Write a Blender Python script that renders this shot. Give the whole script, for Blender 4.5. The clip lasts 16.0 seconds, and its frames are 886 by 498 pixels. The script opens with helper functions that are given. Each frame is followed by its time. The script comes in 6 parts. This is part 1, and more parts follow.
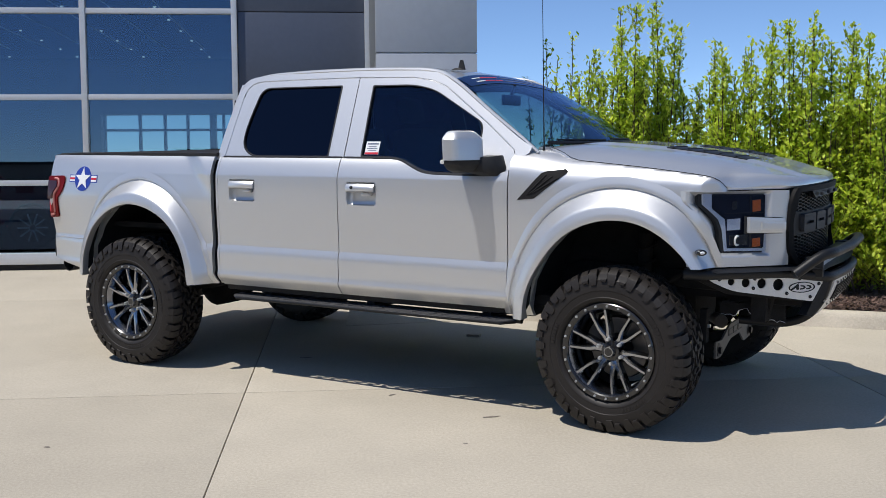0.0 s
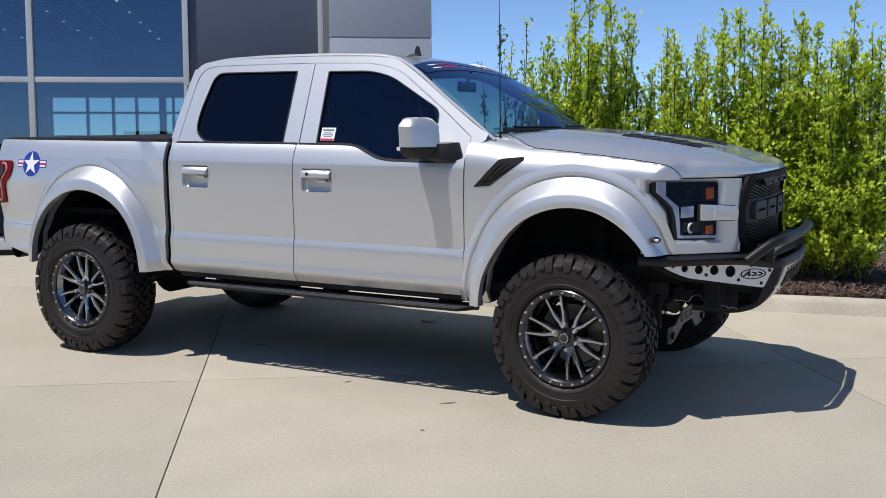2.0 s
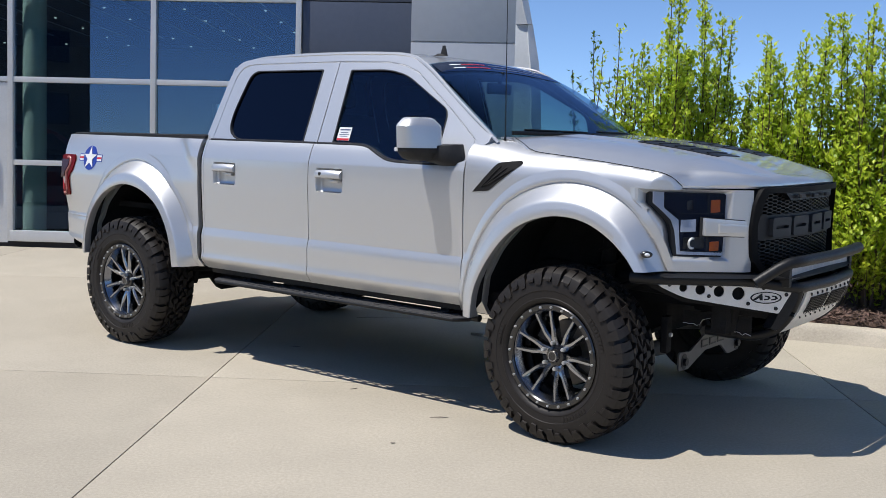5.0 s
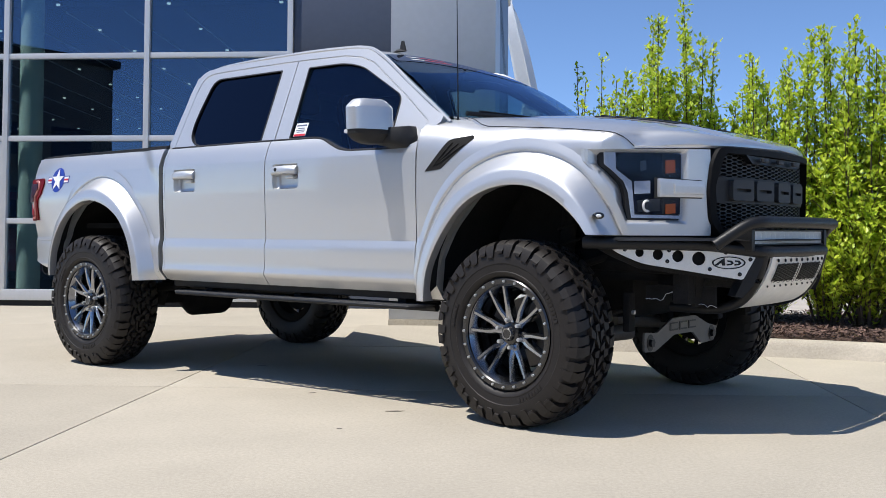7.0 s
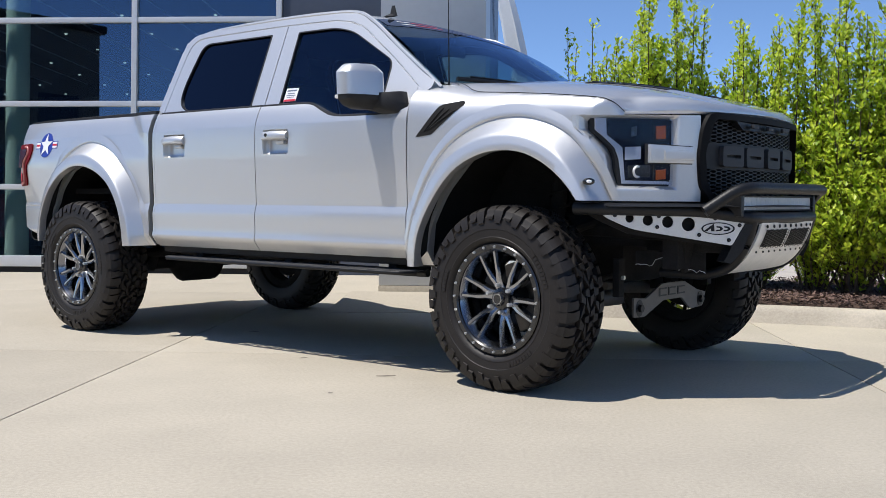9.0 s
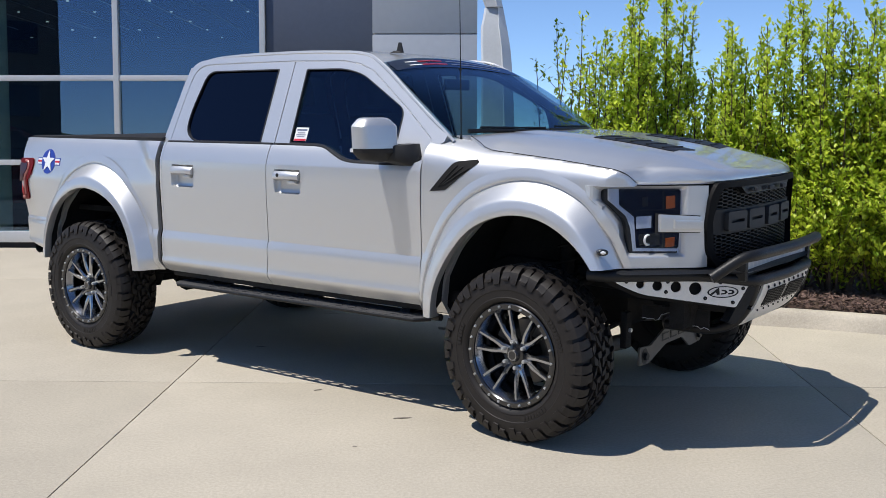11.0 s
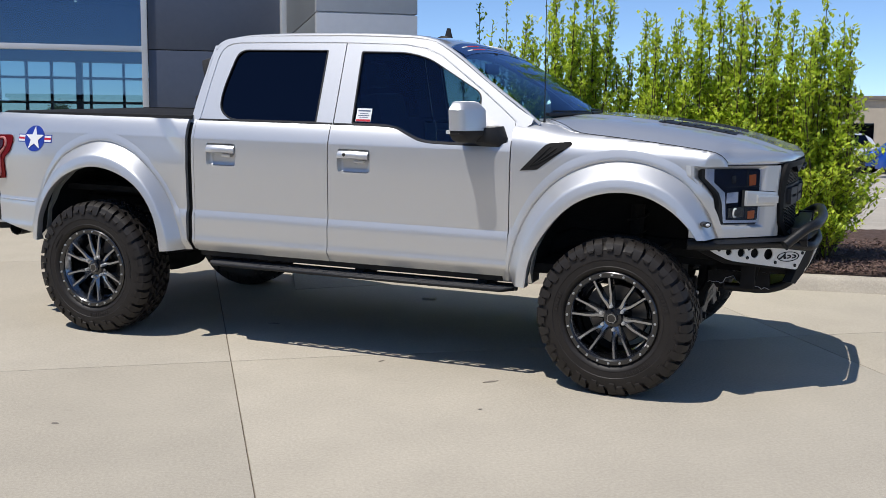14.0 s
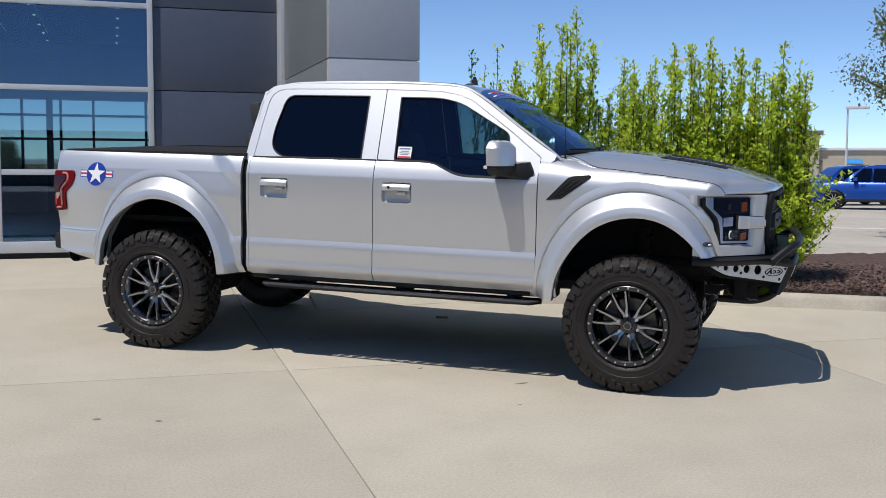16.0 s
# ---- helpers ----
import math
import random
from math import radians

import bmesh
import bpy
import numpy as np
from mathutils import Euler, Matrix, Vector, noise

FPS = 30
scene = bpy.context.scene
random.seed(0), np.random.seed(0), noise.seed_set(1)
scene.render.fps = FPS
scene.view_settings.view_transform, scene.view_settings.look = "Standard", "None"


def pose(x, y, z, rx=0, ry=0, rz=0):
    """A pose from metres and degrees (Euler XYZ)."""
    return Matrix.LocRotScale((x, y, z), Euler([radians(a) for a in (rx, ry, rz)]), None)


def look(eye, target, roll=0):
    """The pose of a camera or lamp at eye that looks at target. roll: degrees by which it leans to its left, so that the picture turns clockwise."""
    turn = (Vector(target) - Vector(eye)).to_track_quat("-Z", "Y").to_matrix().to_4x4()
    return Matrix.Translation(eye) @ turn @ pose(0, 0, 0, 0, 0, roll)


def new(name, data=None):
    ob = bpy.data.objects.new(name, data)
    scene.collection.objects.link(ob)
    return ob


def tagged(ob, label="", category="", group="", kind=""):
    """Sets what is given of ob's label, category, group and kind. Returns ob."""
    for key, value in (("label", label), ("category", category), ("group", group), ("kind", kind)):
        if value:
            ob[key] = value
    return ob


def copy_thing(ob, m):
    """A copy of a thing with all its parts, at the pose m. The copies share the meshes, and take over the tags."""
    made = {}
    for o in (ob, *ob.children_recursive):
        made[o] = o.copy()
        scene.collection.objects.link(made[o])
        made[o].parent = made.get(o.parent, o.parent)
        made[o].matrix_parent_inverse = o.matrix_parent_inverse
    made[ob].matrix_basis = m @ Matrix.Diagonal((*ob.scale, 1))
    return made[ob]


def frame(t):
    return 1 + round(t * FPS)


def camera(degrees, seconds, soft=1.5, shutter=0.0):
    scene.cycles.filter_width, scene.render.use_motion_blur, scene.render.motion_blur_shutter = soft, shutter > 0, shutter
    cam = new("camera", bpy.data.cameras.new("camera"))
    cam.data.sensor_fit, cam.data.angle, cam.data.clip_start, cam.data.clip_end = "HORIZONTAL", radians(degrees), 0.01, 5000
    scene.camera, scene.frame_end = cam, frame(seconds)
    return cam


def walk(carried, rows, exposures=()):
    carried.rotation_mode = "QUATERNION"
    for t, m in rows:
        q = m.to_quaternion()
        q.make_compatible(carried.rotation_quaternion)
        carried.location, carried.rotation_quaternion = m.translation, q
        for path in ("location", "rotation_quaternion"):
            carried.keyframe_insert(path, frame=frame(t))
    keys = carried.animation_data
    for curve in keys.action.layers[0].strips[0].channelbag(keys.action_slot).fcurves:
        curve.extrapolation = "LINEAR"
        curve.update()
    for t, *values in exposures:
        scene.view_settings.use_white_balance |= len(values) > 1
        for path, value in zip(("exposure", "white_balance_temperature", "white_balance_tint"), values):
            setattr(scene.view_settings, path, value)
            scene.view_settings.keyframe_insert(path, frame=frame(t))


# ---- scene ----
cam = camera(46.0, 16.0, soft=0.5)
PATH = [
    (0, (5.736, -6.46, 1.687), (4.747, -4.736, 1.463), -0.3),
    (0.5, (5.732, -6.46, 1.69), (4.746, -4.732, 1.492), -0.3),
    (1, (5.729, -6.463, 1.7), (4.771, -4.72, 1.492), -0.7),
    (1.5, (5.726, -6.478, 1.702), (4.806, -4.718, 1.468), -0.4),
    (2, (5.712, -6.475, 1.706), (4.806, -4.71, 1.451), 0.0),
    (2.5, (5.688, -6.493, 1.71), (4.76, -4.743, 1.433), -0.0),
    (3, (5.677, -6.47, 1.708), (4.739, -4.727, 1.419), -0.4),
    (5.3, (6.611, -5.493, 1.607), (5.371, -3.938, 1.399), 1.3),
    (5.5, (6.649, -5.393, 1.579), (5.397, -3.844, 1.398), 1.2),
    (6, (6.65, -5.241, 1.268), (5.376, -3.7, 1.229), 0.6),
    (6.5, (6.678, -5.257, 1.01), (5.416, -3.706, 1.025), 0.3),
    (7, (6.695, -5.249, 0.971), (5.433, -3.697, 0.936), 0.2),
    (7.5, (6.695, -5.233, 0.955), (5.432, -3.683, 0.895), 0.3),
    (8, (6.699, -5.253, 0.956), (5.445, -3.696, 0.895), 0.5),
    (8.5, (6.696, -5.245, 0.952), (5.438, -3.691, 0.898), 0.6),
    (9, (6.698, -5.265, 0.961), (5.454, -3.702, 0.864), 0.3),
    (9.5, (6.671, -5.202, 1.238), (5.431, -3.65, 1.01), -0.3),
    (9.7, (6.679, -5.223, 1.379), (5.424, -3.686, 1.135), -0.5),
    (11.8, (6.255, -5.656, 1.742), (5.159, -4.009, 1.448), 0.8),
    (12, (6.116, -5.645, 1.73), (5.043, -3.985, 1.422), 0.9),
    (12.5, (5.726, -5.761, 1.755), (4.772, -4.032, 1.44), 0.1),
    (13, (5.328, -6.058, 1.764), (4.507, -4.258, 1.47), 0.2),
    (13.5, (5.081, -6.5, 1.748), (4.328, -4.67, 1.458), 1.2),
    (14, (4.886, -6.939, 1.791), (4.181, -5.094, 1.478), 1.1),
    (14.5, (4.748, -7.409, 1.795), (4.1, -5.544, 1.476), 0.8),
    (15, (4.717, -7.811, 1.806), (4.08, -5.939, 1.51), 0.6),
    (15.5, (4.662, -8.016, 1.824), (4.044, -6.133, 1.557), 0.7),
    (16, (4.565, -8.068, 1.827), (3.973, -6.174, 1.581), 1.1),
]

# the apron climbs towards the building; the truck stands on it
U = Vector((math.cos(radians(35)), math.sin(radians(35)), 0))
SLOPE = Matrix.Rotation(radians(2.8), 4, U)
walk(cam, [(t, SLOPE @ look(eye, target, roll)) for t, eye, target, roll in PATH], exposures=[(0.0, -0.25, 6470, 10), (3.0, -0.22, 6470, 10), (5.5, -0.10, 6470, 10), (6.0, 0.02, 6470, 10), (7.0, 0.05, 6470, 10), (8.5, 0.0, 6470, 10), (9.5, -0.04, 6470, 10), (12.0, -0.17, 6470, 10), (14.0, -0.24, 6470, 10), (15.5, -0.31, 6470, 10), (16.0, -0.32, 6470, 10)])

# ---------- world and sun ----------
world = bpy.data.worlds.new("sky")
scene.world = world
world.use_nodes = True
wn = world.node_tree.nodes
sky = wn.new("ShaderNodeTexSky")
sky.sky_type = "NISHITA"
sky.sun_disc = False
SUN = SLOPE.to_3x3() @ Vector((-0.26, -0.38, 1.0)).normalized()
sky.sun_elevation = math.asin(SUN.z)
sky.sun_rotation = math.atan2(SUN.x, SUN.y)
sky.altitude = 2500
sky.air_density, sky.dust_density, sky.ozone_density = 0.8, 0.0, 5.5
world.node_tree.links.new(sky.outputs[0], wn["Background"].inputs[0])
wn["Background"].inputs[1].default_value = 0.182
sun = new("sun", bpy.data.lights.new("sun", "SUN"))
sun.data.energy, sun.data.angle, sun.data.color = 5.45, radians(0.53), (1.0, 0.96, 0.9)
sun.matrix_world = look(SUN * 30, (0, 0, 0))

# ---------- materials ----------
def nodes_of(name):
    m = bpy.data.materials.new(name)
    m.use_nodes = True
    nt = m.node_tree
    return m, nt, nt.nodes["Principled BSDF"], nt.links


def mat(name, colour, rough=0.5, metal=0.0, scale=0.0, vary=0.0, bump=0.0, fine=None, coat=0.0, spec=0.5):
    """A plain surface with two scales of noise in its colour and relief."""
    m, nt, p, ln = nodes_of(name)
    p.inputs["Base Color"].default_value = (*colour, 1)
    p.inputs["Roughness"].default_value = rough
    p.inputs["Metallic"].default_value = metal
    p.inputs["Coat Weight"].default_value = coat
    p.inputs["Coat Roughness"].default_value = 0.06
    p.inputs["Specular IOR Level"].default_value = spec
    if scale:
        tc = nt.nodes.new("ShaderNodeTexCoord")
        a, b = nt.nodes.new("ShaderNodeTexNoise"), nt.nodes.new("ShaderNodeTexNoise")
        a.inputs["Scale"].default_value, a.inputs["Detail"].default_value = scale, 6
        b.inputs["Scale"].default_value, b.inputs["Detail"].default_value = fine or scale * 14, 3
        for n in (a, b):
            ln.new(tc.outputs["Object"], n.inputs["Vector"])
        add = nt.nodes.new("ShaderNodeMath")
        add.operation = "ADD"
        ln.new(a.outputs[0], add.inputs[0]), ln.new(b.outputs[0], add.inputs[1])
        ramp = nt.nodes.new("ShaderNodeMapRange")
        ramp.inputs[1].default_value, ramp.inputs[2].default_value = 0.6, 1.4
        ramp.inputs[3].default_value, ramp.inputs[4].default_value = 1 - vary, 1 + vary
        ln.new(add.outputs[0], ramp.inputs[0])
        mul = nt.nodes.new("ShaderNodeVectorMath")
        mul.operation = "SCALE"
        mul.inputs[0].default_value = colour
        ln.new(ramp.outputs[0], mul.inputs["Scale"])
        ln.new(mul.outputs[0], p.inputs["Base Color"])
        if bump:
            bp = nt.nodes.new("ShaderNodeBump")
            bp.inputs["Strength"].default_value, bp.inputs["Distance"].default_value = 1.0, bump
            ln.new(add.outputs[0], bp.inputs["Height"]), ln.new(bp.outputs[0], p.inputs["Normal"])
    return m


def glass(name, tint, base=0.04, gloss=(1.0, 1.0, 1.0)):
    """Tinted glass: see-through by its tint, mirror-like at a slant."""
    m, nt, p, ln = nodes_of(name)
    nt.nodes.remove(p)
    tr, gl = nt.nodes.new("ShaderNodeBsdfTransparent"), nt.nodes.new("ShaderNodeBsdfGlossy")
    tr.inputs[0].default_value = (*tint, 1)
    gl.inputs[0].default_value, gl.inputs["Roughness"].default_value = (*gloss, 1), 0.0
    lw, fr = nt.nodes.new("ShaderNodeLayerWeight"), nt.nodes.new("ShaderNodeMath")
    lw.inputs[0].default_value = 0.5
    fr.operation, fr.inputs[1].default_value = "POWER", 5.0
    ln.new(lw.outputs["Facing"], fr.inputs[0])
    mx, ad = nt.nodes.new("ShaderNodeMixShader"), nt.nodes.new("ShaderNodeMath")
    ad.operation, ad.use_clamp = "ADD", True
    ad.inputs[1].default_value = base
    ln.new(fr.outputs[0], ad.inputs[0]), ln.new(ad.outputs[0], mx.inputs[0])
    ln.new(tr.outputs[0], mx.inputs[1]), ln.new(gl.outputs[0], mx.inputs[2])
    ln.new(mx.outputs[0], nt.nodes["Material Output"].inputs[0])
    return m


def paint_material():
    """Metallic silver paint under clear coat, with fine flake."""
    m, nt, p, ln = nodes_of("silver_paint")
    tc, vo = nt.nodes.new("ShaderNodeTexCoord"), nt.nodes.new("ShaderNodeTexVoronoi")
    vo.inputs["Scale"].default_value = 900
    ln.new(tc.outputs["Object"], vo.inputs["Vector"])
    mp = nt.nodes.new("ShaderNodeMapRange")
    mp.inputs[3].default_value, mp.inputs[4].default_value = 0.9, 1.06
    ln.new(vo.outputs["Color"], mp.inputs[0])
    mul = nt.nodes.new("ShaderNodeVectorMath")
    mul.operation = "SCALE"
    mul.inputs[0].default_value = (0.612, 0.616, 0.622)
    ln.new(mp.outputs[0], mul.inputs["Scale"]), ln.new(mul.outputs[0], p.inputs["Base Color"])
    p.inputs["Metallic"].default_value, p.inputs["Roughness"].default_value = 0.72, 0.42
    p.inputs["Coat Weight"].default_value, p.inputs["Coat Roughness"].default_value = 1.0, 0.03
    return m


def concrete_material(name, colour, stain=0.09):
    """Broom-finished concrete: broad weather stains, mottling, fine grit and specks."""
    m, nt, p, ln = nodes_of(name)
    tc = nt.nodes.new("ShaderNodeTexCoord")
    rnd = nt.nodes.new("ShaderNodeObjectInfo")
    layers = []
    for sc, det, amount in ((0.35, 5, stain), (2.2, 6, stain * 0.7), (60, 4, 0.10), (300, 2, 0.15)):
        n = nt.nodes.new("ShaderNodeTexNoise")
        n.inputs["Scale"].default_value, n.inputs["Detail"].default_value = sc, det
        ln.new(tc.outputs["Object"], n.inputs["Vector"])
        mp = nt.nodes.new("ShaderNodeMapRange")
        mp.inputs[1].default_value, mp.inputs[2].default_value = 0.3, 0.7
        mp.inputs[3].default_value, mp.inputs[4].default_value = 1 - amount, 1 + amount
        ln.new(n.outputs[0], mp.inputs[0])
        layers.append((n, mp))
    last = None
    for n, mp in layers:
        if last is None:
            last = mp.outputs[0]
        else:
            mu = nt.nodes.new("ShaderNodeMath")
            mu.operation = "MULTIPLY"
            ln.new(last, mu.inputs[0]), ln.new(mp.outputs[0], mu.inputs[1])
            last = mu.outputs[0]
    vo = nt.nodes.new("ShaderNodeTexVoronoi")
    vo.inputs["Scale"].default_value = 3.2
    ln.new(tc.outputs["Object"], vo.inputs["Vector"])
    sp = nt.nodes.new("ShaderNodeMapRange")
    sp.inputs[1].default_value, sp.inputs[2].default_value = 0.010, 0.020
    sp.inputs[3].default_value, sp.inputs[4].default_value = 0.88, 1.0
    ln.new(vo.outputs["Distance"], sp.inputs[0])
    mu = nt.nodes.new("ShaderNodeMath")
    mu.operation = "MULTIPLY"
    ln.new(last, mu.inputs[0]), ln.new(sp.outputs[0], mu.inputs[1])
    sc = nt.nodes.new("ShaderNodeVectorMath")
    sc.operation = "SCALE"
    sc.inputs[0].default_value = colour
    ln.new(mu.outputs[0], sc.inputs["Scale"]), ln.new(sc.outputs[0], p.inputs["Base Color"])
    p.inputs["Roughness"].default_value = 0.85
    bp = nt.nodes.new("ShaderNodeBump")
    bp.inputs["Strength"].default_value, bp.inputs["Distance"].default_value = 0.5, 0.003
    ln.new(layers[2][0].outputs[0], bp.inputs["Height"]), ln.new(bp.outputs[0], p.inputs["Normal"])
    return m


def leaf_material():
    m, nt, p, ln = nodes_of("leaf")
    geo = nt.nodes.new("ShaderNodeNewGeometry")
    ramp = nt.nodes.new("ShaderNodeValToRGB")
    ramp.color_ramp.elements[0].color = (0.26, 0.40, 0.028, 1)
    ramp.color_ramp.elements[1].color = (0.74, 0.82, 0.085, 1)
    ln.new(geo.outputs["Random Per Island"], ramp.inputs[0])
    ln.new(ramp.outputs[0], p.inputs["Base Color"])
    p.inputs["Roughness"].default_value = 0.42
    tl, mx = nt.nodes.new("ShaderNodeBsdfTranslucent"), nt.nodes.new("ShaderNodeMixShader")
    ln.new(ramp.outputs[0], tl.inputs[0])
    mx.inputs[0].default_value = 0.48
    ln.new(p.outputs[0], mx.inputs[1]), ln.new(tl.outputs[0], mx.inputs[2])
    ln.new(mx.outputs[0], nt.nodes["Material Output"].inputs[0])
    return m


PAINT = paint_material()
CONCRETE = concrete_material("concrete", (0.405, 0.362, 0.29), 0.065)
KERB = concrete_material("kerb_concrete", (0.41, 0.365, 0.295), 0.2)
JOINT = mat("joint_filler", (0.20, 0.165, 0.125), 0.9, scale=8, vary=0.3)
SPOT = mat("oil_spot", (0.20, 0.175, 0.145), 0.8, scale=30, vary=0.4)
ROAD = concrete_material("road_concrete", (0.40, 0.36, 0.30), 0.1)
MULCH = mat("mulch", (0.09, 0.055, 0.042), 0.95, scale=14, vary=0.5, bump=0.02, fine=90)
CHIPS, cnt, cp, cln = nodes_of("bark_chips")
cgeo, cramp = cnt.nodes.new("ShaderNodeNewGeometry"), cnt.nodes.new("ShaderNodeValToRGB")
cramp.color_ramp.elements[0].color, cramp.color_ramp.elements[1].color = (0.045, 0.027, 0.022, 1), (0.21, 0.130, 0.105, 1)
cln.new(cgeo.outputs["Random Per Island"], cramp.inputs[0]), cln.new(cramp.outputs[0], cp.inputs["Base Color"])
cp.inputs["Roughness"].default_value = 0.9
LEAF = leaf_material()
BARK = mat("bark", (0.085, 0.06, 0.04), 0.9, scale=30, vary=0.4, bump=0.004)
PANEL_DARK = mat("dark_panel", (0.095, 0.110, 0.148), 0.42, metal=0.4, scale=1.2, vary=0.06)
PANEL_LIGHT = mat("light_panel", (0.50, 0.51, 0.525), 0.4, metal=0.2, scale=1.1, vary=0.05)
# the pillar's left face: same cladding, its shade put into a darker colour
PANEL_SHADED = mat("grey_side_panel", (0.19, 0.205, 0.215), 0.45, metal=0.2, scale=1.1, vary=0.06)
ALU = mat("aluminium_frame", (0.62, 0.63, 0.64), 0.35, metal=0.3, scale=4, vary=0.06)
WALLWHITE = mat("white_fin", (0.62, 0.65, 0.68), 0.4, scale=1, vary=0.05)
SHOPGLASS = glass("shop_glass", (0.50, 0.62, 0.64), 0.125, (0.56, 0.72, 1.0))
SIDEGLASS = glass("tinted_glass", (0.022, 0.023, 0.028), 0.045, (0.6, 0.72, 1.0))
SIDELIGHT = glass("lightly_tinted_glass", (0.50, 0.60, 0.62), 0.045, (0.55, 0.68, 1.0))
FRONTGLASS = glass("windscreen_glass", (0.78, 0.91, 0.94), 0.035, (0.42, 0.54, 0.74))
CLEAR = glass("clear_lens", (0.88, 0.91, 0.96), 0.010, (0.6, 0.75, 1.0))
BLACK = mat("black_powder_coat", (0.010, 0.0103, 0.0115), 0.45, scale=60, vary=0.3, bump=0.0003, spec=0.3)
TRIM = mat("black_trim", (0.017, 0.017, 0.018), 0.55, scale=40, vary=0.25, spec=0.3)
UNDER = mat("underbody_black", (0.015, 0.0145, 0.0145), 0.85, scale=12, vary=0.5, bump=0.002, spec=0.2)
RUBBER = mat("tyre_rubber", (0.0145, 0.0118, 0.0104), 0.55, scale=10, vary=0.35, bump=0.0008, spec=0.35)
RIM = mat("dark_tinted_chrome", (0.24, 0.25, 0.28), 0.16, metal=1.0, scale=6, vary=0.15)
RIMFACE = mat("milled_spoke_face", (0.35, 0.36, 0.38), 0.2, metal=1.0, scale=12, vary=0.12)
RIMBLACK = mat("black_gloss_ring", (0.010, 0.010, 0.011), 0.25, coat=0.5)
# black step; the light on its top is painted in as a paler tone
STEPBLACK = mat("worn_black_step", (0.05, 0.05, 0.053), 0.55, scale=50, vary=0.3, bump=0.0005)
STEEL = mat("brushed_plate", (0.72, 0.70, 0.665), 0.45, metal=0.25, scale=20, vary=0.1)
BOLT = mat("bolt_steel", (0.58, 0.58, 0.58), 0.38, metal=0.7)
CAST = mat("grey_cast_steel", (0.115, 0.105, 0.095), 0.55, metal=0.2, scale=15, vary=0.2)
DISC = mat("brake_iron", (0.16, 0.15, 0.14), 0.4, metal=0.8, scale=20, vary=0.15)
AMBER = mat("amber_reflector", (0.60, 0.11, 0.008), 0.35, scale=40, vary=0.15)
RED = mat("red_lens", (0.13, 0.001, 0.002), 0.35, scale=30, vary=0.15, spec=0.12)
WHITE = mat("white_vinyl", (0.78, 0.78, 0.78), 0.4)
BLUE = mat("blue_vinyl", (0.015, 0.04, 0.30), 0.35)
REDV = mat("red_vinyl", (0.55, 0.02, 0.035), 0.4)
PRINT = mat("printed_grey", (0.10, 0.12, 0.2), 0.5)
SEAT = mat("dark_seat_fabric", (0.03, 0.03, 0.033), 0.8, scale=50, vary=0.3)
BLUECAR = mat("blue_car_paint", (0.01, 0.07, 0.36), 0.3, metal=0.4, coat=1.0, scale=3, vary=0.1)
TAN = mat("tan_stucco", (0.42, 0.36, 0.28), 0.85, scale=2, vary=0.1)
AWNING = mat("blue_awning", (0.02, 0.22, 0.55), 0.7, scale=5, vary=0.1)
DARKBLD = mat("dark_facade", (0.18, 0.155, 0.13), 0.7, scale=1.0, vary=0.2)
FLOORTILE = mat("showroom_floor", (0.24, 0.235, 0.225), 0.25, scale=1.5, vary=0.1)
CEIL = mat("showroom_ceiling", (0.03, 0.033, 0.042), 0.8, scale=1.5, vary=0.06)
COLUMN = mat("column_plaster", (0.82, 0.86, 0.76), 0.7, scale=2, vary=0.05)
ASPHALT = mat("asphalt", (0.05, 0.05, 0.052), 0.9, scale=6, vary=0.2, bump=0.003, fine=120)
WOODS = mat("far_foliage", (0.045, 0.065, 0.03), 0.9, scale=0.4, vary=0.4, fine=4)
LAMP, lnt, lp, lln = nodes_of("downlight_glow")
lp.inputs["Emission Color"].default_value, lp.inputs["Emission Strength"].default_value = (1, 0.96, 0.88, 1), 1.2


# ---------- mesh helpers ----------
def ob_from(name, bm, material, smooth=38):
    bmesh.ops.recalc_face_normals(bm, faces=bm.faces)
    me = bpy.data.meshes.new(name)
    bm.to_mesh(me)
    bm.free()
    if smooth:
        me.shade_smooth()
        me.set_sharp_from_angle(angle=radians(smooth))
    me.materials.append(material)
    return new(name, me)


def part(name, bm, material, parent, label="", smooth=38):
    ob = ob_from(name, bm, material, smooth)
    ob.parent = parent
    if label:
        ob["label"] = label
    return ob


def thing(name, bm, material, label, category, m=None, group="", kind="", smooth=38):
    ob = tagged(ob_from(name, bm, material, smooth), label, category, group, kind)
    if m is not None:
        ob.matrix_world = m
    return ob


def root(name, label, category, m, group="", kind=""):
    ob = tagged(new(name), label, category, group, kind)
    ob.matrix_world = m
    return ob


def box(bm, x0, x1, y0, y1, z0, z1, bevel=0.0, m=None):
    vs = [bm.verts.new((x, y, z)) for x in (x0, x1) for y in (y0, y1) for z in (z0, z1)]
    fs = [bm.faces.new([vs[i] for i in f]) for f in ((0, 1, 3, 2), (4, 6, 7, 5), (0, 4, 5, 1), (2, 3, 7, 6), (0, 2, 6, 4), (1, 5, 7, 3))]
    if bevel:
        es = list({e for f in fs for e in f.edges})
        r = bmesh.ops.bevel(bm, geom=es, offset=bevel, segments=2, affect="EDGES", profile=0.6)
        vs = list({v for f in r["faces"] for v in f.verts} | {v for v in vs if v.is_valid})
    if m is not None:
        for v in vs:
            v.co = m @ v.co
    return bm


def boxes(*specs, bevel=0.0):
    bm = bmesh.new()
    for s in specs:
        box(bm, *s, bevel=bevel)
    return bm


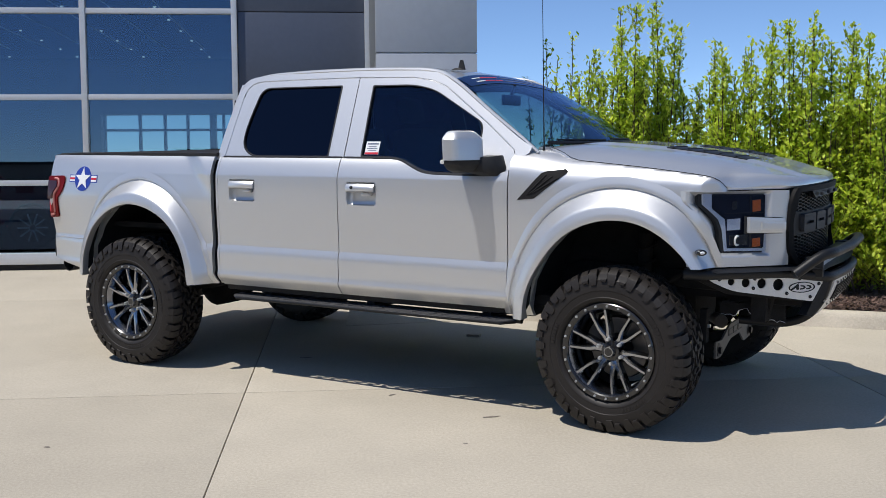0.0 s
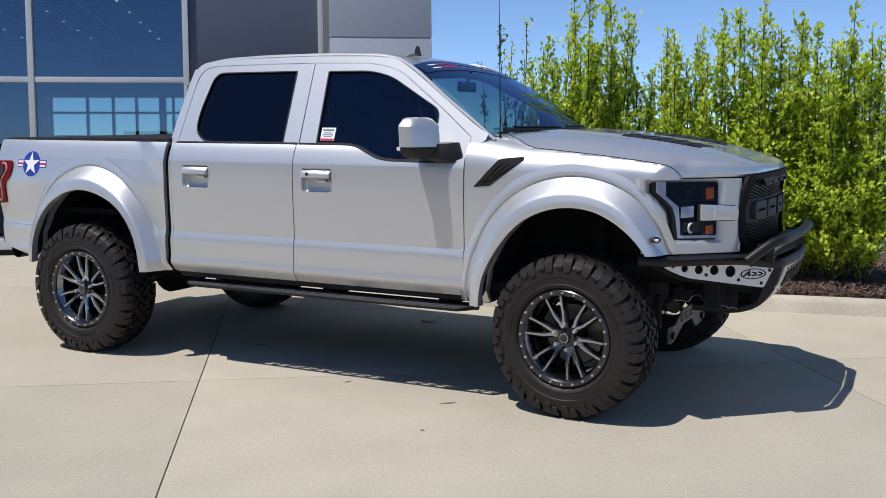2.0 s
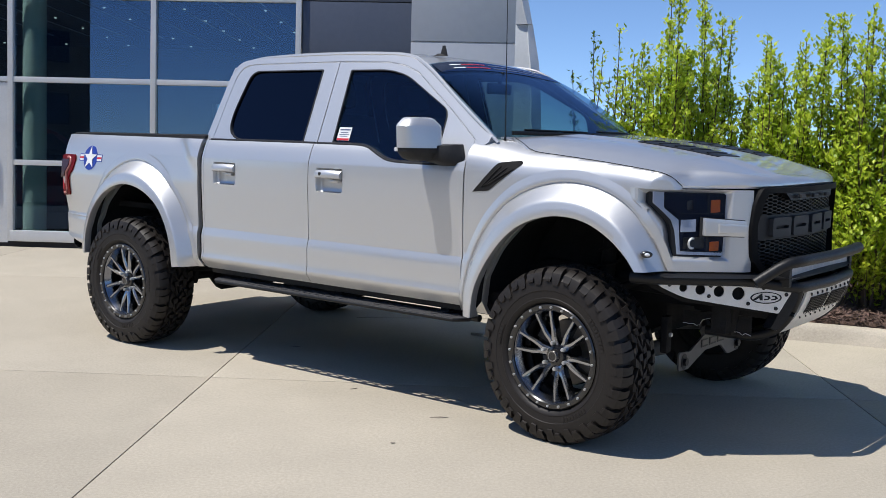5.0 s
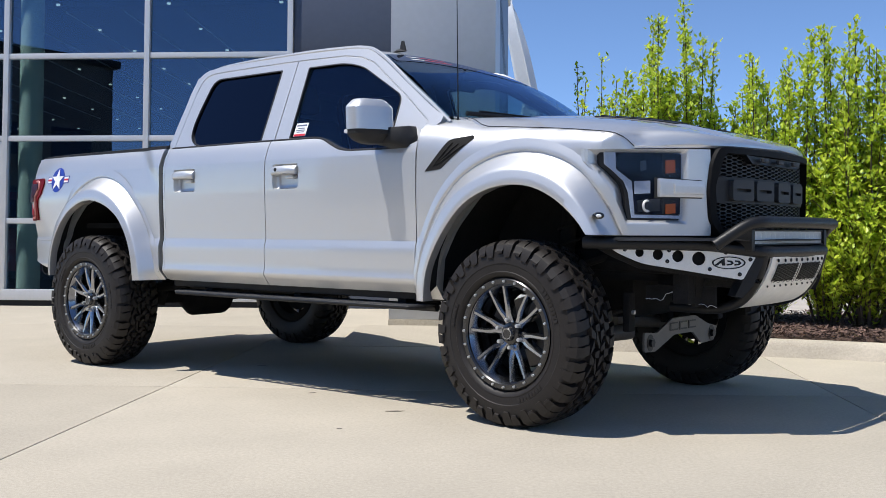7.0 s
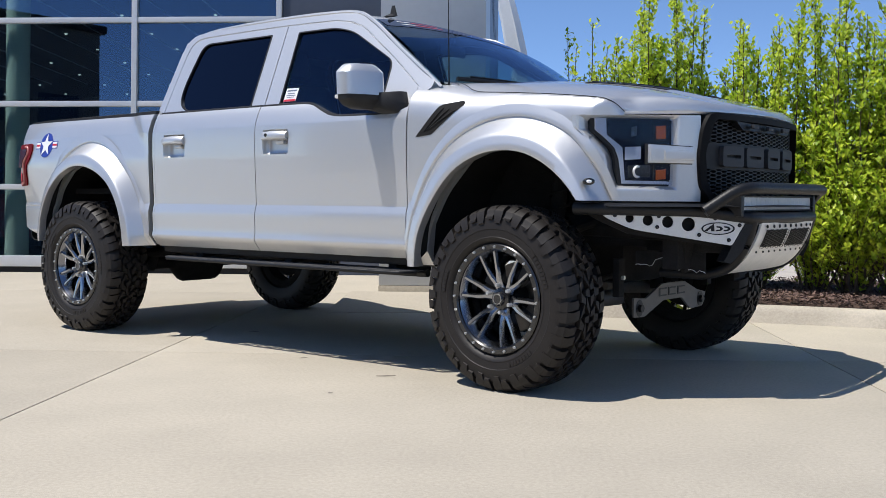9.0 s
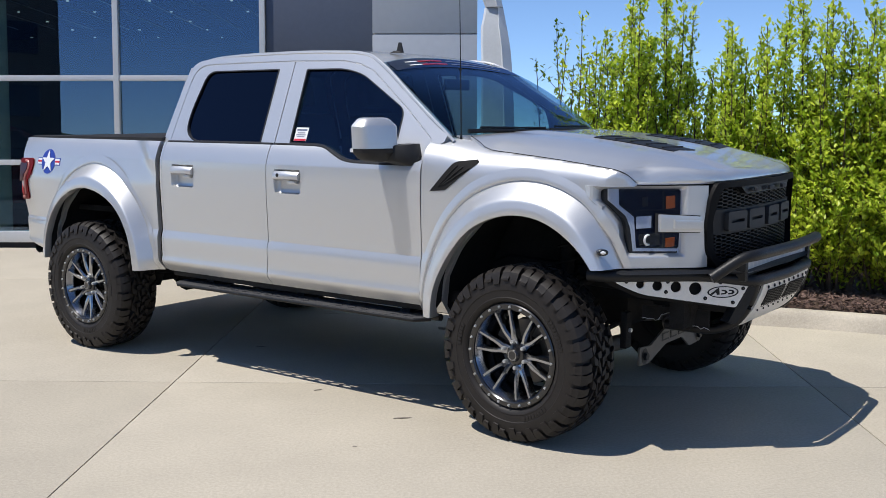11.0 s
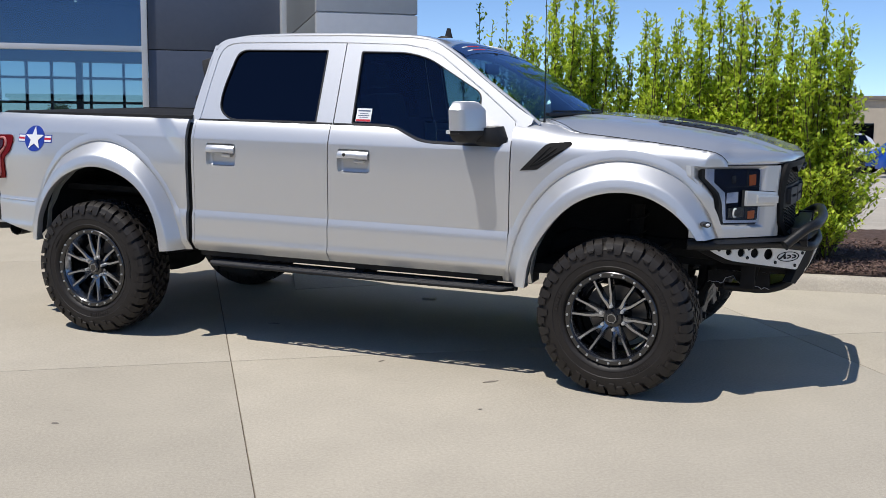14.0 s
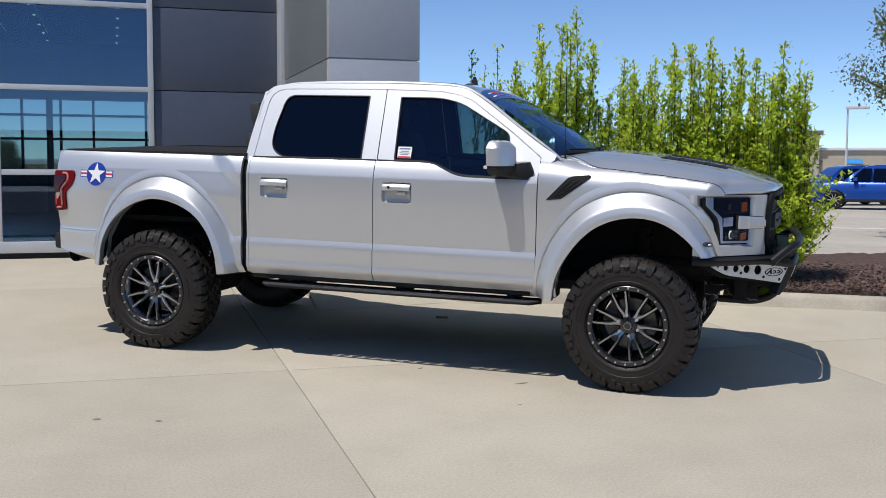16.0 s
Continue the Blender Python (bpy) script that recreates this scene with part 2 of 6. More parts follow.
def grid(fn, nu, nv):
    """A sheet fn(a, b), a and b from 0 to 1."""
    bm = bmesh.new()
    rows = [[bm.verts.new(fn(i / nu, j / nv)) for j in range(nv + 1)] for i in range(nu + 1)]
    for i in range(nu):
        for j in range(nv):
            bm.faces.new((rows[i][j], rows[i + 1][j], rows[i + 1][j + 1], rows[i][j + 1]))
    return bm


def lips(bm, shift):
    """Turn the open edges of a sheet inward, so that it has an edge thickness."""
    r = bmesh.ops.extrude_edge_only(bm, edges=[e for e in bm.edges if e.is_boundary])
    for v in r["geom"]:
        if isinstance(v, bmesh.types.BMVert):
            v.co += shift(v.co) if callable(shift) else Vector(shift)
    return bm


def shell(fn, nu, nv, back):
    """A sheet fn(a, b) with thickness: closed all round."""
    bm = grid(fn, nu, nv)
    front = list(bm.verts)
    faces = list(bm.faces)
    rear = {v: bm.verts.new(v.co + Vector(back)) for v in front}
    rim = [e for e in bm.edges if e.is_boundary]
    for f in faces:
        bm.faces.new([rear[v] for v in reversed(f.verts)])
    for e in rim:
        a, b = e.verts
        bm.faces.new((a, b, rear[b], rear[a]))
    return bm


def tube(bm, pts, r, n=12, closed=False):
    """A round tube along a line of points, with capped ends."""
    pts = [Vector(p) for p in pts]
    rings = []
    for i, p in enumerate(pts):
        a = pts[i - 1] if (i or closed) else p
        b = pts[(i + 1) % len(pts)] if (i < len(pts) - 1 or closed) else p
        d = (b - a).normalized()
        s = d.cross(Vector((0, 0, 1)) if abs(d.z) < 0.9 else Vector((1, 0, 0))).normalized()
        t = d.cross(s)
        rr = r[i] if isinstance(r, (list, tuple)) else r
        rings.append([bm.verts.new(p + (s * math.cos(k * math.tau / n) + t * math.sin(k * math.tau / n)) * rr) for k in range(n)])
    for i in range(len(rings) - (0 if closed else 1)):
        a, b = rings[i], rings[(i + 1) % len(rings)]
        for k in range(n):
            bm.faces.new((a[k], a[(k + 1) % n], b[(k + 1) % n], b[k]))
    if not closed:
        bm.faces.new(rings[0]), bm.faces.new(rings[-1])
    return bm


def round_path(pts, r, n=5):
    """The line through pts with its corners rounded."""
    pts = [Vector(p) for p in pts]
    out = [pts[0]]
    for a, b, c in zip(pts, pts[1:], pts[2:]):
        p = b + (a - b).normalized() * min(r, (a - b).length * 0.45)
        q = b + (c - b).normalized() * min(r, (c - b).length * 0.45)
        for k in range(n + 1):
            t = k / n
            out.append(p.lerp(b, t).lerp(b.lerp(q, t), t))
    return out + [pts[-1]]


def round_loop(pts, r, n=5):
    """A closed outline with rounded corners, in a plane."""
    pts = [Vector((*p, 0)) for p in pts]
    out = []
    for i, b in enumerate(pts):
        a, c = pts[i - 1], pts[(i + 1) % len(pts)]
        rr = r[i] if isinstance(r, (list, tuple)) else r
        p = b + (a - b).normalized() * min(rr, (a - b).length * 0.48)
        q = b + (c - b).normalized() * min(rr, (c - b).length * 0.48)
        for k in range(n + 1):
            t = k / n
            v = p.lerp(b, t).lerp(b.lerp(q, t), t)
            out.append((v.x, v.y))
    return out


def dense(loop, step):
    """A closed outline with no edge longer than step."""
    out = []
    for a, b in zip(loop, loop[1:] + loop[:1]):
        n = max(1, int(math.dist(a, b) / step + 0.999))
        out += [(a[0] + (b[0] - a[0]) * k / n, a[1] + (b[1] - a[1]) * k / n) for k in range(n)]
    return out


def plate(outline, place, back, holes=(), bm=None):
    """A plate with holes: the outline in a plane (a, b), laid out by place(a, b); back: the thickness as a vector."""
    bm = bm or bmesh.new()
    tmp = bmesh.new()
    for loop in (outline, *holes):
        vs = [tmp.verts.new((a, b, 0)) for a, b in loop]
        for a, b in zip(vs, vs[1:] + vs[:1]):
            tmp.edges.new((a, b))
    bmesh.ops.triangle_fill(tmp, use_beauty=True, use_dissolve=False, edges=list(tmp.edges), normal=(0, 0, 1))
    tmp.verts.index_update()
    back = Vector(back)
    front = [bm.verts.new(place(v.co.x, v.co.y)) for v in tmp.verts]
    rear = [bm.verts.new(v.co + back) for v in front]
    for f in tmp.faces:
        ids = [v.index for v in f.verts]
        bm.faces.new([front[i] for i in ids])
        bm.faces.new([rear[i] for i in reversed(ids)])
    for e in tmp.edges:
        if len(e.link_faces) == 1:
            a, b = (v.index for v in e.verts)
            bm.faces.new((front[a], front[b], rear[b], rear[a]))
    tmp.free()
    return bm


def sheet(y0, y1, lo, hi, place, back, step=0.012, rows=4):
    """A closed slab over the band between the lines lo and hi (lists of (a, b)), laid out by place(a, b)."""
    cuts = sorted({round(v, 4) for v in np.concatenate([np.linspace(y0, y1, max(2, int(abs(y1 - y0) / step) + 1)), [p[0] for p in lo + hi]])})
    cuts = [v for v in cuts if y0 - 1e-5 <= v <= y1 + 1e-5]
    bm = bmesh.new()
    back = Vector(back)
    f, r = [], []
    for a in cuts:
        l, h = (float(np.interp(a, [p[0] for p in q], [p[1] for p in q])) for q in (lo, hi))
        f.append([bm.verts.new(place(a, l + (h - l) * k / rows)) for k in range(rows + 1)])
        r.append([bm.verts.new(v.co + back) for v in f[-1]])
    for i in range(len(cuts) - 1):
        for k in range(rows):
            bm.faces.new((f[i][k], f[i + 1][k], f[i + 1][k + 1], f[i][k + 1]))
            bm.faces.new((r[i][k], r[i][k + 1], r[i + 1][k + 1], r[i + 1][k]))
        for k in (0, rows):
            bm.faces.new((f[i][k], f[i + 1][k], r[i + 1][k], r[i][k]))
    for i in (0, -1):
        for k in range(rows):
            bm.faces.new((f[i][k], f[i][k + 1], r[i][k + 1], r[i][k]))
    return bm


def soften(bm, offset, angle=50):
    """Bevel the sharp edges of a mesh."""
    bmesh.ops.recalc_face_normals(bm, faces=bm.faces)
    es = [e for e in bm.edges if len(e.link_faces) == 2 and e.calc_face_angle() > radians(angle)]
    bmesh.ops.bevel(bm, geom=es, offset=offset, segments=2, affect="EDGES", profile=0.6)
    return bm


def inside(p, poly):
    c = False
    for (x0, y0), (x1, y1) in zip(poly, poly[1:] + poly[:1]):
        if (y0 > p[1]) != (y1 > p[1]) and p[0] < (x1 - x0) * (p[1] - y0) / (y1 - y0) + x0:
            c = not c
    return c


def depth_in(p, poly):
    """How far a point lies inside an outline (0 outside)."""
    if not inside(p, poly):
        return 0.0
    best = 9.0
    for (x0, y0), (x1, y1) in zip(poly, poly[1:] + poly[:1]):
        t = min(max(((p[0] - x0) * (x1 - x0) + (p[1] - y0) * (y1 - y0)) / ((x1 - x0) ** 2 + (y1 - y0) ** 2), 0), 1)
        best = min(best, math.hypot(p[0] - x0 - t * (x1 - x0), p[1] - y0 - t * (y1 - y0)))
    return best


def circle(cx, cy, r, n=20, ry=None):
    return [(cx + r * math.cos(k * math.tau / n), cy + (ry or r) * math.sin(k * math.tau / n)) for k in range(n)]


def lathe(bm, profile, n=48, centre=(0, 0, 0)):
    """Turn a profile of (radius, y) about the y axis."""
    c = Vector(centre)
    rings = [[bm.verts.new(c + Vector((r * math.cos(k * math.tau / n), y, r * math.sin(k * math.tau / n)))) for k in range(n)] for r, y in profile]
    for a, b in zip(rings, rings[1:]):
        for k in range(n):
            bm.faces.new((a[k], a[(k + 1) % n], b[(k + 1) % n], b[k]))
    return bm


def curve(xs, ys):
    """A smooth function through points."""
    h = np.diff(xs)
    d = np.diff(ys) / h
    m = np.concatenate(([d[0]], np.where(d[:-1] * d[1:] > 0, 2 * d[:-1] * d[1:] / (d[:-1] + d[1:] + 1e-12), 0), [d[-1]]))

    def f(x):
        x = min(max(x, xs[0]), xs[-1])
        i = min(max(int(np.searchsorted(xs, x)) - 1, 0), len(xs) - 2)
        t = (x - xs[i]) / h[i]
        return float((1 + 2 * t) * (1 - t) ** 2 * ys[i] + t * (1 - t) ** 2 * h[i] * m[i] + t * t * (3 - 2 * t) * ys[i + 1] + t * t * (t - 1) * h[i] * m[i + 1])
    return f


def spline(pts, n):
    """n + 1 points along a smooth line through pts."""
    pts = [Vector(p) for p in pts]
    ts = [0.0]
    for a, b in zip(pts, pts[1:]):
        ts.append(ts[-1] + (b - a).length)
    fs = [curve(ts, [p[k] for p in pts]) for k in range(len(pts[0]))]
    return [Vector([f(ts[-1] * i / n) for f in fs]) for i in range(n + 1)]


def arc_line(pts, n):
    """n + 1 points along a rounded line through pts, bending evenly."""
    pts = [Vector(p) for p in pts]
    ts = [0.0]
    for a, b in zip(pts, pts[1:]):
        ts.append(ts[-1] + (b - a).length)
    tan = []
    for i in range(len(pts)):
        if 0 < i < len(pts) - 1:
            h0, h1 = ts[i] - ts[i - 1], ts[i + 1] - ts[i]
            tan.append(((pts[i] - pts[i - 1]) / h0 * h1 + (pts[i + 1] - pts[i]) / h1 * h0) / (h0 + h1))
        else:
            j = 1 if i == 0 else i
            tan.append((pts[j] - pts[j - 1]) / (ts[j] - ts[j - 1]))
    out = []
    for k in range(n + 1):
        t = ts[-1] * k / n
        i = max(q for q in range(len(pts) - 1) if ts[q] <= t + 1e-9)
        h = ts[i + 1] - ts[i]
        u = min((t - ts[i]) / h, 1.0)
        out.append(pts[i] * (1 + 2 * u) * (1 - u) ** 2 + tan[i] * h * u * (1 - u) ** 2 + pts[i + 1] * u * u * (3 - 2 * u) + tan[i + 1] * h * u * u * (u - 1))
    return out


# ---------- ground, apron, kerb ----------
B = pose(0, 0, 0, 0, 0, 35)
SB = SLOPE @ B

LINES = [-900, -400, -200, -100, -50, -30, -20, -15, -12, -10, -9] + [-8.6 + 0.43 * k for k in range(21)] + [2, 6, 12, 30, 60, 100, 200, 500, 900]


def ground_f(a, b):
    u, w = LINES[round(a * 40)], LINES[round(b * 40)]
    return (u, w, min(max(w, -8.6), 0) * 0.0489 - 0.05)


ground = thing("ground", grid(ground_f, 40, 40), ROAD,
               "pale concrete car park reaching to the horizon", "ground", B, kind="structure")

apron = root("pavement", "sunlit pale concrete apron cast in square slabs", "pavement", SB, kind="structure")
filler = boxes((-11.9, 8.43, -7.99, 4.70, -0.16, -0.012))
part("joint_filler", filler, JOINT, apron)
UJ = [-11.91, -7.84, -3.77, 0.30, 4.37, 8.44]
WJ = [-8.0, -5.90, -1.83, 2.24, 4.70]
for i in range(5):
    for j in range(4):
        if i == 4 and j == 3:
            continue
        g = 0.0032
        part("slab", boxes((UJ[i] + g, UJ[i + 1] - g, WJ[j] + g, WJ[j + 1] - g, -0.15, 0.0), bevel=0.004), CONCRETE, apron)

# small dark oil spots and scuffs on the slabs
for u, w, a, b, yaw in ((-1.008, -2.80, 0.030, 0.018, 20), (-0.653, -2.923, 0.022, 0.012, -30), (1.819, -2.584, 0.05, 0.012, 10), (1.254, -1.998, 0.03, 0.008, 35), (0.659, -0.812, 0.045, 0.014, -15), (1.603, -3.099, 0.014, 0.010, 0)):
    rr = random.Random(int(u * 1000))
    spot = [(a * math.cos(k * math.tau / 14) * rr.uniform(0.7, 1.2), b * math.sin(k * math.tau / 14) * rr.uniform(0.7, 1.2)) for k in range(14)]
    part("stain", plate(spot, lambda p, q: pose(u, w, 0, 0, 0, yaw) @ Vector((p, q, 0.003)), (0, 0, -0.001)), SPOT, apron, smooth=0)

thing("paving_stone", boxes((-0.055, 0.055, -0.035, 0.035, 0.0, 0.022), bevel=0.006), KERB, "small pale flat stone lying on the concrete", "stone", SLOPE @ pose(1.725, 1.035, 0.001, 0, 0, 12))

# raised island with its kerb, planted with shrubs
EDGE = [(2.30, 1.36), (2.33, 0.90), (2.60, 0.50), (3.5, 0.33), (4.57, 0.08), (5.57, -0.30), (6.61, -0.80), (8.0, -1.55), (10.5, -3.0)]
edge = spline([(*p, 0) for p in EDGE], 80)
BACK = 2.05


def strip(d0, d1, z0, z1, lo=0.0, hi=1.0, bev=0.02):
    """A kerb-like band that follows the island's edge, from d0 to d1 metres inside it."""
    bm = bmesh.new()
    rings = []
    pts = edge[int(lo * 80):int(hi * 80) + 1]
    for i, p in enumerate(pts):
        d = (pts[min(i + 1, len(pts) - 1)] - pts[max(i - 1, 0)]).normalized()
        s = Vector((-d.y, d.x, 0))
        prof = [(d0 - 0.02, z0), (d0 - 0.005, z0 + 0.035), (d0 + 0.025, z1 - 0.045), (d0 + 0.042, z1 - 0.018), (d0 + 0.062, z1 - 0.004), (d0 + 0.085, z1), (d1 - bev, z1), (d1, z1 - bev), (d1, z0)]
        rings.append([bm.verts.new(p + s * a + Vector((0, 0, b))) for a, b in prof])
    for a, b in zip(rings, rings[1:]):
        for k in range(len(a) - 1):
            bm.faces.new((a[k], a[k + 1], b[k + 1], b[k]))
    bm.faces.new(rings[0]), bm.faces.new(rings[-1])
    return bm


kerb = root("kerb", "weathered concrete kerb with a chipped joint", "kerb", SB, kind="structure")
part("kerb_stone", strip(0.0, 0.17, -0.02, 0.13, 0.0, 0.622), KERB, kerb)
part("kerb_stone", strip(0.0, 0.17, -0.02, 0.132, 0.6275, 1.0), KERB, kerb)


def bed_bm():
    """Mulch heaped unevenly behind the kerb."""
    def f(a, b):
        p = edge[min(int(a * 80), 80)]
        q = Vector((max(p.x, 3.2) + 0.3 * b, p.y + 0.16 + (BACK - p.y) * b, 0))
        n = noise.noise(Vector((q.x * 2, q.y * 2, 0))) * 0.03 + noise.noise(Vector((q.x * 11, q.y * 11, 3))) * 0.022
        return (q.x, q.y, 0.12 + n + 0.06 * math.sin(min(b * 4, 1) * 1.57))
    return grid(lambda a, b: f(0.172 + 0.828 * a, b), 110, 70)


bed = thing("mulch_bed", bed_bm(), MULCH, "dark brown shredded bark mulch in the planting bed", "mulch", SB, kind="stuff")


def chips_mesh(n=24000):
    """Shreds of bark lying every way over the front of the bed."""
    rng = np.random.default_rng(9)
    k = rng.integers(14, 81, n)
    e = np.array([[edge[i].x, edge[i].y] for i in range(81)])
    d = 0.17 + 2.3 * rng.uniform(0, 1, n) ** 1.7
    p = np.stack([np.maximum(e[k, 0], 3.2) + rng.uniform(-0.06, 0.06, n), e[k, 1] + d, 0.135 + 0.06 * np.minimum(d, 0.4) / 0.4 * 0.9 + rng.uniform(0, 0.025, n)], 1)
    yaw, pit = rng.uniform(0, math.tau, n), rng.normal(0, 0.35, n)
    f = np.stack([np.cos(yaw) * np.cos(pit), np.sin(yaw) * np.cos(pit), np.sin(pit)], 1) * (rng.uniform(0.008, 0.028, n))[:, None]
    g = np.stack([-np.sin(yaw), np.cos(yaw), rng.normal(0, 0.5, n)], 1) * (rng.uniform(0.003, 0.007, n))[:, None]
    co = np.stack([p - f - g, p + f - g * 0.6, p + f * 0.9 + g, p - f * 0.8 + g], 1).reshape(-1, 3)
    me = bpy.data.meshes.new("bark_chips")
    me.from_pydata(co.tolist(), [], [(4 * i, 4 * i + 1, 4 * i + 2, 4 * i + 3) for i in range(n)])
    me.materials.append(CHIPS)
    return me


chips = new("bark_chips", chips_mesh())
chips.parent = bed
thing("island_paving", boxes((2.30, 4.4, 1.0, 4.69, 0.0, 0.118)), KERB, "raised plain concrete paving round the pillar", "paving", SB, kind="structure")
thing("bed_edge", boxes((3.3, 12, BACK, BACK + 0.3, -0.6, 0.12), bevel=0.02), KERB, "concrete back kerb of the planting bed", "kerb", SB, kind="structure")


# ---------- building ----------
WALL_W = 4.72
LEV = [0.40, 1.31, 2.364, 3.42, 4.476, 5.53, 6.6]
MU = [-0.397 - 1.841 * k for k in range(7)]

front = root("wall_north", "glazed showroom front of aluminium frames on a dark plinth", "wall", B, kind="structure")
part("plinth", boxes((MU[-1], -0.36, WALL_W - 0.02, WALL_W + 0.25, -0.5, 0.30)), TRIM, front, "black plinth")
part("sill", boxes((MU[2], -0.36, WALL_W - 0.07, WALL_W + 0.12, 0.30, 0.44), bevel=0.01), ALU, front, "white aluminium sill")
for u in MU:
    part("mullion", boxes((u - 0.035, u + 0.035, WALL_W - 0.05, WALL_W + 0.03, 0.30, 6.6), bevel=0.004), ALU, front)
for k in range(6):
    for z in LEV[1:]:
        if k == 2 and z < 2.0:
            continue
        part("transom", boxes((MU[k + 1] + 0.036, MU[k] - 0.036, WALL_W - 0.04, WALL_W + 0.02, z - 0.034, z + 0.034), bevel=0.004), ALU, front)
for k in range(6):
    for z0, z1 in zip(LEV, LEV[1:]):
        if k == 2 and z1 < 2.5:
            continue
        tilt = random.uniform(-0.002, 0.002)
        pane = part("pane", boxes((MU[k + 1] + 0.03, MU[k] - 0.03, WALL_W + 0.003 + tilt, WALL_W + 0.013 + tilt, z0 + 0.03, z1 - 0.03)), SHOPGLASS, front, smooth=0)
        pane.visible_shadow = False

door = root("door_1", "glass entrance door in an aluminium frame, closed", "door", B, kind="structure")
part("frame", plate([(MU[3] + 0.04, 0.28), (MU[2] - 0.04, 0.28), (MU[2] - 0.04, 2.32), (MU[3] + 0.04, 2.32)], lambda a, b: Vector((a, WALL_W - 0.03, b)), (0, 0.09, 0),
     holes=[[(MU[3] + 0.16, 0.50), (MU[3] + 0.16, 2.22), (MU[2] - 0.16, 2.22), (MU[2] - 0.16, 0.50)]]), ALU, door)
dp = part("pane", boxes((MU[3] + 0.15, MU[2] - 0.15, WALL_W + 0.01, WALL_W + 0.022, 0.49, 2.23)), SHOPGLASS, door, smooth=0)
dp.visible_shadow = False
part("handle", tube(bmesh.new(), [(MU[2] - 0.25, WALL_W - 0.03, 1.05), (MU[2] - 0.25, WALL_W - 0.09, 1.05), (MU[2] - 0.25, WALL_W - 0.09, 1.55), (MU[2] - 0.25, WALL_W - 0.03, 1.55)], 0.014), ALU, door)

dark = root("wall_panels", "dark grey metal panel wall beside the glazing", "wall", B, kind="structure")
for z0, z1 in zip([-0.4] + LEV[1:], LEV[1:] + [7.6]):
    part("panel", boxes((-0.355, 1.9, WALL_W, WALL_W + 0.2, z0 + 0.006, z1 - 0.006), bevel=0.004), PANEL_DARK, dark)
part("backing", boxes((-0.36, 1.9, WALL_W + 0.012, WALL_W + 0.3, -0.4, 7.6)), TRIM, dark)

pillar = root("pillar", "pale grey metal-clad blade wall standing out from the showroom", "pillar", B, kind="structure")
PU0, PU1, PW = 1.275, 2.255, 1.48
for z0, z1 in ((0.215, 2.515), (2.515, 5.1), (5.1, 7.6)):
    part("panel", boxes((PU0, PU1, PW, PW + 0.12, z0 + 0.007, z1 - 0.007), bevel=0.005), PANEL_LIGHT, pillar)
    part("panel", boxes((PU0 + 0.004, PU0 + 0.05, PW + 0.125, 4.41, z0 + 0.007, z1 - 0.007), bevel=0.005), PANEL_SHADED, pillar)
part("core", boxes((PU0 + 0.02, PU1 - 0.02, PW + 0.02, WALL_W, 0.0, 7.6)), PANEL_LIGHT, pillar)
part("foot", boxes((PU0 - 0.005, PU1 + 0.005, PW - 0.005, 4.4, -0.2, 0.22), bevel=0.01), CONCRETE, pillar, "plain concrete foot")
part("return_trim", boxes((PU0 - 0.05, PU0 + 0.03, 4.42, WALL_W - 0.004, -0.2, 7.6), bevel=0.004), ALU, pillar, "pale aluminium return")
ramp = bmesh.new()
for lo, hi in (((0.95, 0.45), (1.02, PW - 0.004)), ((2.30, 0.62), (2.262, PW - 0.004))):
    [ramp.verts.new(v) for v in ((*lo, 0.003), (*hi, 0.092), (*hi, -0.02), (*lo, -0.02))]
ramp.verts.ensure_lookup_table()
for f in ((0, 1, 2, 3), (7, 6, 5, 4), (0, 4, 5, 1), (1, 5, 6, 2), (2, 6, 7, 3), (3, 7, 4, 0)):
    ramp.faces.new([ramp.verts[i] for i in f])
thing("ramp", ramp, CONCRETE, "low concrete ramp up to the foot of the pillar", "ramp", SB, kind="structure")
thing("canopy", boxes((-15, PU1, WALL_W - 0.03, 18.3, 7.6, 8.2), bevel=0.02), PANEL_LIGHT, "pale roof edge and canopy of the showroom", "roof", B, kind="structure")

# showroom inside
thing("showroom_floor", boxes((-14, 1.9, WALL_W + 0.1, 18, 0.0, 0.29)), FLOORTILE, "grey polished showroom floor", "floor", B, kind="structure")
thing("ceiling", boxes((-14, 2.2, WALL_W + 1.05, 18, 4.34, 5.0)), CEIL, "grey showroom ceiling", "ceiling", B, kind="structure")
far = root("wall_south", "far glazed wall of the showroom with dark frames", "wall", B, kind="structure")
part("header", boxes((-14, 1.9, 17.6, 18, 3.0, 4.34)), DARKBLD, far)
part("solid_wall", boxes((-14, -5.0, 17.6, 18, 0.29, 3.0)), DARKBLD, far)
part("low_wall", boxes((-5.0, 1.9, 17.6, 18, 0.29, 1.15)), DARKBLD, far)
for u in (-4.95, -4.1, -3.5, -2.95, -2.08, -1.33, -0.1, 1.1):
    part("mullion", boxes((u, u + 0.06, 17.6, 17.75, 1.15, 3.0)), TRIM, far)
part("post", boxes((-2.37, -2.23, 17.5, 17.8, 0.29, 3.0)), TRIM, far)
for z in (1.2, 2.05, 2.62):
    part("transom", boxes((-5.0, 1.9, 17.62, 17.72, z - 0.03, z + 0.03)), TRIM, far)
thing("wall_east", boxes((1.9, 2.2, WALL_W, 18, 0, 7.6)), PANEL_DARK, "plain side wall of the showroom", "wall", B, kind="structure")
thing("wall_west", boxes((-14.3, -14, WALL_W, 18, 0, 7.6)), PANEL_DARK, "plain side wall of the showroom", "wall", B, kind="structure")
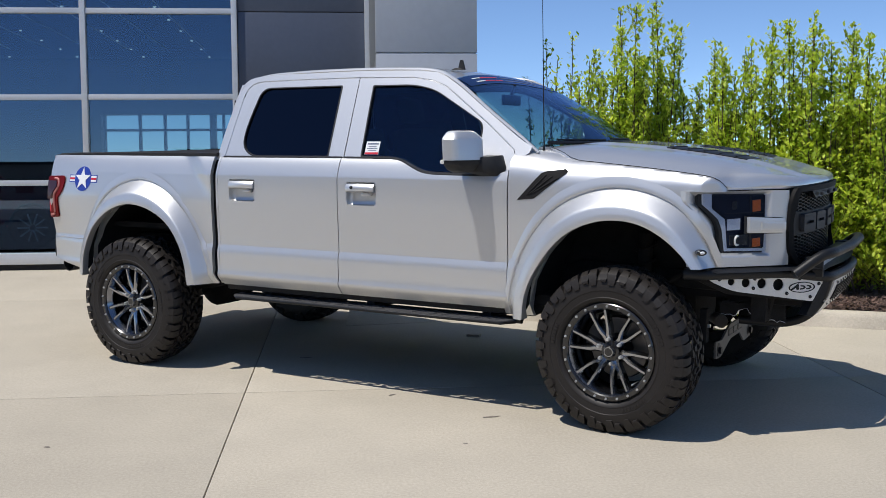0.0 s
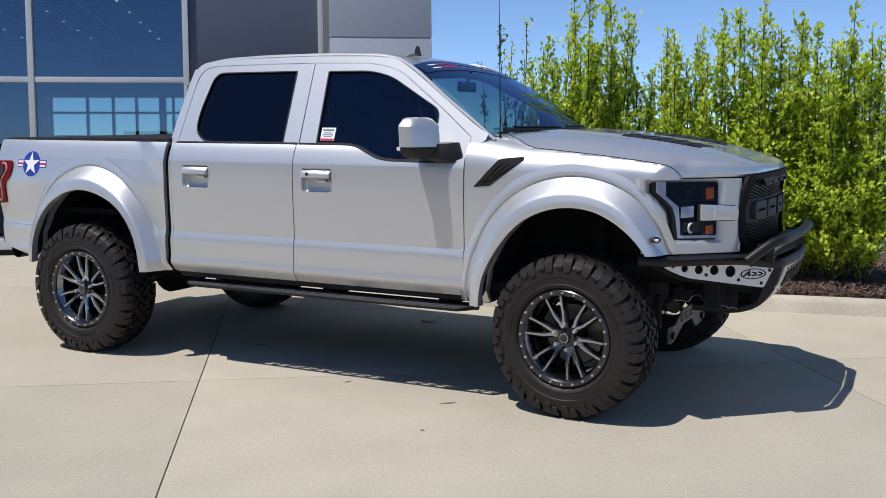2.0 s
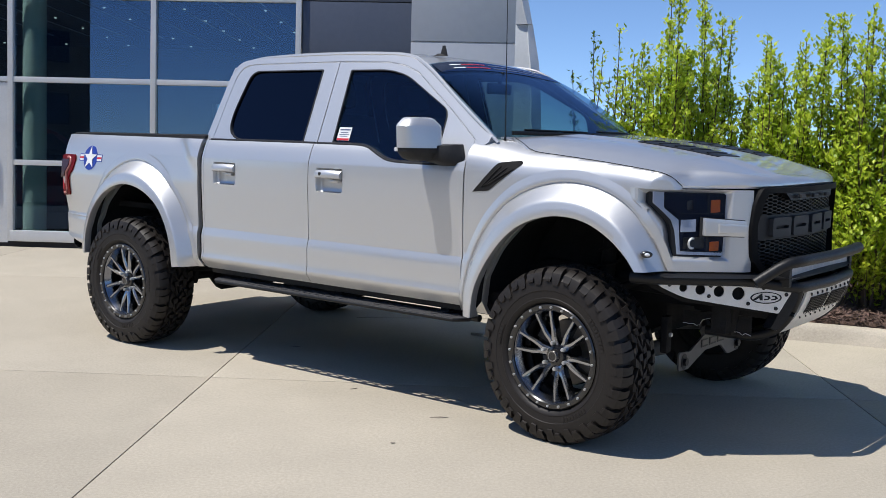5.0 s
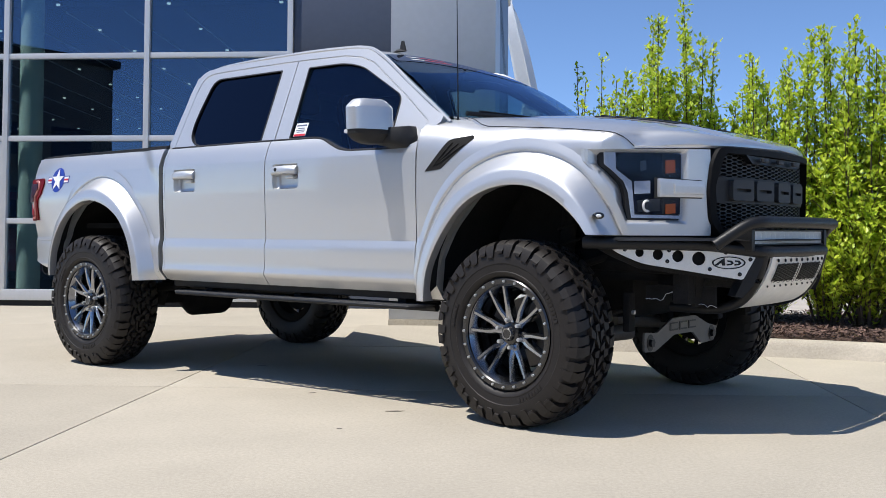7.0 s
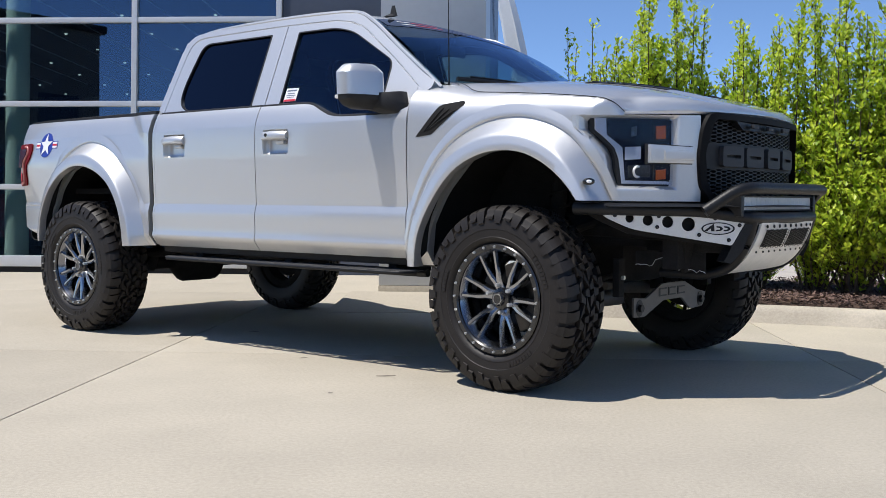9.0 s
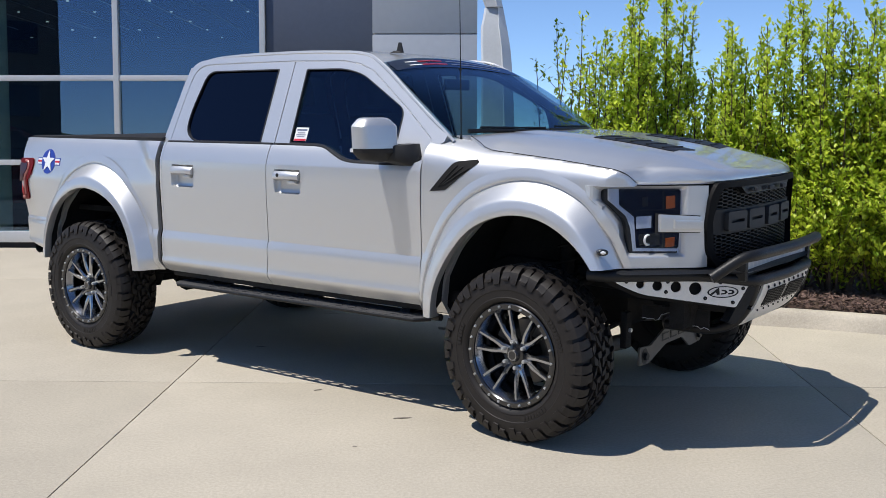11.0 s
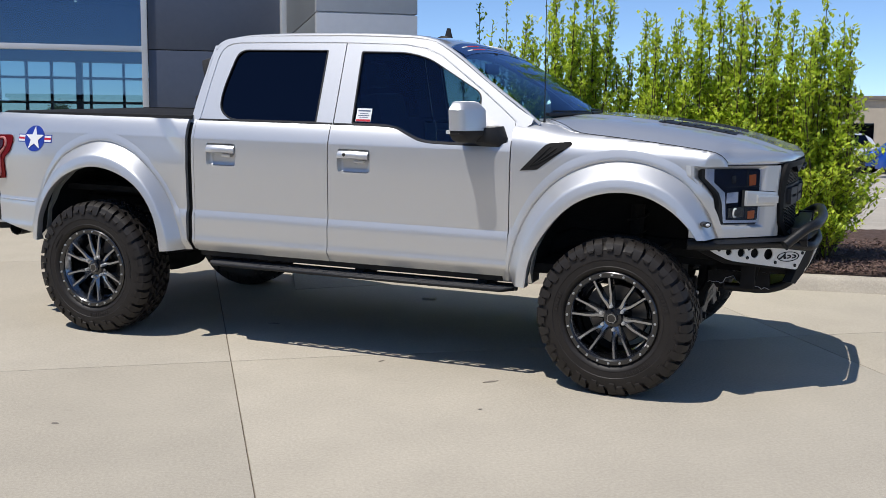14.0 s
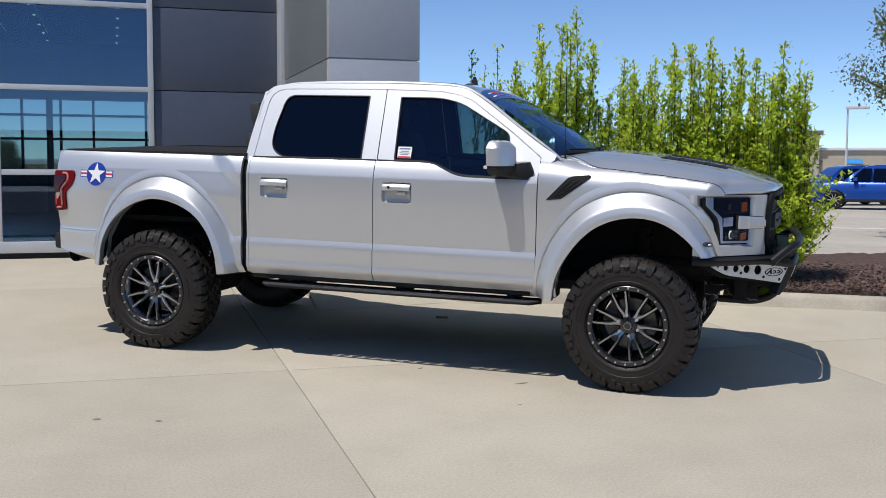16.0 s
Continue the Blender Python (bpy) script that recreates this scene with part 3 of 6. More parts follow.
for u, w in ((-4.06, 5.35), (-9.5, 5.35), (-9.6, 12.5)):
    thing("column", lathe(bmesh.new(), [(0.15, 0), (0.15, 4.05)], 28), COLUMN, "round pale green plastered column inside the showroom", "column",
          B @ pose(u, w, 0.29, 90, 0, 0) @ pose(0, 0, 0), group="showroom columns")
lamp = bmesh.new()
lathe(lamp, [(0.001, 0.0), (0.022, 0.0), (0.028, 0.008), (0.028, 0.022)], 16)
lamp_me = ob_from("downlight", lamp, LAMP)
tagged(lamp_me, "small round lit ceiling downlight", "lamp", "showroom downlights")
lamp_me.matrix_world = B @ pose(-6.93, 12.75, 4.315, 90, 0, 0)
for i in range(-4, 5):
    for j in range(-5, 4):
        if i or j:
            copy_thing(lamp_me, B @ pose(-6.93 + 1.55 * i, 12.75 + 1.43 * j, 4.315, 90, 0, 0))


for i in range(9):
    thing("ceiling_rail", boxes((-9.0 + 0.85 * i, -8.985 + 0.85 * i, 6.0, 15.5, 4.318, 4.338)), ALU, "thin pale rail on the showroom ceiling", "rail", B, group="showroom ceiling rails")

# curved white fin behind the pillar
def fin_bm(left, right, z0, z1, thick, ridge):
    """A tapering blade with a ridge along its face, between the lines left(z) and right(z)."""
    bm = bmesh.new()
    rings = []
    for k in range(33):
        z = z0 + (z1 - z0) * k / 32
        l, r, t = left(z), right(z), thick * (1 - 0.7 * (k / 32) ** 3)
        m = l + (r - l) * ridge
        rings.append([bm.verts.new((x, y, z)) for x, y in ((l, 0.0), (l + 0.06, -t * 0.5), (m, -t * 0.8), (m + 0.03, -t), (r, -t * 0.3), (r, t * 0.5), (l + 0.05, t * 0.5))])
    for a, b in zip(rings, rings[1:]):
        for k in range(7):
            bm.faces.new((a[k], a[(k + 1) % 7], b[(k + 1) % 7], b[k]))
    bm.faces.new(rings[0]), bm.faces.new(rings[-1])
    return bm


fin = root("sign_fin", "tall curved white metal fin tapering to a point", "sign", B @ pose(0, 22.0, 0))
part("blade", fin_bm(curve([5.74, 6.46, 7.1, 7.96, 8.4, 8.75], [2.60, 2.36, 2.24, 2.10, 2.13, 2.215]), curve([5.74, 7.1, 8.0, 8.75], [3.10, 2.80, 2.54, 2.235]), 5.745, 8.75, 0.28, 0.62), WALLWHITE, fin, smooth=30)
part("foot", fin_bm(curve([-0.1, 4.3, 5.1, 5.45, 5.74], [2.50, 2.49, 2.47, 2.53, 2.58]), curve([-0.1, 4.3, 5.74], [3.55, 3.35, 3.11]), -0.1, 5.735, 0.5, 0.66), WALLWHITE, fin, smooth=30)


# ---------- shrubs ----------
def leaves_mesh(name, pos, size, rng):
    """Many small folded leaves at the given places, held out and up."""
    n = len(pos)
    yaw, tilt = rng.uniform(0, math.tau, n), rng.normal(0.72, 0.42, n)
    d = np.stack([np.cos(yaw) * np.cos(tilt), np.sin(yaw) * np.cos(tilt), np.sin(tilt)], 1)
    s = np.stack([-np.sin(yaw), np.cos(yaw), rng.uniform(-0.5, 0.5, n)], 1)
    s /= np.linalg.norm(s, axis=1)[:, None]
    up = np.cross(d, s)
    ln = (size * rng.uniform(0.6, 1.3, n))[:, None]
    m = pos + d * ln * 0.5
    l, r = m + s * ln * 0.31 + up * ln * 0.07, m - s * ln * 0.31 + up * ln * 0.07
    co = np.stack([pos, l, pos + d * ln, r], 1).reshape(-1, 3)
    me = bpy.data.meshes.new(name)
    me.from_pydata(co.tolist(), [], [f for i in range(n) for f in ((4 * i, 4 * i + 1, 4 * i + 2), (4 * i, 4 * i + 2, 4 * i + 3))])
    me.materials.append(LEAF)
    return me


def shrub(seed, x, y, h, spread, stems, tops, shoot=1.0):
    """Many upright stems from one root, each clothed with leafy side shoots; tops of them stand out as spires."""
    rng = np.random.default_rng(seed)
    ob = root("shrub", "tall leafy deciduous shrub with bright green upright shoots, rooted in mulch", "shrub", SLOPE @ pose(x, y, 0.12), "shrubs in the bed")
    bm = bmesh.new()
    pts = []
    for k in range(stems):
        a, q = k * 2.4 + rng.uniform(-0.5, 0.5), math.sqrt(rng.uniform(0.02, 1)) * spread
        if k < tops:
            q, hh = q * 0.8, h * (1.0 - 0.22 * k / max(tops, 1) * rng.uniform(0.6, 1.4)) - 0.05
        else:
            hh = h * rng.uniform(0.50, 0.80)
        out = np.array([math.cos(a), math.sin(a), 0])
        base, bend = out * q * 0.25, rng.normal(0, 0.035, 3)
        lean = rng.normal(0, 0.05, 3) * (1, 1, 0)
        ts = np.linspace(0, 1, 9)
        line = np.array([base + out * q * 0.75 * math.sin(min(t * 1.5, 1) * 1.57) + np.array([0, 0, hh * t]) + bend * math.sin(t * 5) + lean * t * t for t in ts])
        tube(bm, line, [0.011 * (1 - 0.85 * t) + 0.0015 for t in ts], 5)

        def along(t):
            i = np.minimum((t * 8).astype(int), 7)
            f = (t * 8 - i)[:, None]
            return line[i] * (1 - f) + line[i + 1] * f
        for j in range(int((12 + 5 * hh) * shoot)):
            t0 = rng.uniform(0.08, 0.45) if j < 4 else rng.uniform(0.14, 0.96)
            b0 = along(np.array([t0]))[0]
            yw, lean_out = rng.uniform(0, math.tau), rng.uniform(0.30, 0.85)
            L = rng.uniform(0.12, 0.46) * (1.10 - t0 * 0.72)
            if j < 4:
                yw, lean_out, L = a + rng.normal(0, 0.6), rng.uniform(0.8, 1.25), rng.uniform(0.22, 0.46)
            b1 = b0 + np.array([math.cos(yw) * lean_out, math.sin(yw) * lean_out, 0.85]) * L
            tube(bm, [b0, (b0 + b1) / 2 + rng.normal(0, 0.010, 3), b1], [0.0035, 0.003, 0.0015], 3)
            n = int((8 + 92 * L) * (1.0 - 0.35 * b0[2] / h) * shoot)
            tt = rng.uniform(0.10, 1.03, n)[:, None]
            pts.append(b0 + (b1 - b0) * tt + rng.normal(0, 0.016, (n, 3)))
        n = int((95 if k < tops else 66) * hh * shoot)
        tt = rng.uniform(0.06, 1.0, n) if k >= tops else 1 - rng.uniform(0, 0.94, n) ** 1.2
        pts.append(along(np.clip(tt, 0, 0.999)) + rng.normal(0, 0.026 if k < tops else 0.018, (n, 3)) * (1, 1, 0.5))
    part("trunk", bm, BARK, ob)
    crown = new("crown", leaves_mesh("crown", np.concatenate(pts), 0.050, rng))
    crown.parent = ob
    return ob


for s, x, y, h, sp, n, k, shoot in ((1, 1.34, 3.46, 2.58, 0.26, 8, 6, 0.5), (2, 1.80, 3.50, 2.44, 0.36, 24, 9, 0.9), (3, 2.38, 3.42, 2.94, 0.42, 32, 9, 1.05), (4, 3.16, 3.55, 2.44, 0.34, 30, 14, 1.0),
                                    (5, 3.66, 3.62, 2.66, 0.36, 28, 9, 1.0), (6, 4.00, 3.62, 2.60, 0.36, 28, 9, 0.95), (7, 4.32, 3.72, 2.58, 0.36, 28, 8, 0.95), (8, 4.56, 3.66, 2.42, 0.34, 26, 9, 0.95), (9, 4.78, 3.74, 2.30, 0.22, 16, 7, 0.9),
                                    (10, 2.80, 3.66, 2.10, 0.34, 22, 8, 0.9)):
    shrub(s, x, y, h, sp, n, k, shoot)


# ---------- pickup truck (x forward, rear axle at x = 0) ----------
truck = root("pickup_truck", "lifted silver crew-cab pickup truck with chunky tyres and black tube bumper", "pickup truck", SLOPE)

side_sill = curve([0.56, 0.60, 0.64, 0.67, 0.692, 0.708, 0.722, 0.745, 0.80, 0.85, 0.868, 0.914], [0.86, 0.90, 0.932, 0.957, 0.972, 0.9755, 0.9725, 0.969, 0.9705, 0.9715, 0.9700, 0.9575])
side_low = curve([0.914, 0.96, 1.10, 1.25, 1.34, 1.396], [0.9575, 0.9585, 0.9640, 0.9685, 0.9680, 0.965])
side_high = curve([1.396, 1.41, 1.46, 1.50, 1.545], [0.965, 0.961, 0.944, 0.926, 0.895])
side_y = lambda z: side_sill(z) if z < 0.914 else side_low(z) if z < 1.396 else side_high(z)
glass_y = lambda z: 0.885 - 0.40 * (z - 1.53)
ZROWS = sorted([0.56, 0.60, 0.625, 0.65, 0.67, 0.682, 0.692, 0.70, 0.708, 0.715, 0.722, 0.732, 0.745, 0.77, 0.80, 0.83, 0.85, 0.859, 0.868, 0.885, 0.911, 0.9138, 0.9165, 0.925, 0.94, 0.955, 0.97, 1.05, 1.15, 1.195, 1.212, 1.2205, 1.2225, 1.226, 1.25, 1.238, 1.265, 1.28, 1.295, 1.31, 1.325, 1.34, 1.355, 1.37, 1.385, 1.394, 1.398, 1.41, 1.43, 1.445, 1.46, 1.475, 1.49, 1.505, 1.52, 1.535, 1.55, 1.57])
ARCH_F = [(3.165, 0.60), (3.185, 0.75), (3.285, 0.95), (3.45, 1.12), (3.66, 1.195), (3.86, 1.18), (4.00, 1.11), (4.10, 1.02), (4.150, 0.955)]
FLARE_F = [(3.025, 0.60), (3.045, 0.78), (3.13, 1.02), (3.33, 1.255), (3.62, 1.368), (3.86, 1.355), (4.05, 1.27), (4.19, 1.10), (4.25, 0.955)]
ARCH_R = [(-0.47, 0.63), (-0.445, 0.80), (-0.36, 0.97), (-0.20, 1.11), (0.0, 1.176), (0.2, 1.155), (0.40, 1.05), (0.50, 0.92), (0.56, 0.75), (0.575, 0.625)]
FLARE_R = [(-0.585, 0.64), (-0.545, 0.82), (-0.46, 1.05), (-0.28, 1.25), (0.02, 1.354), (0.30, 1.28), (0.50, 1.11), (0.625, 0.90), (0.68, 0.75), (0.70, 0.63)]


def skin(x0, x1, low, top, s, y_of=None, extra=(), step=0.035):
    """A panel of the truck's side between two seams, from low(x) to top(x), with turned-in edges."""
    xs = sorted(set(np.round(np.concatenate([np.linspace(x0, x1, max(2, int((x1 - x0) / step) + 1)), np.array(extra)]), 4)))
    xs = [x for x in xs if x0 <= x <= x1]
    y_of = y_of or (lambda x, z: side_y(z))
    bm = bmesh.new()
    cols = []
    for x in xs:
        lo, hi = low(x), top(x)
        zs = [min(max(z, lo), hi) for z in ZROWS] + [hi]
        cols.append([bm.verts.new((x, s * y_of(x, z), z)) for z in zs])
    for a, b in zip(cols, cols[1:]):
        for k in range(len(a) - 1):
            bm.faces.new((a[k], b[k], b[k + 1], a[k + 1]))
    bmesh.ops.remove_doubles(bm, verts=bm.verts, dist=0.0004)
    bmesh.ops.dissolve_degenerate(bm, dist=0.0002, edges=bm.edges)
    return lips(bm, (0, -s * 0.03, 0))


def arch_low(base, arch, lift=0.035):
    xs, zs = [p[0] for p in arch], [p[1] for p in arch]
    return lambda x: base(x) if x < xs[0] or x > xs[-1] else max(base(x), float(np.interp(x, xs, zs)) + lift)


def flare_bm(outer, inner, s, body, out=1.085):
    """A bulging wheel-arch flare between an outer and an inner line."""
    n = 64
    o, i = arc_line([(x, 0, z) for x, z in outer], n), arc_line([(x, 0, z) for x, z in inner], n)
    prof = [(-0.34, -0.02), (-0.24, 0.02), (-0.13, 0.06), (-0.05, 0.085), (-0.012, 0.082), (0.010, 0.055), (0.030, 0.02), (0.055, 0.025), (0.10, 0.10), (0.22, 0.31), (0.36, 0.54), (0.47, 0.72), (0.52, 0.79), (0.565, 0.835), (0.62, 0.86), (0.78, 0.91), (0.95, 0.965), (1.0, 0.94), (1.012, 0.83), (1.0, 0.5)]

    def f(a, b):
        k, q = round(a * n), prof[round(b * (len(prof) - 1))]
        y0 = body(o[k].x, o[k].z)
        return (o[k].x + (i[k].x - o[k].x) * q[0], s * (y0 + (out - y0) * q[1]), o[k].z + (i[k].z - o[k].z) * q[0])
    return grid(f, n, len(prof) - 1)


def liner_bm(arch, s):
    """The dark lining behind a wheel arch."""
    a = arc_line([(x, 0, z) for x, z in arch], 30)
    return grid(lambda p, q: (a[round(p * 30)].x, s * (1.05 - 0.60 * q), a[round(p * 30)].z + 0.02 + 0.10 * min(1, q * 4)), 30, 5)


GREYL = mat('pale_light_guide', (0.50, 0.52, 0.56), 0.35, scale=30, vary=0.1)
DARKRED = mat('smoked_red_lens', (0.035, 0.003, 0.003), 0.25, scale=30, vary=0.2)
PINK = mat('pink_light_guide', (0.50, 0.20, 0.18), 0.3, scale=30, vary=0.1)
flat = lambda v: (lambda x: v)
bed_low = lambda x: 0.726 - 0.08 * (x + 0.97) / 0.38 if x < -0.59 else 0.635
bed_top = curve([-0.97, -0.93, -0.6, 0.735], [1.49, 1.522, 1.528, 1.536])
belt = curve([0.7, 1.6, 2.16, 2.24, 2.34, 2.43, 2.52, 2.8, 2.93, 3.02], [1.515, 1.517, 1.515, 1.508, 1.468, 1.434, 1.424, 1.421, 1.43, 1.46])
fender_top = curve([3.02, 3.2, 3.30, 3.40, 3.60, 3.85, 4.08, 4.17, 4.205, 4.245, 4.275], [1.588, 1.572, 1.552, 1.520, 1.502, 1.480, 1.455, 1.443, 1.436, 1.414, 1.374])
fender_in = curve([3.02, 3.28, 3.40, 3.80, 4.10, 4.205, 4.245, 4.275], [0.80, 0.80, 0.852, 0.890, 0.914, 0.914, 0.884, 0.845])


def ease(v):
    v = min(max(v, 0.0), 1.0)
    return v * v * (3 - 2 * v)


def haunch(x, z):
    """The bed side is set in under the rail; near the cab it swells out again along a falling sweep."""
    line = 0.40 + 0.22 * (max(0.0, 1.53 - z) / 0.25) ** 0.8
    return side_y(z) - 0.030 * (1 - ease((x - line) / 0.17)) * ease((z - 1.20) / 0.22) - (0.085 - 0.045 * ease((z - 0.8) / 0.4)) * max(0.0, (-0.50 - x) / 0.475) ** 1.5


def fender_y(x, z):
    d = max(fender_top(x) - z, 0)
    y0 = fender_in(x)
    y = y0 + (0.965 - y0) * (1 - math.exp(-d / (0.055 - 0.020 * ease((x - 3.65) / 0.45))))
    if z < 1.2:
        y = min(y, side_y(z))
    if x > 3.95:
        y = min(y, nose_y(x) + 0.004)
    return y


nose_x = curve([0.0, 0.3, 0.5, 0.62, 0.72, 0.85, 0.93, 0.97, 1.02], [4.64, 4.62, 4.59, 4.54, 4.44, 4.30, 4.20, 4.12, 3.98])
nose_y = curve([3.98, 4.12, 4.20, 4.30, 4.44, 4.54], [1.02, 0.97, 0.93, 0.85, 0.72, 0.62])

for s in (-1, 1):
    bed = part("bed_side", skin(-0.97, 0.724, arch_low(bed_low, ARCH_R), bed_top, s, haunch, [-0.4701, -0.4699, 0.5751, 0.5749, *np.linspace(0.40, 0.73, 30)]), PAINT, truck)
    part("wheel_flare", flare_bm(FLARE_R, ARCH_R, s, haunch), PAINT, bed)
    part("wheel_liner", liner_bm(ARCH_R, s), UNDER, bed)
    part("crease_trim", tube(bmesh.new(), [(x, s * (haunch(x, 0.891) - 0.002), 0.891) for x in np.linspace(-0.965, -0.58, 14)], 0.007, 8), PAINT, bed)
    part("rail_cap", shell(lambda a, b: (-0.955 + 1.695 * a, s * (0.78 + (haunch(-0.955 + 1.695 * a, 1.525) + 0.003 - 0.78) * b), bed_top(-0.955 + 1.695 * a) + 0.013 - 0.006 * b ** 6), 40, 6, (0, 0, -0.022)), TRIM, bed, "black plastic rail cap")
    part("cab_gap", sheet(0.715, 0.774, [(0.715, 0.65), (0.774, 0.65)], [(0.715, 1.53), (0.774, 1.53)], lambda a, b: Vector((a, s * (side_y(b) - 0.040), b)), (0, -s * 0.02, 0), rows=14), UNDER, truck)
    fender = part("fender", skin(3.024, 4.275, arch_low(lambda x: 0.60 if x < 3.6 else 0.952 if x < 4.102 else 1.358, ARCH_F), fender_top, s, fender_y, [3.1651, 3.1649, 4.1015, 4.1025, *np.linspace(4.16, 4.275, 14)]), PAINT, truck)
    part("fender_nose", skin(4.098, 4.150, arch_low(flat(0.952), ARCH_F), flat(1.262), s, fender_y, step=0.01), PAINT, fender)
    part("wheel_flare", flare_bm(FLARE_F, ARCH_F, s, lambda x, z: min(fender_y(x, z), nose_y(x))), PAINT, fender)
    part("wheel_liner", liner_bm(ARCH_F, s), UNDER, fender)

    # doors
    for name, x0, x1, hx in (("rear_door", 0.792, 1.798, 1.005), ("front_door", 1.804, 3.018, 1.983)):
        def door_y(x, z):
            q = 1 - ((x - hx) / 0.108) ** 10 - ((z - 1.295) / 0.074) ** 12
            return side_y(z) - 0.042 * max(q, 0) ** 0.35
        d = part(name, skin(x0, x1, flat(0.632), belt, s, door_y, np.linspace(hx - 0.115, hx + 0.115, 31)), PAINT, truck)
        if name == "rear_door":
            out = [(0.797, 1.50), (0.811, 1.62), (0.825, 1.76), (0.847, 1.922), (0.857, 1.959), (0.875, 1.990), (0.904, 2.014), (0.944, 2.028), (1.0, 2.034), (1.4, 2.038), (1.795, 2.038), (1.797, 1.50)]
            win = round_loop([(1.02, 1.524), (1.678, 1.525), (1.674, 1.995), (0.992, 1.994), (0.925, 1.72), (0.930, 1.59)], [0.06, 0.012, 0.012, 0.075, 0.1, 0.06])
        else:
            out = [(1.805, 1.50), (1.801, 2.038), (2.22, 2.028), (2.36, 2.004), (2.474, 1.963), (2.806, 1.734), (3.02, 1.572), (3.014, 1.455), (2.97, 1.415), (2.40, 1.405), (2.2, 1.49)]
            win = round_loop([(1.930, 1.527), (2.20, 1.523), (2.43, 1.432), (2.785, 1.424), (2.785, 1.735), (2.40, 1.948), (2.24, 1.987), (1.915, 1.989)], [0.012, 0.06, 0.07, 0.012, 0.05, 0.06, 0.08, 0.012])
        place = lambda a, b: Vector((a, s * glass_y(b), b))
        part("window_frame", plate(dense(out, 0.12), place, (0, -s * 0.03, 0), [dense(win, 0.12)]), PAINT, d)
        ring = [(a + (a - sum(p[0] for p in win) / len(win)) * -0.022, b + (b - 1.75) * -0.03) for a, b in win]
        part("window_seal", plate(win, lambda a, b: Vector((a, s * (glass_y(b) + 0.002), b)), (0, -s * 0.02, 0), [ring]), TRIM, d)
        g = part("window", plate(win, lambda a, b: Vector((a, s * (glass_y(b) - 0.012), b)), (0, -s * 0.004, 0)), SIDEGLASS if name == "rear_door" else SIDELIGHT, d, "dark tinted side window", smooth=0)
        part("belt_moulding", tube(bmesh.new(), [(x, s * (side_y(belt(x)) - 0.012), belt(x) + 0.004) for x in np.linspace(x0 + 0.01, min(x1, 2.95), 30)], 0.009, 8), TRIM, d)
        part("door_card", boxes((x0 + 0.05, x1 - 0.05, s * 0.80, s * 0.84, 0.80, 1.425 if name == "front_door" else 1.50), bevel=0.01), SEAT, d, "dark inner door panel")
        part("frame_lining", plate(dense(out, 0.12), lambda a, b: Vector((a, s * (glass_y(b) - 0.034), b)), (0, -s * 0.006, 0), [dense(win, 0.12)]), SEAT, d, "dark inner window surround")
        part("belt_trim", tube(bmesh.new(), [(x, s * (side_y(belt(x)) - 0.060), belt(x) - 0.012) for x in np.linspace(x0 + 0.03, min(x1, 2.95), 30)], 0.024, 8), SEAT, d)
        # handle in its scooped recess
        hb = bmesh.new()
        rows_ = []
        for k in range(13):
            e = 2 * k / 12 - 1
            x, out = hx + 0.106 * e, 1.002 - 0.012 * abs(e) ** 3
            sec = ((0.958, 1.310), (out - 0.014, 1.309), (out - 0.003, 1.316), (out, 1.332), (out - 0.006, 1.348), (out - 0.022, 1.360), (0.958, 1.358))
            rows_.append([hb.verts.new((x, s * y, z - 0.003 * abs(e))) for y, z in sec])
        for ra, rb_ in zip(rows_, rows_[1:]):
            for k in range(7):
                hb.faces.new((ra[k], ra[(k + 1) % 7], rb_[(k + 1) % 7], rb_[k]))
        hb.faces.new(rows_[0]), hb.faces.new(rows_[-1])
        handle = part("handle", hb, PAINT, d)
        part("grip", boxes((hx + 0.0, hx + 0.070, s * 0.930, s * 0.966, 1.280, 1.304), bevel=0.010), PAINT, handle)
        if name == "front_door":
            part("keyhole", lathe(bmesh.new(), [(0.001, 0), (0.011, 0), (0.011, 0.01)], 14, (hx - 0.050, s * 1.003, 1.335)), TRIM, d)
            # mirror
            arm = bmesh.new()
            near = [(2.865, 1.408), (2.975, 1.408), (2.985, 1.475), (2.95, 1.545), (2.865, 1.545)]
            far_end = [(2.72, 1.452), (2.865, 1.452), (2.885, 1.475), (2.87, 1.535), (2.72, 1.535)]
            rings = [[arm.verts.new((x, s * y, z)) for x, z in sec] for sec, y in ((near, 0.87), (near, 0.935), ([((p[0] + q[0]) / 2 + 0.02, (p[1] + q[1]) / 2) for p, q in zip(near, far_end)], 0.972), (far_end, 1.02))]
            for ra, rb_ in zip(rings, rings[1:]):
                for k in range(5):
                    arm.faces.new((ra[k], ra[(k + 1) % 5], rb_[(k + 1) % 5], rb_[k]))
            arm.faces.new(rings[0]), arm.faces.new(rings[-1])
            part("mirror_arm", soften(arm, 0.008, 40), TRIM, d, "black mirror arm")

            def cap_bm(sections):
                """A housing lofted through level sections (z, x0, x1, y0, y1)."""
                bm = bmesh.new()
                rings = []
                for z, x0, x1, y0, y1 in sections:
                    w, h = x1 - x0, y1 - y0
                    lp_ = round_loop([(x0, y0), (x1, y0 + 0.05 * h), (x1 - 0.13 * w, y0 + 0.50 * h), (x1 - 0.44 * w, y1), (x0 + 0.10 * w, y1)], [0.016, 0.020, 0.05, 0.034, 0.010], 4)
                    rings.append([bm.verts.new((a, s * b, z)) for a, b in lp_])
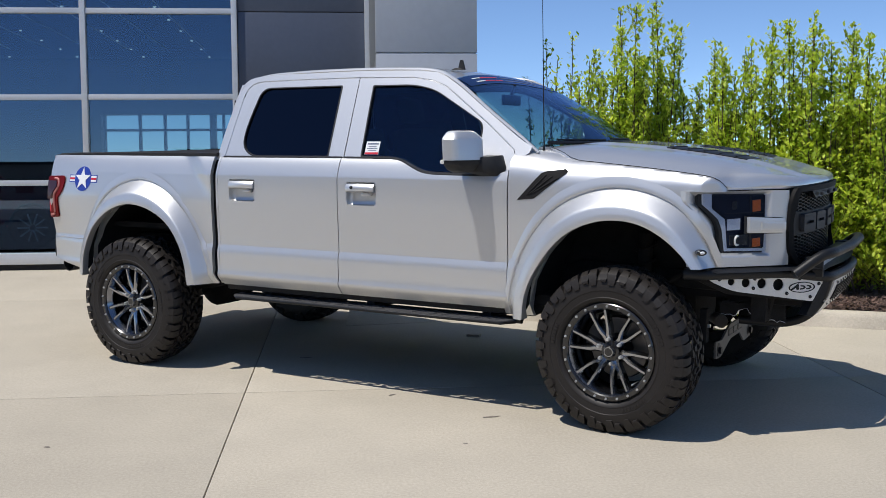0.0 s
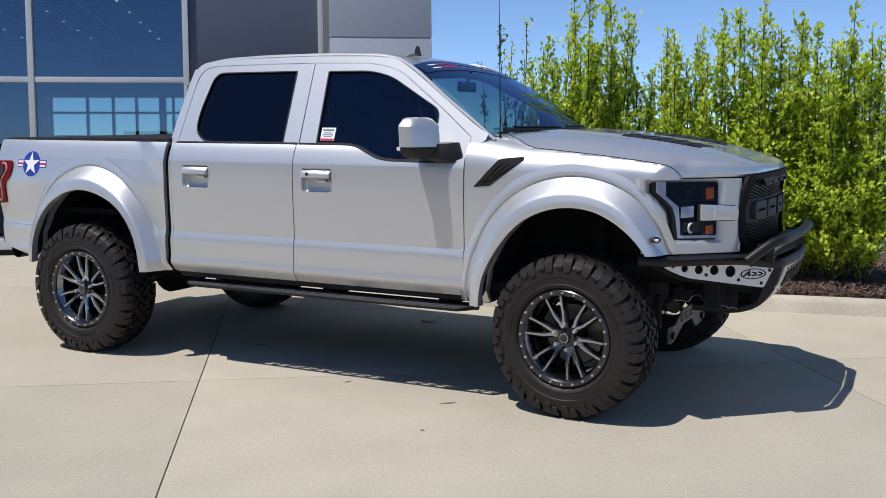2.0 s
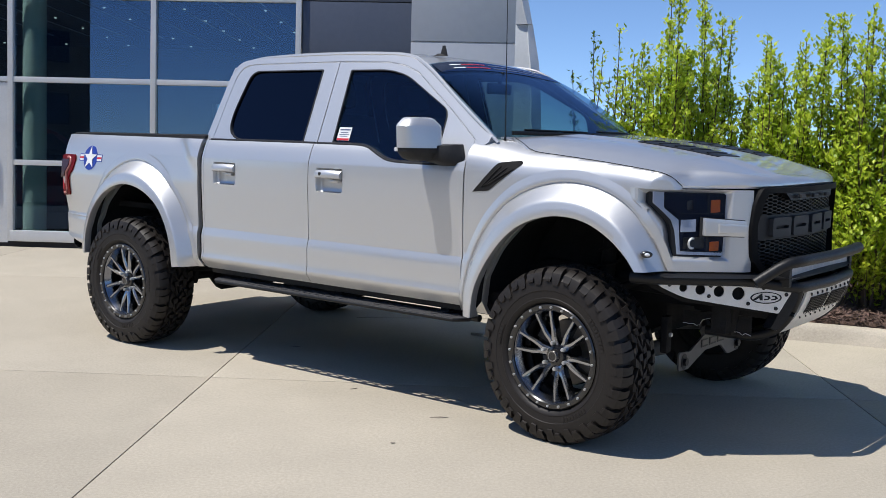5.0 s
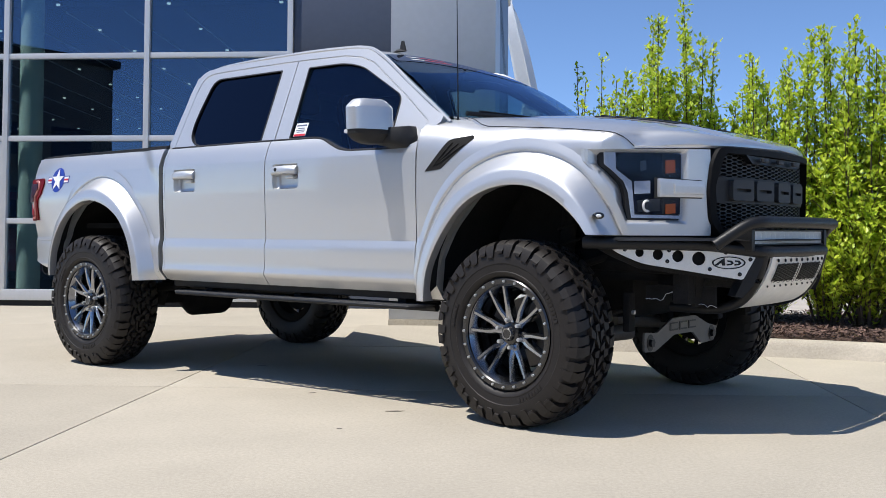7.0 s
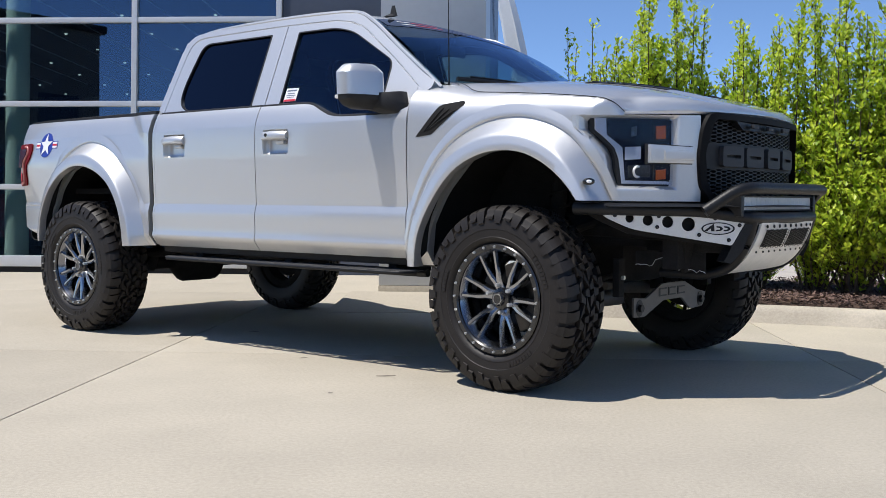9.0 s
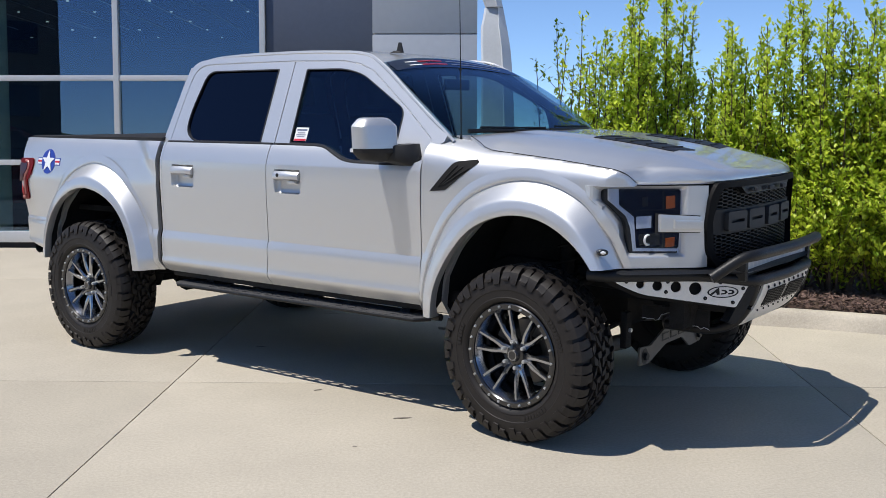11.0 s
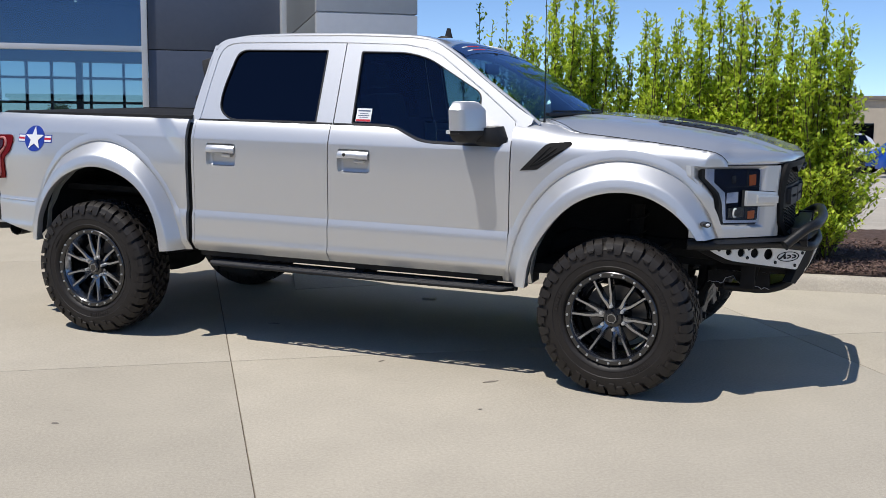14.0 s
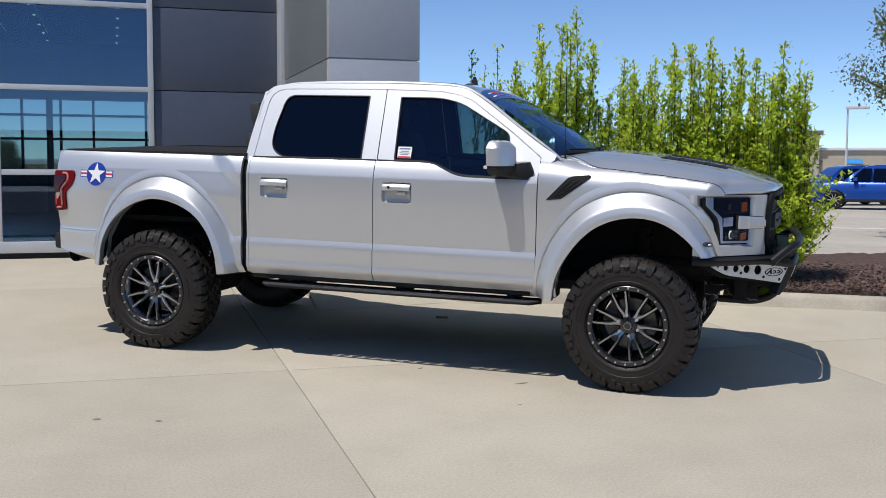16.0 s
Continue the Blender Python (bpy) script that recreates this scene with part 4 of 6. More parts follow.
                for ra, rb_ in zip(rings, rings[1:]):
                    n = len(ra)
                    for k in range(n):
                        bm.faces.new((ra[k], ra[(k + 1) % n], rb_[(k + 1) % n], rb_[k]))
                bm.faces.new(rings[0]), bm.faces.new(rings[-1])
                return bm
            part("mirror_cap", cap_bm([(1.520, 2.690, 2.880, 0.966, 1.186), (1.640, 2.684, 2.872, 0.966, 1.186), (1.650, 2.686, 2.866, 0.970, 1.180), (1.680, 2.698, 2.838, 0.988, 1.150), (1.688, 2.706, 2.824, 0.998, 1.136), (1.691, 2.720, 2.806, 1.012, 1.116)]), PAINT, d, "silver mirror cap", smooth=24)
            part("mirror_base", cap_bm([(1.446, 2.72, 2.82, 1.00, 1.10), (1.462, 2.705, 2.842, 0.98, 1.15), (1.495, 2.692, 2.876, 0.970, 1.180), (1.519, 2.692, 2.882, 0.968, 1.182)]), TRIM, d, "black lower mirror housing", smooth=30)
            part("mirror_lamp", boxes((2.689, 2.775, s * 1.140, s * 1.180, 1.499, 1.5205), bevel=0.005), STEEL, d)
            if s < 0:
                on_glass = lambda d: (lambda a, b: Vector((a, -(glass_y(b) - 0.012 + d), b)))
                rect = lambda w, z0, z1: [(2.0025 - w / 2, z0), (2.0025 + w / 2, z0), (2.0025 + w / 2, z1), (2.0025 - w / 2, z1)]
                st = part("sticker", plate(rect(0.105, 1.542, 1.625), on_glass(0.002), (0, 0.001, 0)), WHITE, d, "white paper notice with a red foot", smooth=0)
                for z, h, w, m in ((1.610, 0.009, 0.085, PRINT), (1.592, 0.005, 0.06, PRINT), (1.580, 0.005, 0.078, PRINT), (1.569, 0.004, 0.06, PRINT), (1.550, 0.013, 0.10, REDV)):
                    part("print_bar", plate(rect(w, z - h / 2, z + h / 2), on_glass(0.0035), (0, 0.001, 0)), m, d, smooth=0)

    # cab side round the doors
    outer = [(0.725, 1.50), (0.738, 1.60), (0.760, 1.74), (0.778, 1.915), (0.790, 1.962), (0.808, 2.003), (0.834, 2.036), (0.868, 2.057), (0.91, 2.068), (1.10, 2.082), (1.789, 2.086), (2.25, 2.074), (2.391, 2.058), (2.51, 2.009), (2.83, 1.795), (3.131, 1.593), (3.12, 1.56), (3.03, 1.50)]
    inner = [(0.793, 1.50), (0.806, 1.62), (0.820, 1.76), (0.842, 1.925), (0.852, 1.963), (0.870, 1.996), (0.900, 2.021), (0.94, 2.035), (1.0, 2.041), (1.4, 2.045), (1.796, 2.045), (2.22, 2.035), (2.364, 2.011), (2.478, 1.970), (2.812, 1.740), (3.024, 1.579), (3.022, 1.50)]
    cabside = part("cab_side", plate(dense(outer + inner[::-1], 0.12), lambda a, b: Vector((a, s * (glass_y(b) + 0.003), b)), (0, -s * 0.05, 0)), PAINT, truck)
    part("pillar_lining", plate(dense(outer + inner[::-1], 0.12), lambda a, b: Vector((a, s * (glass_y(b) - 0.050), b)), (0, -s * 0.006, 0)), SEAT, cabside, "dark inner pillar trim")
    part("rear_corner", skin(0.772, 0.790, flat(0.64), flat(1.52), s), PAINT, cabside)
    part("roof_rail", tube(bmesh.new(), spline([(0.742, s * 0.868, 1.545), (0.772, s * 0.797, 1.74), (0.792, s * 0.728, 1.92), (0.808, s * 0.706, 1.975), (0.838, s * 0.686, 2.025), (0.90, s * 0.668, 2.058), (1.10, s * 0.655, 2.085), (1.79, s * 0.652, 2.092), (2.25, s * 0.657, 2.08), (2.40, s * 0.664, 2.06), (2.51, s * 0.69, 2.012), (2.83, s * 0.776, 1.795), (3.085, s * 0.844, 1.627), (3.17, s * 0.852, 1.560)], 50), [0.006 + (0.010 if s < 0 else 0.003) * ease((k - 9) / 10) - 0.006 * (k / 50) ** 3 for k in range(51)], 8), PAINT, cabside)
    part("door_seam", tube(bmesh.new(), [(a, s * (glass_y(b) - 0.0045), b) for a, b in dense([(a, b - 0.0035) for a, b in inner], 0.05)[:-46]], 0.0046, 6), PAINT, cabside)

    # side vent behind the front wheel arch
    def on_wing(a, b, d):
        return Vector((a, s * (fender_y(a, b) + d), b))
    v = part("fender_vent", sheet(3.085, 3.39, [(3.085, 1.287), (3.19, 1.298), (3.385, 1.447), (3.39, 1.456)], [(3.085, 1.290), (3.232, 1.446), (3.26, 1.456), (3.375, 1.470), (3.39, 1.460)], lambda a, b: on_wing(a, b, 0.003), (0, -s * 0.02, 0), rows=8), UNDER, truck, "black slatted fender vent")
    for k in range(3):
        a0, n = 3.145 + 0.018 * k, 8
        part("slat", tube(bmesh.new(), [on_wing(a0 + 0.020 * k * q / n + 0.118 * q / n, 1.318 + 0.005 * k + (0.118 - 0.012 * k) * q / n, 0.003) for q in range(n + 1)], 0.005, 6), UNDER, v)
    sm = part("marker_lamp", lathe(bmesh.new(), [(0.001, s * 0.008), (0.018, s * 0.006), (0.023, s * 0.001), (0.023, -s * 0.03)], 20), RIMBLACK, truck, "small dark oval side marker")
    sm.matrix_local = Matrix.Translation((4.200, s * 1.040, 1.043)) @ Matrix.Rotation(-s * radians(38), 4, "Z") @ Matrix.Diagonal((1.2, 1, 0.72, 1))
    part("marker_lens", lathe(bmesh.new(), [(0.001, s * 0.0125), (0.007, s * 0.012), (0.011, s * 0.0085), (0.011, s * 0.004)], 16), WHITE, sm, "pale lens")

    # tail lamp
    tl = part("tail_lamp", plate(round_loop([(-0.985, 1.36), (-0.79, 1.365), (-0.775, 1.33), (-0.80, 1.25), (-0.865, 1.19), (-0.868, 1.045), (-0.985, 1.035)], 0.018), lambda a, b: Vector((a, s * (haunch(a, b) + 0.010), b)), (0, -s * 0.08, 0)), RED, truck, "red tail lamp with a pale light guide")
    part("light_guide", tube(bmesh.new(), round_path([(x, s * (haunch(x, z) + 0.010), z) for x, z in ((-0.90, 1.342), (-0.852, 1.340), (-0.838, 1.285), (-0.905, 1.22), (-0.91, 1.065), (-0.965, 1.058))], 0.03), 0.009, 8), PINK, tl)
    part("dark_lens", plate(round_loop([(-0.984, 1.325), (-0.875, 1.325), (-0.87, 1.285), (-0.925, 1.225), (-0.928, 1.185), (-0.984, 1.18)], 0.012), lambda a, b: Vector((a, s * (haunch(a, b) + 0.013), b)), (0, -s * 0.01, 0)), DARKRED, tl)
    part("reverse_lens", boxes((-0.984, -0.932, s * 0.90, s * 0.921, 1.082, 1.172), bevel=0.004), REDV, tl)

    # running board with slots
    rb_holes = [round_loop([(x + dx, y), (x + dx + 0.070, y), (x + dx + 0.070, y + 0.024), (x + dx, y + 0.024)], 0.010, 3)
                for x in [1.24 + 0.105 * k for k in range(9)] + [2.36, 2.465, 2.57] + [2.80, 2.895] for y, dx in ((0.912, 0.030), (0.949, 0.0))]
    step = part("running_board", plate(round_loop([(0.88, 0.80), (3.04, 0.80), (3.06, 0.915), (3.00, 0.998), (0.93, 0.998), (0.88, 0.915)], 0.03), lambda a, b: Vector((a, s * b, 0.568)), (0, 0, -0.008), rb_holes), STEPBLACK, truck, "black perforated running board, its sunlit top put into a lighter tone")
    part("edge_rail", tube(bmesh.new(), [(0.89, s * 0.91, 0.555), (0.95, s * 0.989, 0.555), (2.99, s * 0.989, 0.555), (3.05, s * 0.91, 0.555)], 0.012, 10), BLACK, step)
    part("inner_rail", tube(bmesh.new(), [(0.88, s * 0.80, 0.545), (3.04, s * 0.80, 0.545)], 0.022, 10), BLACK, step)
    for x in (1.1, 1.95, 2.8):
        part("bracket", boxes((x, x + 0.06, s * 0.55, s * 0.86, 0.54, 0.60)), UNDER, step)
    part("rocker", boxes((0.78, 3.16, s * 0.72, s * 0.885, 0.59, 0.66), bevel=0.012), TRIM, truck)

# roof, cab back, bed
roof_z = curve([0.815, 0.90, 1.1, 1.6, 2.1, 2.35, 2.46, 2.52], [2.0, 2.068, 2.10, 2.118, 2.112, 2.085, 2.055, 2.02])
roof_w = curve([0.815, 0.9, 1.1, 1.79, 2.25, 2.40, 2.52], [0.69, 0.664, 0.655, 0.652, 0.657, 0.664, 0.69])


def roof_f(a, b):
    y = 2 * b - 1
    x0, x1 = 0.815, 2.52 - 0.09 * (1 - y * y)
    x = x0 + (x1 - x0) * a
    return (x, y * roof_w(x), roof_z(x) - 0.012 * y ** 8 - 0.020 * y * y + (0.004 if 0.35 < abs(y) < 0.5 and 1.0 < x < 2.2 else 0))


part("roof", lips(grid(roof_f, 40, 32), (0, 0, -0.02)), PAINT, truck)
cab_back = grid(lambda a, b: (lambda z, y: (0.735 + 0.06 * max(0, (z - 1.6) / 0.4) ** 1.2, y * (glass_y(z) if z > 1.5 else 0.89), z))(0.64 + 1.38 * a, 2 * b - 1), 20, 10)
part("cab_back", lips(cab_back, (0.03, 0, 0)), PAINT, truck)
part("rear_window", plate(round_loop([(-0.58, 1.60), (0.58, 1.60), (0.53, 1.93), (-0.53, 1.93)], 0.05), lambda a, b: Vector((0.728 + 0.06 * max(0, (b - 1.6) / 0.4) ** 1.2, a, b)), (-0.004, 0, 0)), SIDEGLASS, truck)
part("bed_floor", boxes((-0.93, 0.70, -0.80, 0.80, 0.98, 1.02)), UNDER, truck)
part("bed_front", boxes((0.66, 0.72, -0.88, 0.88, 0.70, 1.49), bevel=0.01), PAINT, truck)
part("tonneau_cover", boxes((-0.94, 0.735, -0.785, 0.785, 1.515, 1.532), bevel=0.004), TRIM, truck, "black flat bed cover")
tail = part("tailgate", boxes((-0.985, -0.935, -0.85, 0.85, 0.74, 1.52), bevel=0.014), PAINT, truck)
part("tail_handle", boxes((-1.005, -0.985, -0.12, 0.12, 1.36, 1.44), bevel=0.006), TRIM, tail)
part("rear_bumper", boxes((-1.10, -0.97, -0.80, 0.80, 0.70, 0.84), bevel=0.03), TRIM, truck, "black rear bumper")
part("exhaust_tip", lathe(bmesh.new(), [(0.055, 0.0), (0.06, 0.0), (0.06, 0.22), (0.05, 0.22), (0.05, 0.02)], 20, (-0.82, -0.90, 0.68)), TRIM, truck)

# antenna fin and whip
fb = bmesh.new()
for x0, w, h in ((2.33, 0.12, 0.014), (2.355, 0.060, 0.064)):
    r = bmesh.ops.create_cone(fb, cap_ends=True, segments=16, radius1=w / 2, radius2=w / 5, depth=h)
    for v in r["verts"]:
        v.co = Vector((v.co.x + x0 + 0.02, v.co.y * 0.4 - 0.34, v.co.z + 2.090 + h / 2))
part("antenna_dome", fb, TRIM, truck, "black roof antenna")
whip = part("whip_antenna", tube(bmesh.new(), [(3.18, -0.80, 1.585), (3.175, -0.80, 1.9), (3.165, -0.80, 2.45)], [0.004, 0.003, 0.0018], 6), BLACK, truck)
part("antenna_foot", tube(bmesh.new(), [(3.18, -0.80, 1.54), (3.18, -0.80, 1.575), (3.18, -0.80, 1.60)], [0.011, 0.009, 0.005], 10), BLACK, whip)

# windscreen
ws_top = lambda y: Vector((2.52 - 0.09 * (1 - (y / 0.69) ** 2), y, 2.012 + 0.055 * (1 - (y / 0.69) ** 2)))
ws_bot = lambda y: Vector((3.13 + 0.17 * (1 - (y / 0.857) ** 2), y, 1.597 - 0.005 * (1 - (y / 0.857) ** 2)))


def ws_f(a, b):
    q = 2 * b - 1
    t, u = ws_top(q * 0.69), ws_bot(q * 0.857)
    p = t.lerp(u, a)
    return p + Vector((0.5, 0, 0.85)) * 0.034 * math.sin(a * math.pi)


part("windscreen", shell(ws_f, 14, 20, (-0.003, 0, -0.005)), FRONTGLASS, truck, "clear windscreen with a dark sun strip")
band = part("sun_strip", shell(lambda a, b: Vector(ws_f(0.015 + 0.15 * a, 0.03 + 0.94 * b)) + Vector((0.5, 0, 0.85)) * 0.0025, 4, 20, (-0.001, 0, -0.002)), SIDEGLASS, truck)
for b0, b1, m in ((0.16, 0.26, WHITE), (0.265, 0.37, REDV), (0.375, 0.46, REDV), (0.49, 0.86, PRINT)):
    for a0, a1 in ((0.055, 0.068), (0.108, 0.121)):
        part("print_bar", grid(lambda a, b: Vector(ws_f(a0 + (a1 - a0) * a, b0 + (b1 - b0) * b)) + Vector((0.5, 0, 0.85)) * 0.004, 1, 8), m, band)
for y0, y1 in ((-0.72, -0.05), (-0.02, 0.62)):
    arm = [Vector(ws_f(0.978, (y / 0.857 + 1) / 2)) + Vector((0.007, 0, 0.009)) for y in np.linspace(y0, y1, 8)]
    wiper = part("wiper", tube(bmesh.new(), arm, [0.013] * 4 + [0.010] * 4, 6), BLACK, truck)
    part("wiper_blade", tube(bmesh.new(), [Vector(ws_f(0.945 + 0.012 * k / 7, (y / 0.857 + 1) / 2)) + Vector((0.008, 0, 0.010)) for k, y in enumerate(np.linspace(y0 + 0.10, y1, 8))], 0.007, 6), BLACK, wiper)
part("cowl", grid(lambda a, b: (lambda y: Vector(ws_bot(y)) + Vector((0.002 + 0.03 * a, 0, -0.008 - 0.012 * a)))((2 * b - 1) * 0.70), 3, 16), TRIM, truck)

# bonnet
hood_mid = curve([3.12, 3.3, 3.6, 4.0, 4.3, 4.5, 4.59, 4.65], [1.605, 1.612, 1.598, 1.558, 1.508, 1.452, 1.418, 1.385])


def hood_back(y):
    """Where the bonnet begins behind: level across the middle, swept forward at its corners."""
    k = abs(y)
    return 3.15 + 0.16 * (1 - (min(k, 0.72) / 0.80) ** 2) + 0.205 * max(0.0, (k - 0.70) / 0.152) ** 1.6


def hood_base(x, k):
    """The bonnet's height at the share k of its half width."""
    e, m = fender_top(min(x, 4.20)) + 0.002 - 0.12 * max(0.0, x - 4.20), hood_mid(x)
    rise = 1 - min(max((k - 0.36) / 0.64, 0), 1) ** 2.4
    dome = 0.014 * (1 - ease((k - 0.40) / 0.12)) * min(1, max(x - 3.2, 0) / 0.2)
    crease = -0.0015 * ease((k - 0.86) / 0.03) * (1 - ease((k - 0.93) / 0.07)) * ease((x - 3.4) / 0.2)
    return e + (m - e) * rise - 0.010 * (1 - k) + dome + crease


def hood_line(a, k):
    """The bonnet's place along and up at the share a of its length and k of its half width, with its front lip rolled down."""
    xf = nose_x(k * 0.87) + 0.010 * (1 - k)
    x0 = hood_back(k * 0.852)
    x = x0 + (xf - 0.07 - x0) * min(a / 0.82, 1.0)
    z = hood_base(x, k)
    if a > 0.82:
        t = (a - 0.82) / 0.18
        x += 0.07 * math.sin(t * math.pi / 2)
        z += (1.376 + 0.014 * (1 - k) - z) * (0.15 * t + 0.85 * t ** 2.0)
    return x, z


def hood_f(a, b):
    q = 2 * b - 1
    k = abs(q)
    x, z = hood_line(a, k)
    xe, ze = hood_line(a, 1.0)
    z += (fender_top(min(xe, 4.275)) + 0.002 - ze) * ease((k - 0.75) / 0.25)
    return (x, q * (fender_in(min(x, 4.275)) if x > 3.40 else 0.852), z)


def corner_f(a, b, s):
    y = 0.69 + 0.11 * b
    p = Vector(ws_bot(y)) + Vector((-0.004, 0, -0.003))
    x = hood_back(y) - 0.003
    z = hood_base(x, y / 0.852) * (1 - b) + fender_top(x) * b
    p = p.lerp(Vector((x, y, z)), a)
    return (p.x, s * p.y, p.z + 0.004 * math.sin(a * math.pi))


for s in (-1, 1):
    part("cowl_corner", lips(grid(lambda a, b: corner_f(a, b, s), 6, 10), (0, 0, -0.01)), PAINT, truck)
part("bonnet", lips(grid(hood_f, 70, 64), (-0.012, 0, -0.012)), PAINT, truck)
for s in (-1, 1):
    vb = grid(lambda a, b: Vector(hood_f(0.34 + 0.30 * a, 0.5 + s * (0.10 + 0.13 * b))) + Vector((0, 0, 0.004)), 12, 6)
    v = part("hood_vent", lips(vb, (0, 0, -0.02)), BLACK, truck, "black louvred bonnet vent")
    for k in range(5):
        part("louvre", tube(bmesh.new(), [Vector(hood_f(0.36 + 0.06 * k, 0.5 + s * c)) + Vector((0, 0, 0.005)) for c in (0.11, 0.16, 0.22)], 0.006, 6), TRIM, v)

# front end
RECESS = [(0.976, 1.362), (0.684, 1.358), (0.690, 1.008), (0.888, 1.010), (0.912, 1.09), (0.920, 1.170), (0.976, 1.288)]
LAMPGLASS = mat("dark_lamp_interior", (0.006, 0.009, 0.020), 0.5, scale=25, vary=0.4, spec=0.15)
for s in (-1, 1):
    def nose(y, z, d=0.0):
        return Vector((nose_x(abs(y)) + d - 0.03 * max(0, z - 1.2), s * (abs(y) + d * 0.6), z))

    def fascia_f(a, b):
        z = 0.952 + 0.409 * b
        y = 0.598 + (0.368 + 0.014 * ease((z - 1.25) / 0.06)) * a
        t = min(depth_in((y, z), RECESS) / 0.034, 1)
        return nose(y, z, -0.052 * t - max(0, y - 0.975) * 0.6)
    fascia = part("fascia", lips(grid(fascia_f, 72, 76), (-0.04, -s * 0.02, 0)), PAINT, truck)
    hl = part("headlamp", sheet(0.690, 0.947, [(0.690, 1.018), (0.871, 1.022), (0.881, 1.15), (0.893, 1.20), (0.947, 1.286)], [(0.690, 1.349), (0.947, 1.356)], lambda a, b: nose(a, b, -0.024), (-0.03, -s * 0.015, 0)), TRIM, truck, "dark headlamp with amber reflectors in a silver surround")
    part("light_band", sheet(0.692, 0.938, [(0.692, 1.032), (0.860, 1.036), (0.871, 1.1545), (0.885, 1.208), (0.938, 1.291)], [(0.692, 1.046), (0.852, 1.051), (0.861, 1.207), (0.9085, 1.266), (0.909, 1.345), (0.938, 1.347)], lambda a, b: nose(a, b, -0.0195), (-0.004, 0, 0)), GREYL, hl, "pale grey light guide")
    ring = part("projector", lathe(bmesh.new(), [(0.017, 0.004), (0.021, -0.003), (0.027, -0.004), (0.031, 0.003)], 24), STEEL, hl, "pale metal projector rim")
    ring.matrix_local = Matrix.Translation(nose(0.812, 1.092, -0.0165)) @ Matrix.Rotation(radians(90 + s * 20), 4, "Z")
    part("interior", sheet(0.696, 0.906, [(0.696, 1.052), (0.849, 1.057), (0.858, 1.212), (0.906, 1.272)], [(0.696, 1.336), (0.906, 1.338)], lambda a, b: nose(a, b, -0.021), (-0.003, 0, 0)), LAMPGLASS, hl, smooth=60)
    for y0, y1, z0, z1, m in ((0.719, 0.750, 1.250, 1.312, AMBER), (0.719, 0.750, 1.058, 1.104, AMBER), (0.803, 0.852, 1.152, 1.212, GREYL), (0.815, 0.832, 1.262, 1.308, RIMBLACK), (0.772, 0.842, 1.068, 1.125, RIMBLACK)):
        part("reflector", sheet(y0, y1, [(y0, z0), (y1, z0 - 0.004)], [(y0, z1), (y1, z1 - 0.004)], lambda a, b: nose(a, b, -0.017), (-0.004, 0, 0)), m, hl, smooth=0)
    for y0, y1, z0, z1 in ((0.700, 0.86, 1.238, 1.243), (0.757, 0.762, 1.243, 1.336), (0.757, 0.762, 1.055, 1.125)):
        part("rib", sheet(y0, y1, [(y0, z0), (y1, z0)], [(y0, z1), (y1, z1)], lambda a, b: nose(a, b, -0.0175), (-0.004, 0, 0)), TRIM, hl, smooth=0)
    part("lens", sheet(0.698, 0.938, [(0.698, 1.028), (0.866, 1.030), (0.876, 1.15), (0.889, 1.205), (0.938, 1.290)], [(0.698, 1.343), (0.938, 1.348)], lambda a, b: nose(a, b, -0.013), (-0.002, 0, 0)), CLEAR, hl, smooth=60).visible_shadow = False
    part("lamp_bar_seat", sheet(0.640, 0.791, [(0.640, 1.127), (0.791, 1.129)], [(0.640, 1.213), (0.791, 1.226)], lambda a, b: nose(a, b, 0.003), (-0.012, 0, 0)), TRIM, hl)
    bar = part("lamp_bar", soften(sheet(0.640, 0.786, [(0.640, 1.131), (0.786, 1.134)], [(0.640, 1.209), (0.786, 1.222)], lambda a, b: nose(a, b, 0.016), (-0.030, -s * 0.01, 0)), 0.005), PAINT, hl, "silver bar notched into the lamp")
    part("bar_step", soften(sheet(0.638, 0.737, [(0.638, 1.146), (0.737, 1.148)], [(0.638, 1.190), (0.737, 1.195)], lambda a, b: nose(a, b, 0.0225), (-0.012, 0, 0)), 0.003), PAINT, hl)
    # shut line between bonnet and wing
    line = [hood_f(0.0, (1 + s * c) / 2) for c in (0.84, 0.88, 0.92, 0.96, 0.99)] + [(x, s * fender_in(x), fender_top(x)) for x in np.linspace(3.42, 4.275, 50)]
    part("shut_line", tube(bmesh.new(), [(x, y, z + 0.0022) for x, y, z in line], 0.0018, 5), UNDER, truck)

# grille
GRILLE = mat("grille_black", (0.006, 0.006, 0.0065), 0.6, scale=60, vary=0.3, spec=0.12)
gx = lambda y, d=0.0: nose_x(abs(y)) + d
GO = round_loop([(-0.565, 1.376), (0.565, 1.376), (0.604, 1.30), (0.622, 1.17), (0.612, 1.02), (0.55, 0.94), (0.42, 0.90), (-0.42, 0.90), (-0.55, 0.94), (-0.612, 1.02), (-0.622, 1.17), (-0.604, 1.30)], 0.03)
GI = round_loop([(-0.535, 1.347), (0.535, 1.347), (0.590, 1.19), (0.578, 1.03), (0.525, 0.965), (0.40, 0.930), (-0.40, 0.930), (-0.525, 0.965), (-0.578, 1.03), (-0.590, 1.19)], 0.03)
grille = part("grille", plate(dense(GO, 0.06), lambda a, b: Vector((gx(a, 0.016), a, b)), (-0.06, 0, 0), [dense(GI, 0.06)]), GRILLE, truck, "black honeycomb grille with a bold block-letter bar")
part("backing", grid(lambda a, b: (gx((2 * b - 1) * 0.58, -0.07), (2 * b - 1) * 0.58, 0.92 + 0.43 * a), 4, 24), UNDER, grille)


